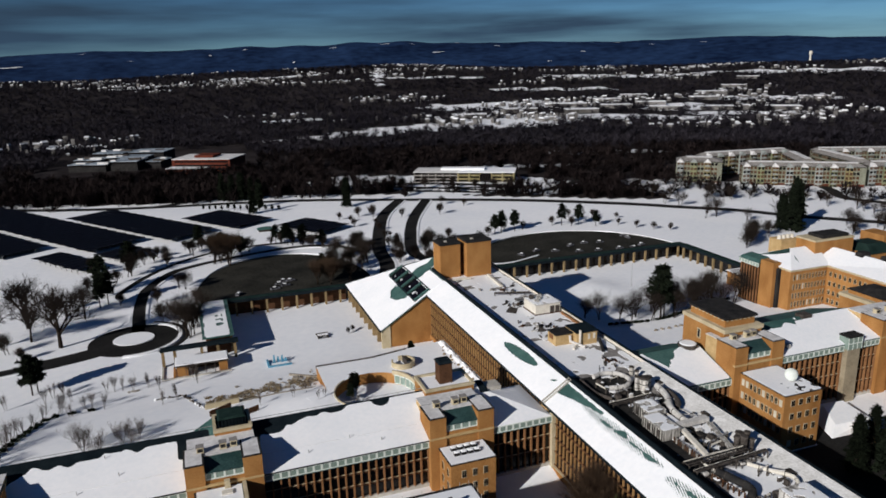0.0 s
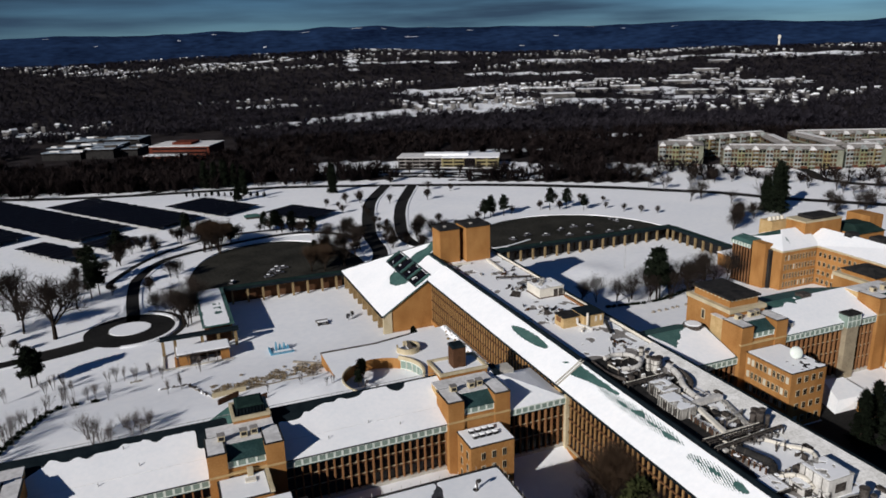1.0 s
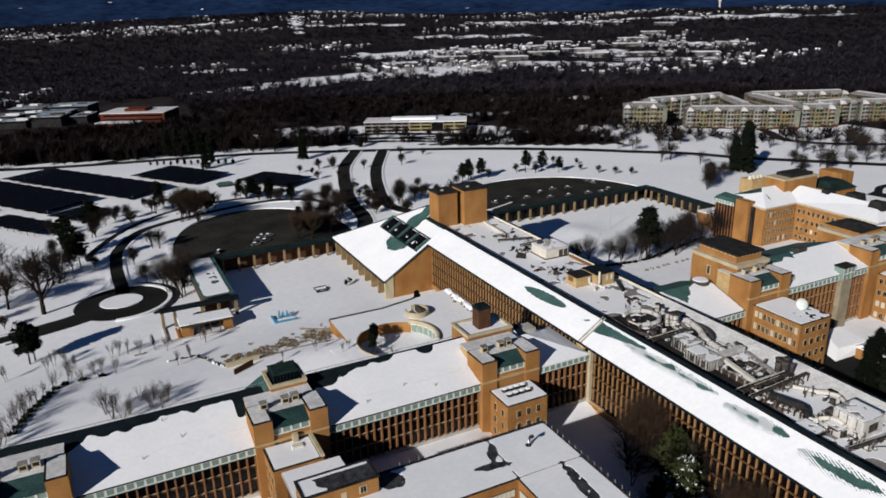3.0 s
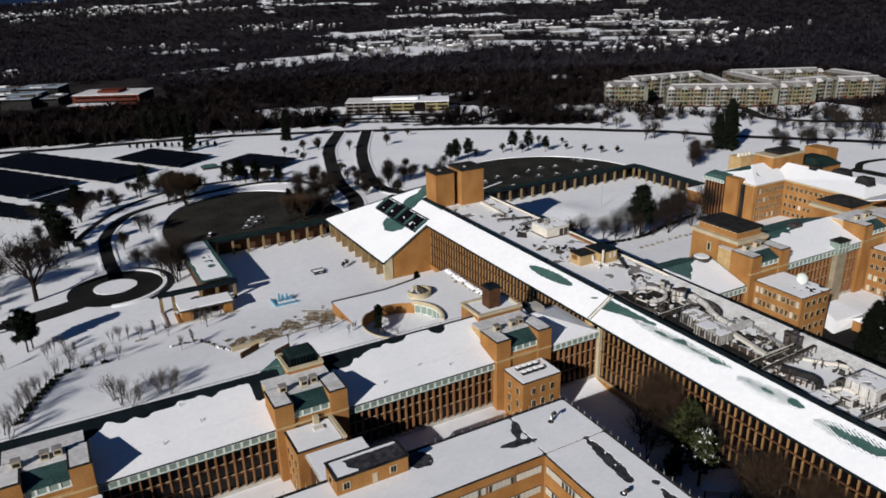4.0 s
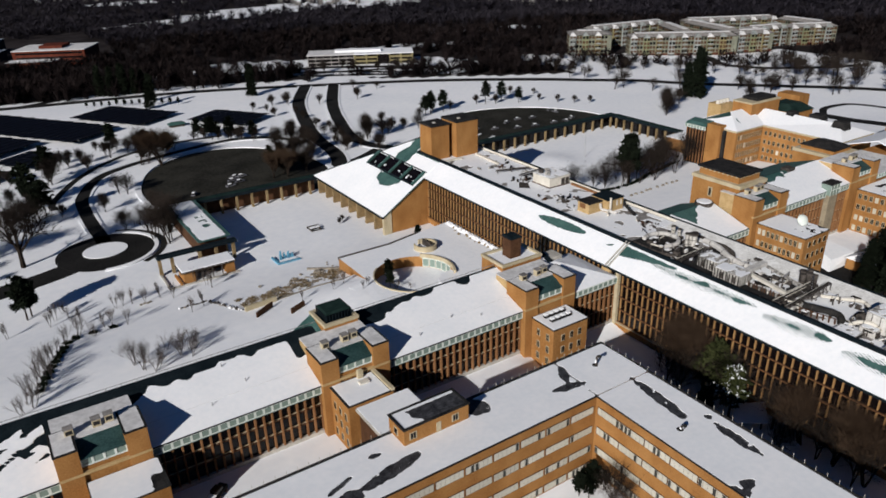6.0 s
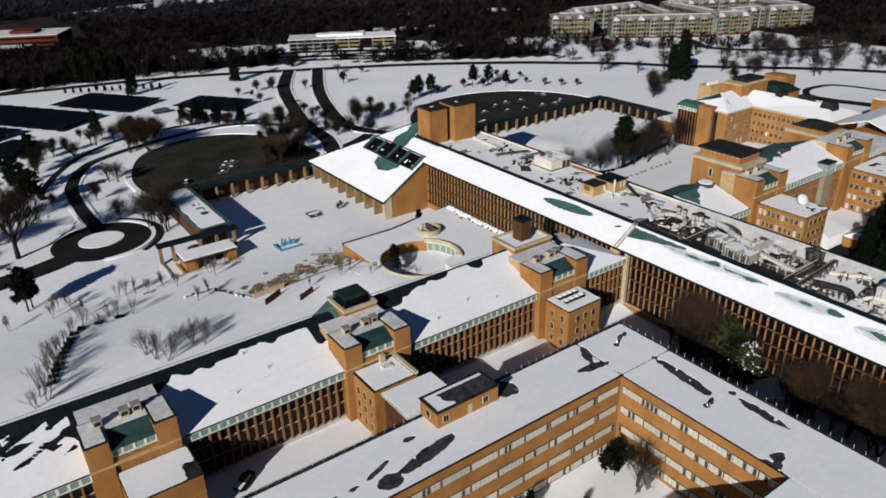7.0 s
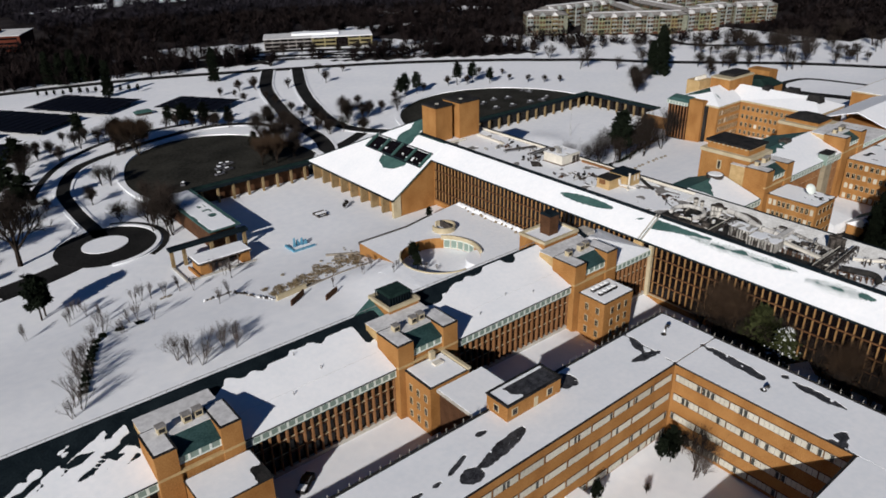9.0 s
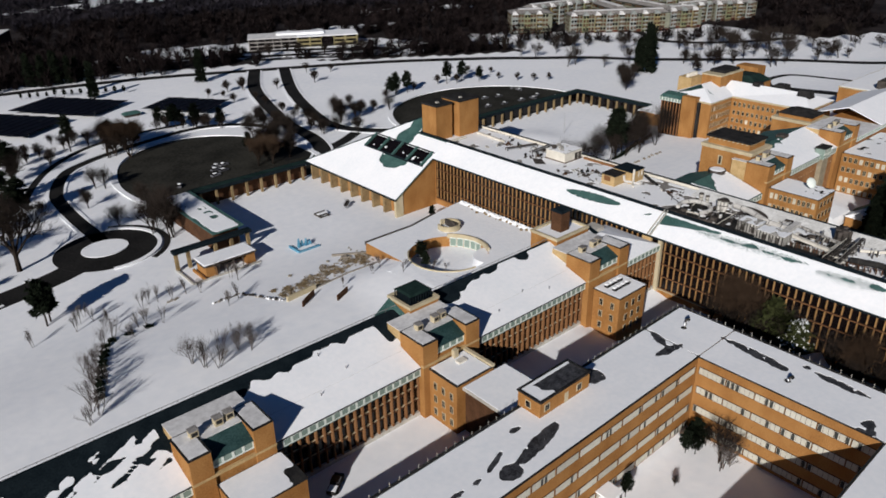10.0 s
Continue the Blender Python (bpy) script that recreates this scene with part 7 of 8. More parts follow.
# ---- trees ----
def bare_tree(label, seed, h, spread, stems=1, fork=0.3, levels=4, dense=4, tag="trees", fine=0.06, bark=BARK, twigs=TWIG, lean=0.42, spray=7):
    """A leafless tree: tapered trunk, limbs, and a crown of fine twigs."""
    r = random.Random(seed)
    t = thing("bare_tree", (0, 0, 0), label, "tree", tag)
    wood, twig = Geo(), Geo()

    def grow(p, d, L, rad, level):
        q = p + d * L
        wood.tube(p, q, rad, rad * 0.62, 5 if level < 2 else 3, caps=False)
        if level >= levels - 1:
            for _ in range(spray):
                e = (d + Vector((r.uniform(-1, 1), r.uniform(-1, 1), r.uniform(-0.25, 0.9))) * 0.75).normalized()
                s = p + (q - p) * r.uniform(0.2, 1.0)
                m = s + e * L * r.uniform(0.7, 1.3)
                side = e.orthogonal().normalized() * max(fine, rad * 0.9)
                twig.add([tuple(s - side), tuple(s + side), tuple(m)], [(0, 1, 2)])
                o = m + Vector((r.uniform(-1, 1), r.uniform(-1, 1), r.uniform(-0.3, 0.8))).normalized() * L * 0.5
                twig.add([tuple(s.lerp(m, 0.5)), tuple(s.lerp(m, 0.5) + side), tuple(o)], [(0, 1, 2)])
            return
        if level:
            for _ in range(spray // 2):
                e = (d + Vector((r.uniform(-1, 1), r.uniform(-1, 1), r.uniform(-0.2, 0.8)))).normalized()
                a = p + (q - p) * r.uniform(0.3, 1.0)
                side = e.orthogonal().normalized() * max(fine, rad * 0.5)
                twig.add([tuple(a - side), tuple(a + side), tuple(a + e * L * r.uniform(0.5, 0.9))], [(0, 1, 2)])
        k = dense + (1 if level == 0 else 0)
        for i in range(k):
            a = 2 * math.pi * (i + r.uniform(-0.3, 0.3)) / k
            tilt = r.uniform(0.45, 0.95) * spread * (1.0 if level else 0.9)
            u = d.orthogonal().normalized()
            v = d.cross(u)
            e = (d * math.cos(tilt) + (u * math.cos(a) + v * math.sin(a)) * math.sin(tilt)).normalized()
            e = (e + Vector((0, 0, 0.18))).normalized()
            s = p + (q - p) * (r.uniform(0.35, 1.0) if level else r.uniform(0.5, 1.0))
            grow(s, e, L * r.uniform(0.55, 0.8) * (1.15 if level == 0 else 1), rad * 0.5, level + 1)
        if level < 2:
            grow(q, (d + Vector((r.uniform(-0.2, 0.2), r.uniform(-0.2, 0.2), 0.2))).normalized(), L * 0.7, rad * 0.6, level + 1)

    for _ in range(stems):
        tip = 0.06 if stems == 1 else lean
        d = Vector((r.uniform(-tip, tip), r.uniform(-tip, tip), 1)).normalized()
        o = Vector((r.uniform(-0.5, 0.5), r.uniform(-0.5, 0.5), -0.3)) if stems > 1 else Vector((0, 0, -0.4))
        grow(o, d, h * fork, h * (0.022 if stems == 1 else 0.012), 0)
    part("trunk", wood, bark, t)
    part("crown", twig, twigs, t, "fine leafless twigs")
    return t


def pine(label, seed, h, wide, cone=False, tag="evergreens", snowy=False, needles=NEEDLE):
    r = random.Random(seed)
    t = thing("evergreen_tree", (0, 0, 0), label, "tree", tag)
    part("trunk", Geo().tube((0, 0, -0.4), (0.02 * h, 0, h * 0.95), h * 0.02, h * 0.006, 6), BARK, t)
    g, white = Geo(), Geo()
    n = 240 if cone else 230 if snowy else 120
    for k in range(n):
        f = (k + 0.5) / n
        z = h * (0.06 + 0.94 * f) if cone else h * (0.34 + 0.64 * f)
        reach = wide * (0.85 * (1 - f) ** 0.5 + 0.06) * r.uniform(0.75, 1.1) if cone else wide * (0.35 + 0.65 * math.sin(math.pi * min(1, 0.25 + 0.75 * f))) * r.uniform(0.4, 1.0)
        a = r.uniform(0, 2 * math.pi)
        rad = reach * r.uniform(0.35, 1.0)
        c = Vector((rad * math.cos(a), rad * math.sin(a), z + r.uniform(-0.04, 0.04) * h - (0.12 * rad if cone else -0.08 * rad)))
        size = wide * (0.34 if cone else 0.19 if snowy else 0.30) * r.uniform(0.7, 1.25)
        for _ in range(13):
            d = Vector((r.gauss(0, 1), r.gauss(0, 1), r.gauss(0.1, 0.45))).normalized()
            s = d.orthogonal().normalized() * size * 0.30
            p = c + d * size * 0.1
            e = c + d * size * r.uniform(0.7, 1.2)
            (white if snowy and d.z > 0.58 else g).add([tuple(p - s), tuple(p + s), tuple(e)], [(0, 1, 2)])
    if snowy:
        part("snow", white, SNOW, t, "snow lying on the boughs")
    part("crown", g, needles, t, "dark green needles")
    return t


BIG = [bare_tree("large spreading leafless tree standing in snow", s, h, 1.0, levels=5, dense=4, fine=0.028, spray=4, fork=0.25) for s, h in ((1, 20), (2, 18))]
MID = [bare_tree("rounded leafless tree standing in snow", s, 9, 0.85, stems=2, fork=0.24, levels=4, dense=4, spray=6, fine=0.02, lean=0.22) for s in (3, 4, 5)]
SAP = [bare_tree("slim leafless sapling on the snowy lawn", s, 7, 0.34, stems=2, fork=0.36, levels=3, dense=3, tag="saplings", fine=0.012, bark=PALE_TWIG, twigs=PALE_TWIG, lean=0.2, spray=4) for s in (6, 7)]
AIRY = [bare_tree("slender leafless tree beside a hedge", s, 6.5, 0.55, stems=3, fork=0.3, levels=4, dense=2, tag="hedge trees", fine=0.009, bark=PALE_TWIG, twigs=PALE_TWIG, lean=0.3, spray=3) for s in (14, 15)]
CLUMP = [bare_tree("many-stemmed leafless shrub on the lawn", s, 7, 0.62, stems=4, fork=0.34, levels=4, dense=2, tag="shrubs", fine=0.009, bark=PALE_TWIG, twigs=PALE_TWIG, lean=0.5, spray=4) for s in (8, 9)]
COURT = [bare_tree("tall tangled leafless tree in a shaded court", s, 11, 0.9, stems=2, fork=0.3, levels=4, dense=4, tag="court trees", fine=0.016, bark=BARK, twigs=TWIG, lean=0.35, spray=4) for s in (16, 17)]
PINE = [pine("dark evergreen pine with an open crown", s, 13, 4.2) for s in (10, 11)]
OLIVE_PINE = [pine("broad olive-green pine in a shaded court", 19, 12, 4.6, needles=OLIVE)]
SNOWPINE = [pine("snow-laden evergreen in a shaded court", 18, 12, 4.0, snowy=True, needles=OLIVE)]
FIR = [pine("tall dense dark fir", s, 24, 5.5, True) for s in (12, 13)]
USED = set()
trng = random.Random(21)


def plant(kind, x, y, scale=1.0, z=None):
    i = trng.randrange(len(kind))
    src = kind[i]
    m = pose(x, y, ground(x, y) if z is None else z, 0, 0, trng.uniform(0, 360))
    s = scale * trng.uniform(0.9, 1.12) * (1.8 if src in MID else 1.45 if src.name.startswith("bare") else 1.15)
    if src.name not in USED:
        USED.add(src.name)
        src.matrix_basis = m @ Matrix.Diagonal((s, s, s, 1))
        return src
    keep = src.scale.copy()
    src.scale = (s, s, s)
    ob = copy_thing(src, m)
    src.scale = keep
    return ob


for x, y, s in ((-54, 291.5, 1.45), (-70, 320, 1.3), (-66, 303, 0.9), (-79, 300, 1.2), (-49, 324, 0.8)):
    plant(BIG, x, y, s)
for x, y, s in ((-20, 331, 0.8), (-17.5, 306, 0.85), (-10.5, 352, 1.05), (-3, 411, 0.95), (-34.6, 383, 1.35), (-17, 394, 1.0), (-22, 416, 0.7), (-36, 336, 0.6), (-6, 284, 1.3), (-3, 294, 1.2), (-9, 293, 1), (-45, 352, 0.8), (-51, 364, 0.75), (-66, 284, 0.6), (-72, 292, 0.9), (150, 362, 1), (107, 424, 0.6), (106, 402, 0.65), (103, 386, 0.7), (104, 368, 0.8), (100, 352, 0.7), (110, 440, 0.5), (96, 440, 0.6), (90, 462, 0.6), (170, 480, 0.7), (182, 470, 0.5), (108, 352, 0.9), (112, 340, 0.9), (145, 241, 0.9), (296, 311, 1.3), (303, 318, 1.2), (310, 314, 1), (363, 305, 1.2), (381, 300, 1.2), (372, 318, 1.1), (395, 292, 1.1), (352, 296, 0.9), (117, 362, 1.1), (127, 361, 1), (121, 365, 1.1), (143, 369, 0.7), (132, 366, 0.8), (137, 372, 0.7), (71, 369, 1.2), (73, 352, 1.3), (83, 367, 1.2), (84, 356, 1.2), (62, 340, 1.1), (69, 331, 1.2), (76, 360, 1.2), (66, 347, 1.1), (79, 376, 1), (78, 344, 1.1), (98, 362, 0.6), (99, 351, 0.8), (102, 357, 0.6), (157, 451, 0.8), (105, 466, 0.8), (114, 463, 0.8), (97, 455, 0.5), (7, 395, 1.6), (16, 386, 1.5), (11, 391, 1.3), (6, 414, 0.9), (27, 406, 1), (22, 411, 0.9), (-4, 416, 0.8), (2, 423, 0.8), (40, 417, 0.7), (57, 406, 0.8), (68, 402, 0.5), (-26, 415, 0.8), (-17, 409, 0.8), (-23, 407, 0.7), (-8, 350, 1), (-45, 352, 0.8), (-33, 384, 0.8), (-40, 372, 0.7), (255, 364, 0.55), (261, 356, 0.5), (269, 350, 0.5), (285, 304, 1.2), (290, 309, 1.1), (281, 300, 1), (201, 540, 1), (214, 526, 1), (226, 520, 0.9), (240, 512, 1), (196, 552, 0.9), (180, 548, 1), (165, 560, 1), (150, 570, 0.9), (255, 500, 0.9), (135, 575, 1),
                (-28, 404, 0.8), (-7, 429, 0.6), (3, 430, 0.6), (66, 414, 0.5), (90, 380, 0.8), (59, 334, 0.9), (110, 407, 0.4), (111, 394, 0.5), (116, 468, 0.6), (131, 452, 0.7), (85, 388, 1.0), (89, 396, 0.8), (103, 372, 0.95), (124, 380, 1.0), (129, 384, 0.8), (140, 388, 0.7), (-49, 394, 0.7), (-54, 398, 0.8), (-61, 338, 0.9)):
    plant(MID, x, y, s)
for x, y, s in ((165, 385, 0.6), (179, 392, 0.65), (190, 391, 0.6), (212, 392, 0.6), (222, 386, 0.7), (241, 384, 0.55), (249, 376, 0.5), (246, 402, 0.6), (258, 392, 0.45), (232, 408, 0.6), (52, 262, 0.32), (54, 263.5, 0.28)):
    plant(MID, x, y, s)
for x, y in ((-48, 247), (-47, 243), (-52, 240), (-46, 234), (-34, 241), (-31.5, 241.5), (-29, 241), (-25.5, 239), (-21, 240), (-17.5, 237), (-8.5, 244), (-5.6, 237), (-6.5, 240), (-50, 244), (-44, 238),
             (-37, 229), (-33, 226), (-12, 224), (-16, 221), (-63, 240)):
    plant(SAP, x, y, 0.6)
for x, y in ((12, 205), (22, 204), (26, 206), (30.4, 198.5), (28.4, 197.5), (28.2, 210)):
    plant(SAP, x, y, 0.4)
for x, y in ((-62.5, 191), (-61.5, 195), (-60, 198.5), (-58.5, 202), (-57.5, 205.5), (-56, 209), (-55, 212.5), (-53.5, 216), (-52, 219.5), (-50, 224), (-60.5, 193), (-55.5, 204), (-57, 214), (-46, 229), (-42, 224), (-39, 229.5)):
    plant(AIRY, x, y, trng.uniform(0.7, 0.95))
for x, y in ((-35.5, 194), (-33, 191.5), (-34, 197), (-31.5, 194.5), (-36.5, 198), (-26, 196), (-23.5, 193.5), (-25, 199.5), (-21.5, 196.5), (-28, 200.5), (-22, 200)):
    plant(CLUMP, x, y, trng.uniform(0.6, 0.85))
for x, y, s in ((22, 396, 0.8), (-44.9, 357, 1.2), (-34, 389, 1.0), (0.4, 427, 0.9), (-57, 249.2, 0.95), (-55.6, 251, 0.75), (-41, 340, 1.05), (-44, 336, 0.9), (170, 387, 0.8), (175, 389, 0.9), (184, 389, 0.9), (217, 390, 0.85), (228, 388, 0.9), (235, 379, 0.7), (48, 416, 0.8), (52, 412, 0.7), (172, 227, 1.35), (175, 229, 1.1), (12, 400, 0.9), (58, 350, 0.7)):
    plant(PINE, x, y, s)
for x, y, s in ((331, 319, 1.05), (336, 322, 1.0), (327, 323, 0.8), (46, 534, 0.6), (39, 509, 0.6), (104.6, 503, 0.7), (23, 586, 0.7), (30, 580, 0.75), (37, 576, 0.8), (44, 573, 0.7), (50, 577, 0.6)):
    plant(FIR, x, y, s)
for k in range(11):
    f = k / 10
    plant(MID if k % 3 else PINE, 42.5 + 26 * f + trng.uniform(-1, 1), 419 - 21 * f + trng.uniform(-2, 2), trng.uniform(0.6, 0.85))
for k in range(13):
    f = k / 12
    plant(PINE, 7 + 50 * f, 543 - 33 * f + trng.uniform(-1, 1), trng.uniform(0.22, 0.32))
# trees in the courts
TALL = [bare_tree("tall dense leafless tree close to a brick front", s, 15, 0.62, stems=3, fork=0.3, levels=4, dense=5, tag="court trees", fine=0.018, bark=BARK, twigs=BROWN_TWIG, lean=0.3, spray=6) for s in (31, 32)]
for x, y, s in ((7.2, 389.6, 1.1), (14.8, 382.6, 1.05), (11, 393, 0.9), (52, 330, 0.75), (58, 328, 0.8), (61, 345, 0.75), (75.4, 121.5, 0.98), (75.4, 118.5, 0.92), (74.8, 86.5, 0.85), (74.2, 79, 0.9), (73.5, 72, 0.9)):
    plant(TALL, x, y, s)
plant(OLIVE_PINE, 74.2, 108.5, 1.0)
plant(OLIVE_PINE, 72.8, 105, 0.85)
for x, y, s in ((76, 112, 1.0), (76, 103, 1.1), (75.5, 88, 1.0), (75.5, 79, 1.0), (73, 124, 0.8), (70, 118, 0.9), (66.5, 113, 0.8), (71.5, 110, 1.0), (74, 104, 0.95), (63, 104, 0.6), (74.5, 93, 0.95), (67, 88, 0.85), (73, 82, 1.0), (71, 74, 0.9), ):
    plant(COURT, x, y, s)
for x, y, s in ((156, 232, 0.7), (160, 228, 0.75), (164, 233, 0.7), (168, 227, 0.85), (177, 226, 0.85), (181, 230, 0.9), (185, 224, 0.8), (189, 229, 0.95), (193, 233, 0.9), (198, 229, 0.9), (203, 234, 0.9), (207, 238, 0.85), (196, 238, 0.8), (150, 236, 0.8), (212, 232, 0.9), (200, 225, 0.8), (174, 236, 0.8), (187, 237, 0.85)):
    plant(COURT, x, y, s * 1.3)
for x, y, s in ((-7.5, 281, 1.35), (-10, 289, 1.3), (-3, 298, 1.15), (-4, 322, 0.8)):
    plant(COURT, x, y, s)
plant(SNOWPINE, 69.4, 100.5, 1.0)
plant(PINE, 65.5, 104, 0.6)
for x, y, k in ((28.4, 101.4, 0.42), (26.4, 101.6, 0.38), (24.6, 101.2, 0.34), (27.0, 99.8, 0.34), (25.6, 99.6, 0.3)):
    plant(PINE, x, y, k)
plant(PINE, 29.5, 99.5, 0.3)
plant(COURT, 26.8, 95.2, 0.8)
plant(CLUMP, 25.4, 94.0, 0.75)
plant(CLUMP, 27.6, 93.6, 0.7)
plant(MID, 14.8, 97.5, 0.26)
plant(PINE, 5.7, 102.2, 0.36)
plant(PINE, 40.2, 203, 0.46, 2.6)
plant(PINE, 42.0, 206.4, 0.36, 2.6)
plant(PINE, 38.6, 199.4, 0.36, 2.6)
plant(CLUMP, 39.6, 197.2, 0.36, 2.6)
plant(CLUMP, 43.5, 195.4, 0.22, 2.6)
plant(PINE, 67.5, 230, 0.36)
plant(PINE, 68.6, 231.4, 0.26)
for x, y, s in ((154, 116, 0.9), (163, 117, 0.9), (169, 104, 1.1), (158, 112, 1.2), (150, 108, 1.1), (166, 108, 1.2), (172, 114, 1.1), (144, 112, 0.9), (160, 102, 1.2), (178, 120, 1.0), (150, 100, 1.2), (170, 98, 1.2)):
    plant(FIR, x, y, s * 0.6)
GROVE = [bare_tree("rounded leafless tree in a distant grove", s, 11, 0.9, stems=2, fork=0.3, levels=3, dense=4, tag="grove trees", fine=0.05, lean=0.35, spray=5) for s in (41, 42)]
for k in range(58):
    x = trng.uniform(380, 560)
    plant(GROVE, x, 330 - 0.45 * (x - 400) + trng.uniform(-60, 50), trng.uniform(0.5, 1.5))


for k in range(34):
    x = trng.uniform(300, 470)
    y = 392 - 0.75 * (x - 300) + trng.uniform(-30, 75)
    if abs(y - (412 - 0.74 * (x - 283))) > 12:
        plant(GROVE, x, y, trng.uniform(0.7, 1.3))


# ---- far woods ----
wrng = random.Random(31)
woods = Geo()


near_woods = Geo()


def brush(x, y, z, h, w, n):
    # Beyond 860 m the trees take the tone with painted haze.
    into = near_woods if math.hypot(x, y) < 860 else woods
    for _ in range(n):
        a = wrng.uniform(0, 2 * math.pi)
        f = wrng.uniform(0.0, 0.75)
        c = Vector((x + w * 0.35 * math.cos(a) * wrng.random(), y + w * 0.35 * math.sin(a) * wrng.random(), z + h * f))
        e = c + Vector((math.cos(a) * w * 0.55, math.sin(a) * w * 0.55, h * wrng.uniform(0.25, 0.55)))
        s = Vector((-math.sin(a), math.cos(a), 0)) * w * 0.06
        into.add([tuple(c - s), tuple(c + s), tuple(e)], [(0, 1, 2)])


for k in range(330):
    x = wrng.uniform(-160, 440)
    y = 582 - 0.62 * max(x - 60, 0) - 0.45 * min(x, 0) + wrng.uniform(0, 55)
    if x > 270 or 90 < x < 300 and y > 480 - 0.55 * (x - 170):
        continue
    brush(x, y, ground(x, y) - 0.3, wrng.uniform(8, 15), wrng.uniform(5, 8), 60)
for k in range(150):
    x = wrng.uniform(-160, 165)
    y = 577 - 0.43 * x + 9 + 55 * wrng.random()
    if abs((y - 586) - 0.9 * (x + 30)) < 12 or x > 60 and y > 590:
        continue
    brush(x, y, ground(x, y) - 0.3, wrng.uniform(7, 14), wrng.uniform(5, 8), 60)
count = 0
while count < 16500:
    az = radians(wrng.uniform(-19, 66))
    d = 520 + 2500 * wrng.random() ** 1.3
    x, y = d * math.sin(az), d * math.cos(az)
    inside = wooded(x, y)
    if not inside and (wrng.random() > (0.3 if d < 720 else 0.07) or y < 600 - 0.62 * max(x - 60, 0)):
        continue
    if 395 < x < 640 and 370 < y < 560 and abs((x - 408) * 0.545 + (y - 442) * 0.839 - 40) < 56:
        continue
    if -140 < x < 72 and 764 < y < 985 or 112 < x < 285 and 524 < y < 625:
        continue
    k = 1 + (d - 520) / 2300
    brush(x, y, ground(x, y) - 0.5, wrng.uniform(8, 13) * (0.75 + 0.1 * k), wrng.uniform(6, 9) * k, 48 if d < 1100 else 30)
    count += 1
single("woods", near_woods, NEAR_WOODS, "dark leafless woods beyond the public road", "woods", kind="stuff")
single("woods", woods, HAZED_WOODS, "dense leafless woods covering the far land in a paler, hazed tone", "woods", kind="stuff")

# ---- far houses ----
house = thing("house", (0, 0, 0), "small house with a snow-covered roof among trees", "house", "far houses")
part("wall", Geo().box(-6, 6, -4.5, 4.5, -1, 5.5), HOUSEWALL, house)
part("roof", Geo().extrude_x([(-5.2, 5.4), (5.2, 5.4), (0, 8.8)], -6.5, 6.5), HOUSEROOF, house)
shed = thing("warehouse", (0, 0, 0), "long low commercial building with a flat snowy roof", "building", "far commercial buildings")
part("wall", Geo().box(-30, 30, -14, 14, -3, 5), HOUSEWALL, shed)
part("roof", Geo().box(-30.4, 30.4, -14.4, 14.4, 5, 5.6), SNOW, shed)


def settled(az, d, x, y):
    """How thickly houses stand here, by bands of settlement."""
    n = wob(x * 0.5, y, 0.006, 14)
    if d > 2150:
        return 0.05 + 1.4 * n if 2200 < d < 2900 else 0
    if az < 12:
        return n + 0.25 if (1020 < d < 1180 and az < -3) or (1250 < d < 1500 and az > 3) else n - 0.25
    if 980 < d < 1750:
        return n + (0.12 if az > 18 else -0.1)
    return n - 0.12


first = True
made = 0
while made < 200:
    deg = wrng.uniform(-14, 52)
    d = 960 + 840 * wrng.random()
    x, y = d * math.sin(radians(deg)), d * math.cos(radians(deg))
    if settled(deg, d, x, y) < 0.15:
        continue
    s = wrng.uniform(0.4, 0.68)
    m = pose(x, y, ground(x, y) + 2.5 + (2 if wooded(x, y) else -2), 0, 0, wrng.uniform(0, 180))
    if first:
        house.matrix_basis, first = m @ Matrix.Diagonal((s, s, s, 1)), False
    else:
        copy_thing(house, m @ Matrix.Diagonal((s, s, s, 1)))
    made += 1
roofs = Geo()
made = 0
while made < 1250:
    deg = wrng.uniform(-15, 54)
    d = 1000 + 1900 * wrng.random() ** 0.8
    x, y = d * math.sin(radians(deg)), d * math.cos(radians(deg))
    if settled(deg, d, x, y) < 0.12 + 0.25 * wrng.random():
        continue
    w, l, h = wrng.uniform(1.2, 3.2), wrng.uniform(2.0, 5.5), wrng.uniform(6, 11)
    a = wrng.uniform(0, math.pi)
    c, q = math.cos(a), math.sin(a)
    z = ground(x, y)
    at = lambda u, v: (x + u * c - v * q, y + u * q + v * c)
    k = wrng.choice((0, 0, 1, 1, 2))
    box = [at(-l, -w), at(l, -w), at(l, w), at(-l, w)]
    roofs.add([(*p, z - 1) for p in box] + [(*p, z + h - 2) for p in box], [(0, 1, 5, 4), (1, 2, 6, 5), (2, 3, 7, 6), (3, 0, 4, 7)], 2)
    roofs.add([(*p, z + h - 2) for p in box] + [(*at(-l, 0), z + h), (*at(l, 0), z + h)], [(0, 1, 5, 4), (2, 3, 4, 5), (1, 2, 5), (3, 0, 4)], k)
    made += 1
single("far_settlement", roofs, (SNOW, HOUSEROOF, HOUSEWALL), "distant snowy roofs of a town among leafless trees", "houses", kind="stuff")
fields = Geo()
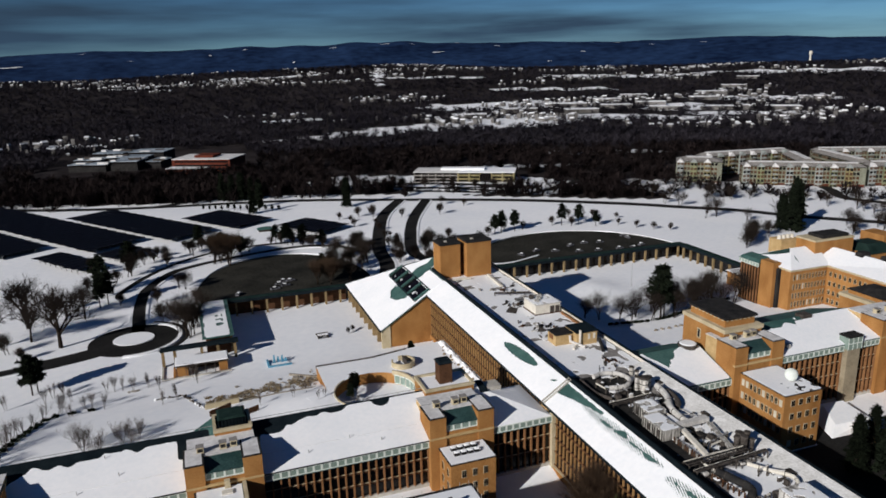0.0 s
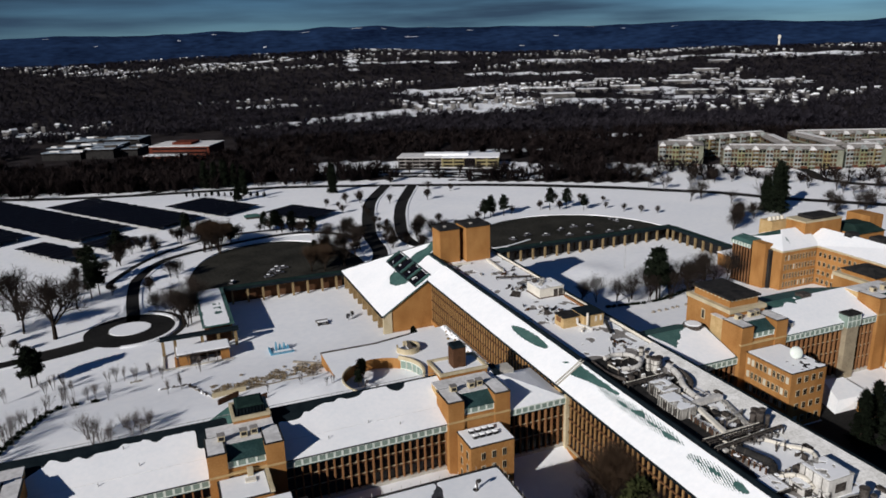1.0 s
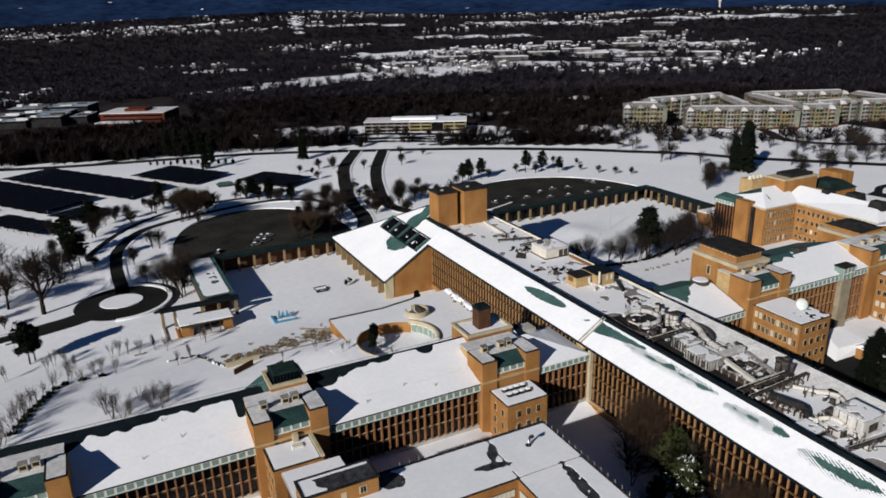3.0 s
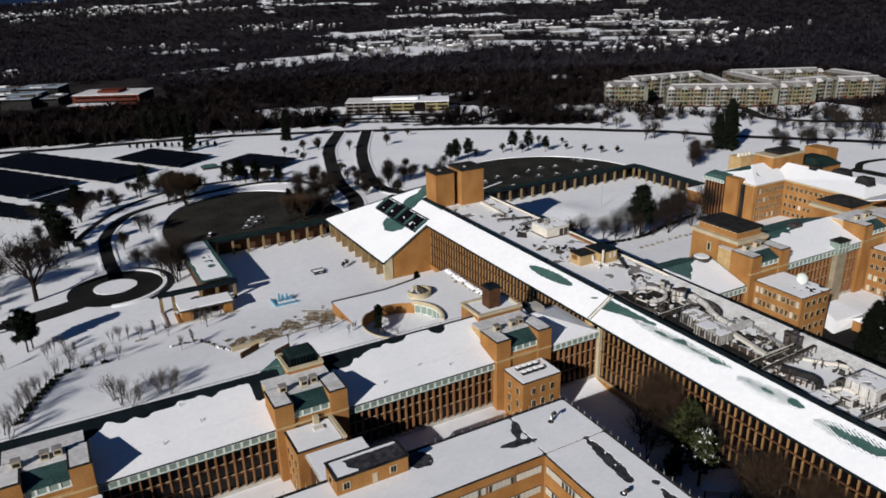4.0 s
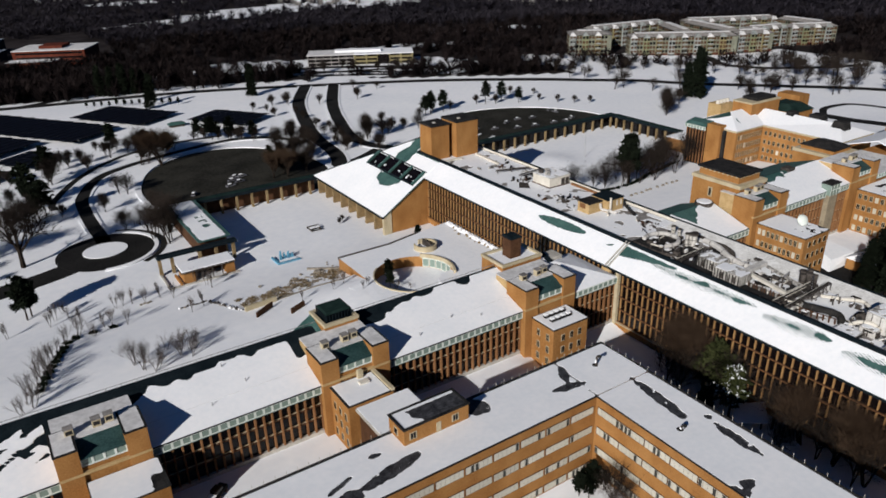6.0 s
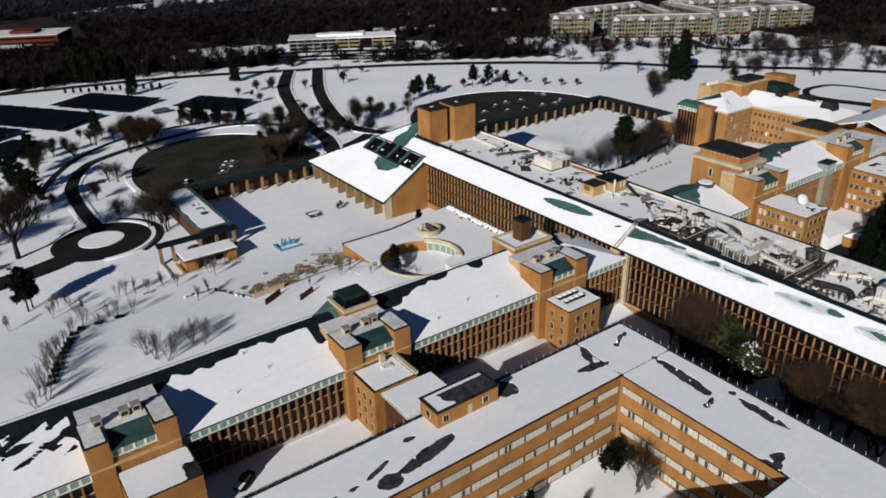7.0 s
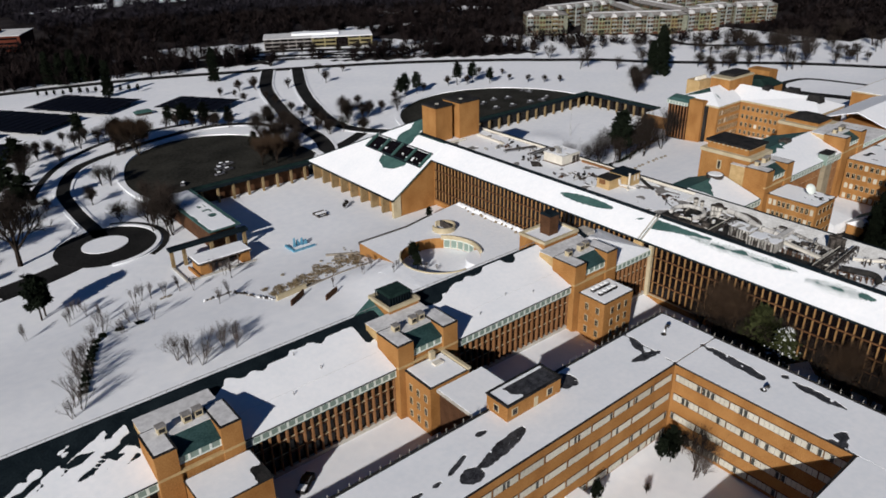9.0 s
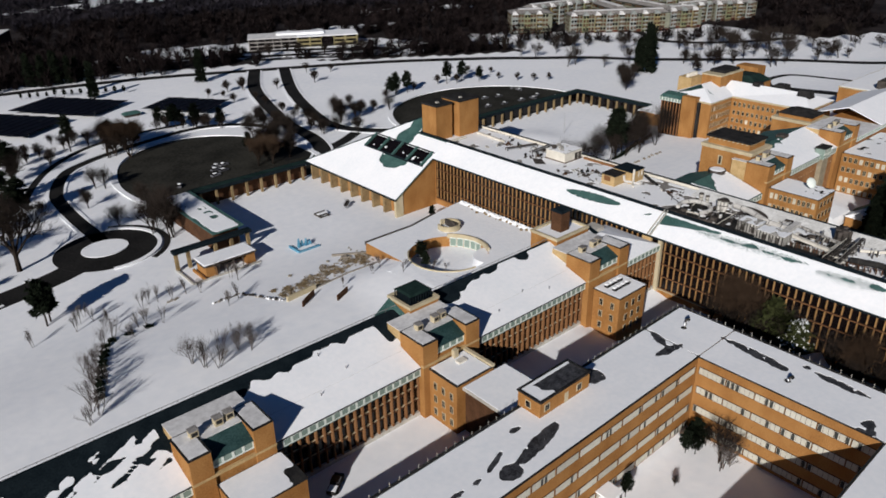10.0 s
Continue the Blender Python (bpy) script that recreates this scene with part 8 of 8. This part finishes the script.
for deg, d, l, w in ((-10.5, 4000, 70, 26), (2.5, 4150, 14, 26), (5, 4250, 22, 20), (8.5, 3900, 16, 26), (11.5, 4250, 40, 16), (15.5, 4300, 60, 14), (17.5, 4250, 30, 12), (4, 3750, 9, 18), (-3, 4050, 16, 10), (19.5, 4050, 60, 18), (24, 4250, 24, 26), (30.5, 4050, 20, 20), (21, 4400, 40, 12), (28, 3800, 30, 16), (35.5, 4200, 16, 16), (39, 4200, 26, 14), (13, 4450, 26, 12), (0.5, 3700, 20, 12), (33, 4350, 40, 10), (-6, 4300, 30, 10)):
    e, cz = radians(deg), Vector((math.sin(radians(deg)) * d, math.cos(radians(deg)) * d))
    ring_pts = []
    for k in range(12):
        a = 2 * math.pi * k / 12
        r = wrng.uniform(0.35, 1.2)
        u, v = l * 0.8 * r * math.cos(a), w * 0.4 * r * math.sin(a)
        p = (cz.x + u * math.cos(e) + v * math.sin(e), cz.y - u * math.sin(e) + v * math.cos(e))
        ring_pts.append((*p, ground(*p) + 5))
    fields.add(ring_pts, [tuple(reversed(range(12)))])
single("far_fields", fields, SNOW, "small snowy clearings on the distant hills", "snow", kind="stuff")
for k, (x, y, a) in enumerate(((610, 1260, -20), (760, 1330, -25), (700, 1190, -20), (900, 1420, -25), (1010, 1480, -30), (1090, 1330, -30), (1180, 1420, -30), (960, 1130, -35), (1040, 1050, -40), (880, 1180, -30), (480, 1200, -15), (1320, 1500, -35), (1250, 1180, -40), (820, 1260, -25), (1500, 1650, -40), (930, 1300, -30))):
    m = pose(x, y, ground(x, y) + 2, 0, 0, a)
    if k:
        copy_thing(shed, m)
    else:
        shed.matrix_basis = m

# ---- solar canopies over the far car park ----
U, V = Vector((0.57, -0.8216)), Vector((0.8216, 0.57))
for a0, a1, b0, b1 in ((-580, -392, 199, 236), (-492, -374, 240, 274), (-420, -366, 281, 313), (-347, -308, 299, 325), (-560, -424, 164, 194), (-404, -360, 175, 191), (-382, -361, 198, 221)):
    c = U * (a0 + a1) / 2 + V * (b0 + b1) / 2
    t = thing("solar_canopy", (c.x, c.y, 0.5), "long dark solar-panel canopy over a snowy car park", "solar canopy", "solar canopies")
    rows = max(3, round((a1 - a0) / 5.2))
    w = (a1 - a0) / rows
    for k in range(rows):
        c0, c1 = a0 + k * w + 0.01, a0 + (k + 1) * w - 0.01
        e0, e1 = b0 + 0.7 * (k % 2), b1 + 0.7 * (k % 2)
        q = [U * c0 + V * e0, U * c1 + V * e0, U * c1 + V * e1, U * c0 + V * e1]
        lowq = [(p.x, p.y, 3.2 + (0.2 if i in (1, 2) else 0)) for i, p in enumerate(q)]
        part("solar_panel", Geo().hexa(lowq, [(x, y, z + 0.2) for x, y, z in lowq]), SOLAR, t)
        for e in (0.2, 0.8):
            p = U * (c0 + c1) / 2 + V * (b0 + (b1 - b0) * e)
            part("post", Geo().box(p.x - 0.2, p.x + 0.2, p.y - 0.2, p.y + 0.2, -0.2, 3.5), STEEL, t)
gs = thing("green_shelter", (40, 455, 0.5), "small dark green shelter in the snow", "shelter")
part("roof", Geo().hexa([(36, 450, 2.4), (46, 450, 2.4), (46, 456, 2.4), (36, 456, 2.4)], [(38, 452, 3.6), (44, 452, 3.6), (44, 454, 3.6), (38, 454, 3.6)]), COPPER, gs)
part("wall", Geo().box(37, 45, 450.8, 455.2, 0, 2.4), GRIME, gs)

# ---- vehicles ----
car = thing("parked_car", (0, 0, 0), "parked car with snow on its roof", "car", "parked cars")
body = Geo().hexa([(-2.2, -0.85, 0.35), (2.2, -0.85, 0.35), (2.2, 0.85, 0.35), (-2.2, 0.85, 0.35)], [(-2.15, -0.8, 0.95), (2.1, -0.8, 0.88), (2.1, 0.8, 0.88), (-2.15, 0.8, 0.95)])
part("body", body, CARPAINT, car)
part("cabin", Geo().hexa([(-1.7, -0.75, 0.93), (1.0, -0.75, 0.9), (1.0, 0.75, 0.9), (-1.7, 0.75, 0.93)], [(-1.2, -0.62, 1.45), (0.35, -0.62, 1.45), (0.35, 0.62, 1.45), (-1.2, 0.62, 1.45)]), DARKGLASS, car)
part("snow", Geo().hexa([(-1.2, -0.62, 1.45), (0.35, -0.62, 1.45), (0.35, 0.62, 1.45), (-1.2, 0.62, 1.45)], [(-1.1, -0.52, 1.62), (0.25, -0.52, 1.62), (0.25, 0.52, 1.62), (-1.1, 0.52, 1.62)]), SNOW, car)
for x in (-1.4, 1.35):
    for y in (-0.85, 0.7):
        part("wheel", Geo().tube((x, y, 0.34), (x, y + 0.16, 0.34), 0.34, 0.34, 10), TAR, car)
spots = [(37.6, 341.7, 10), (40.5, 341, 12), (37.2, 334, 8), (31.9, 330.6, 12), (35, 337.5, 10), (15.2, 329, 60)]
spots += [(trng.uniform(150, 238), trng.uniform(310, 352), trng.choice((0, 90, 20, 110))) for _ in range(20)]
spots += [(trng.uniform(140, 260), 0, -40) for _ in range(14)]
for k, (x, y, a) in enumerate(spots):
    if y == 0:
        y = 540 - 0.75 * (x - 170) + trng.uniform(-6, 8)
    m = pose(x, y, max(ground(x, y), 0) + 0.14 if y < 420 else ground(x, y) + 0.1, 0, 0, a)
    if k:
        copy_thing(car, m)
    else:
        car.matrix_basis = m
pk = thing("pickup_truck", (-34, 139.6, 4.2), "dark pickup truck parked in the snowy alley", "truck")
f = local(-34.2, 139.7, 38)


def oriented(u0, u1, v0, v1, z0, z1):
    return Geo().prism([f(u0, v0), f(u1, v0), f(u1, v1), f(u0, v1)], z0, z1)


part("body", oriented(-2.6, 2.6, -0.95, 0.95, 4.7, 5.4), TAR, pk)
part("cabin", oriented(-0.6, 1.2, -0.85, 0.85, 5.4, 6.1), DARKGLASS, pk)
part("snow", oriented(-2.4, -0.8, -0.8, 0.8, 5.4, 5.5), SNOW, pk)
for u in (-1.7, 1.7):
    for v in (-0.95, 0.8):
        x, y = f(u, v)
        part("wheel", Geo().tube((x, y, 4.6), (x, y + 0.15, 4.6), 0.38, 0.38, 10), GRIME, pk)

# ---- garden, court and lawn details ----
bs = thing("garden_sculpture", (22, 244, 0), "blue tarpaulin-wrapped group of upright garden pieces", "sculpture")
for x, y, h, w in ((20.8, 244.6, 3.0, 0.5), (22.2, 245.0, 2.0, 0.6), (23.6, 244.6, 2.4, 0.55), (24.8, 244.2, 1.6, 0.6)):
    part("upright", Geo().hexa([(x - w, y - 0.4, 0), (x + w, y - 0.4, 0), (x + w, y + 0.4, 0), (x - w, y + 0.4, 0)], [(x - w * 0.5, y - 0.2, h), (x + w * 0.3, y - 0.2, h * 1.1), (x + w * 0.3, y + 0.2, h * 1.1), (x - w * 0.5, y + 0.2, h)]), BLUE, bs)
part("low_wall", Geo().box(18.2, 18.9, 240.4, 247, -0.1, 0.7).box(18.9, 26.4, 240.4, 241.1, -0.1, 0.7), BLUE, bs)
part("snow", Geo().box(19.0, 25.8, 241.2, 243.6, 0, 0.35), SNOW, bs)
bn = thing("garden_bench", (41.5, 262.5, 0), "snow-laden dark garden table with benches", "bench")
part("tabletop", Geo().box(39.4, 43.8, 261.8, 263.4, 0.75, 0.9), GRIME, bn)
part("snow", Geo().box(39.6, 43.6, 261.9, 263.3, 0.9, 1.15), SNOW, bn)
part("bench_seat", Geo().box(39.2, 44.0, 260.4, 261.0, 0.42, 0.5), GRIME, bn)
part("bench_back", Geo().box(39.2, 44.0, 264.2, 264.5, 0.3, 1.1), GRIME, bn)
for x in (39.8, 43.2):
    part("leg", Geo().box(x - 0.12, x + 0.12, 260.6, 264.3, -0.1, 0.75), GRIME, bn)


def rock(r, seed):
    q = random.Random(seed)
    g = Geo()
    a = [(math.cos(2 * math.pi * k / 7) * r * q.uniform(0.7, 1.2), math.sin(2 * math.pi * k / 7) * r * q.uniform(0.7, 1.2)) for k in range(7)]
    return g.hexa([(x, y, -0.2) for x, y in a], [(x * 0.65, y * 0.65, r * q.uniform(0.5, 0.8)) for x, y in a])


ROCKS = [rock(0.55, s).mesh("rock", STONE) for s in range(5)]
WALL_STONES = [rock(0.42, 20 + q).mesh("stone", (GRIME, STONE, GRIME, GRIME, SNOW, GRIME)[q]) for q in range(6)]


def garden_wall(name, pts, h, w, label, material=STONE, sink=0.6):
    t = thing(name, (*pts[0], ground(*pts[0])), label, "wall")
    for a, b in zip(pts, pts[1:]):
        a, b = Vector(a), Vector(b)
        d = (b - a).normalized()
        s = Vector((-d.y, d.x)) * w / 2
        za, zb = ground(*a), ground(*b)
        q = [(a - s, za), (b - s, zb), (b + s, zb), (a + s, za)]
        part("wall_run", Geo().hexa([(p.x, p.y, z - sink) for p, z in q], [(p.x, p.y, z + h) for p, z in q]), material, t)
    return t


garden_wall("retaining_wall", [(-3.8, 209.6), (6.2, 210.8)], 1.5, 0.7, "pale stone retaining wall in the garden", PALE)
garden_wall("garden_kerb", [(6.4, 211.0), (19, 212.6), (32.5, 211.8)], 0.35, 0.4, "thin dark stone kerb across the snowy garden", STONE)
sw = thing("low_stone_wall", (-11, 220, 2), "low rough wall of loose dark stones with snow between", "wall")
srng = random.Random(77)
for a, b in (((-18.5, 226.4), (-10, 226.4)), ((-10, 226.4), (-4.2, 210.4))):
    a, b = Vector(a), Vector(b)
    for k in range(int((b - a).length / 0.42)):
        p = a.lerp(b, k * 0.42 / (b - a).length) + Vector((srng.uniform(-0.45, 0.45), srng.uniform(-0.45, 0.45)))
        part("stone", srng.choice(WALL_STONES), None, sw, at=(p.x, p.y, ground(*p) + srng.choice((-0.1, 0.0, 0.25))), turn=srng.uniform(0, 360))
garden_wall("wing_wall", [(-2.6, 203.2), (3.6, 207.4)], 1.7, 0.4, "short dark wing wall beside garden steps", SPANDREL)
garden_wall("wing_wall", [(6.2, 199.2), (11.2, 201.6)], 1.7, 0.4, "short dark wing wall beside garden steps", SPANDREL)
garden_wall("terrace_wall", [(24, 229.5), (32.2, 222)], 0.7, 0.6, "low dark step wall below the terrace", STONE)
rng = random.Random(41)
for name, pts, label in (("hedge", [(-58.5, 199), (-54.5, 210), (-50.5, 220.5), (-47, 226), (-37, 226.5)], "low dark clipped hedge half buried in snow"), ("hedge", [(150, 229), (170, 226), (190, 231), (213, 236)], "low dark hedge along the court")):
    line = curve_points(pts, 2.4)
    t = thing("hedge", (*line[0], ground(*line[0])), label, "hedge")
    for p in line:
        g = Geo()
        z = ground(*p)
        if rng.random() < 0.1:
            continue
        for _ in range(90):
            a, e = rng.uniform(0, 6.28), rng.uniform(0.1, 1.2)
            c = Vector((p.x + rng.uniform(-1.0, 1.0), p.y + rng.uniform(-0.8, 0.8), z + rng.uniform(0, 0.5)))
            q = c + Vector((math.cos(a) * 0.7, math.sin(a) * 0.7, e * 0.5))
            s = Vector((-math.sin(a), math.cos(a), 0)) * 0.3
            g.add([tuple(c - s), tuple(c + s), tuple(q)], [(0, 1, 2)])
        part("hedge_clump", g, NEEDLE, t)


TUFTS = []
for s in range(4):
    q = random.Random(60 + s)
    g = Geo()
    for _ in range(26):
        a = q.uniform(0, 6.28)
        c = Vector((q.uniform(-0.7, 0.7), q.uniform(-0.7, 0.7), 0))
        e = c + Vector((math.cos(a) * 0.5, math.sin(a) * 0.5, q.uniform(0.15, 0.5)))
        d = Vector((-math.sin(a), math.cos(a), 0)) * 0.16
        g.add([tuple(c - d), tuple(c + d), tuple(e)], [(0, 1, 2)])
    TUFTS.append(g.mesh("grass_tuft", DRY))
bed = thing("rock_garden", (14, 219, 2), "planted rock garden of stones and dry grass tufts in snow", "garden")
SOIL = mat("bare_soil", (0.07, 0.046, 0.026), (0.24, 0.175, 0.10), 0.95, 0.9, 5.0, 0.4, spec=0.04)


def in_bed(x, y):
    """How bare of snow the rock garden is here."""
    u = (x + 3) / 35
    if not 0 <= u <= 1 or y < 211.6 or y > 229:
        return -1.0
    mid = 214.5 + 7.0 * u
    return 0.42 - abs(y - mid) / 11 + 0.75 * wob(x, y, 0.16, 91) + 0.4 * wob(x, y, 0.5, 92)


for k in range(420):
    x, y = rng.uniform(-3, 32), rng.uniform(211.6, 229)
    if in_bed(x, y) < 0.36:
        continue
    n, r = rng.randrange(7, 11), rng.uniform(0.2, 0.75)
    pts = [(r * rng.uniform(0.5, 1.25) * math.cos(2 * math.pi * q / n) * 1.5, r * rng.uniform(0.5, 1.25) * math.sin(2 * math.pi * q / n)) for q in range(n)]
    g = Geo().hexa([(a, b, -0.3) for a, b in pts], [(a * 0.8, b * 0.8, rng.uniform(0.08, 0.2)) for a, b in pts])
    part("soil_patch", g, SOIL if k % 4 else DRY, bed, at=(x, y, ground(x, y)), turn=rng.uniform(0, 360))
for k in range(330):
    x, y = rng.uniform(-3, 32), rng.uniform(211.6, 231)
    if in_bed(x, min(y, 229)) < 0.02:
        continue
    part("rock", rng.choice(ROCKS), None, bed, at=(x, y, ground(x, y) - rng.uniform(0, 0.25)), turn=rng.uniform(0, 360))
for k in range(300):
    x, y = rng.uniform(-3, 32), rng.uniform(211.6, 229)
    if in_bed(x, y) < 0.1:
        continue
    part("grass_tuft", rng.choice(TUFTS), None, bed, at=(x, y, ground(x, y) + 0.05), turn=rng.uniform(0, 360))
for x, y, r in ((25.5, 224.5, 1.5), (27, 223.6, 1.1), (23.2, 223.4, 0.9), (29.6, 225.2, 1.0), (6.4, 226.0, 1.0), (20.4, 226.4, 0.9)):
    single("boulder", rock(r, int(x * 7)), STONE, "large brown boulder in the snowy rock garden", "boulder", at=(x, y, ground(x, y) - 0.2), group="garden boulders")
for k, (x, y) in enumerate(((161, 214.7), (164, 215), (167, 214.6), (170.5, 215.2), (173, 215.4), (177.7, 215.7), (181, 215.6), (184, 216.2), (187, 215.8), (190, 216))):
    single("boulder", rock(0.95, 70 + k), STONE, "dark boulder in a row across the snow", "boulder", at=(x, y, ground(x, y)), group="row of boulders")
bed2 = thing("planting_bed", (-28, 240, 1), "dark rock at the edge of the lawn", "rock")
for x, y in ((-26, 238.5), (-25, 238.2), (-24.2, 238.6), (-27, 238.2)):
    part("rock", ROCKS[2], None, bed2, at=(x, y, ground(x, y)))
# shelter slab in the shaded court and canopies of the office court
ca = thing("court_canopy", (74, 98, 2), "snow-covered flat canopy in the shaded court", "canopy")
part("slab", Geo().prism([(66, 97), (72, 92.5), (78, 97.5), (71.6, 101)], 4.0, 4.3), ROOF_SNOW, ca)
for x, y in ((67.5, 97), (72, 94), (76.5, 97.4), (71.6, 100)):
    part("post", Geo().box(x - 0.15, x + 0.15, y - 0.15, y + 0.15, 1.5, 4.0), GRIME, ca)
ca = thing("entrance_canopy", (2, 103, 2.6), "small snowy entrance canopy", "canopy")
part("slab", Geo().box(0.2, 4.0, 101.6, 105.1, 5.2, 5.5), ROOF_SNOW, ca)
for x in (0.5, 3.7):
    part("post", Geo().box(x - 0.12, x + 0.12, 101.8, 102.05, 2.4, 5.2), GRIME, ca)
mast = thing("flag_pole", (186, 268, 0), "thin bare flag pole in the snowy court", "pole")
part("pole", Geo().tube((186, 268, -0.3), (186, 268, 11), 0.12, 0.07, 6), STEEL, mast)
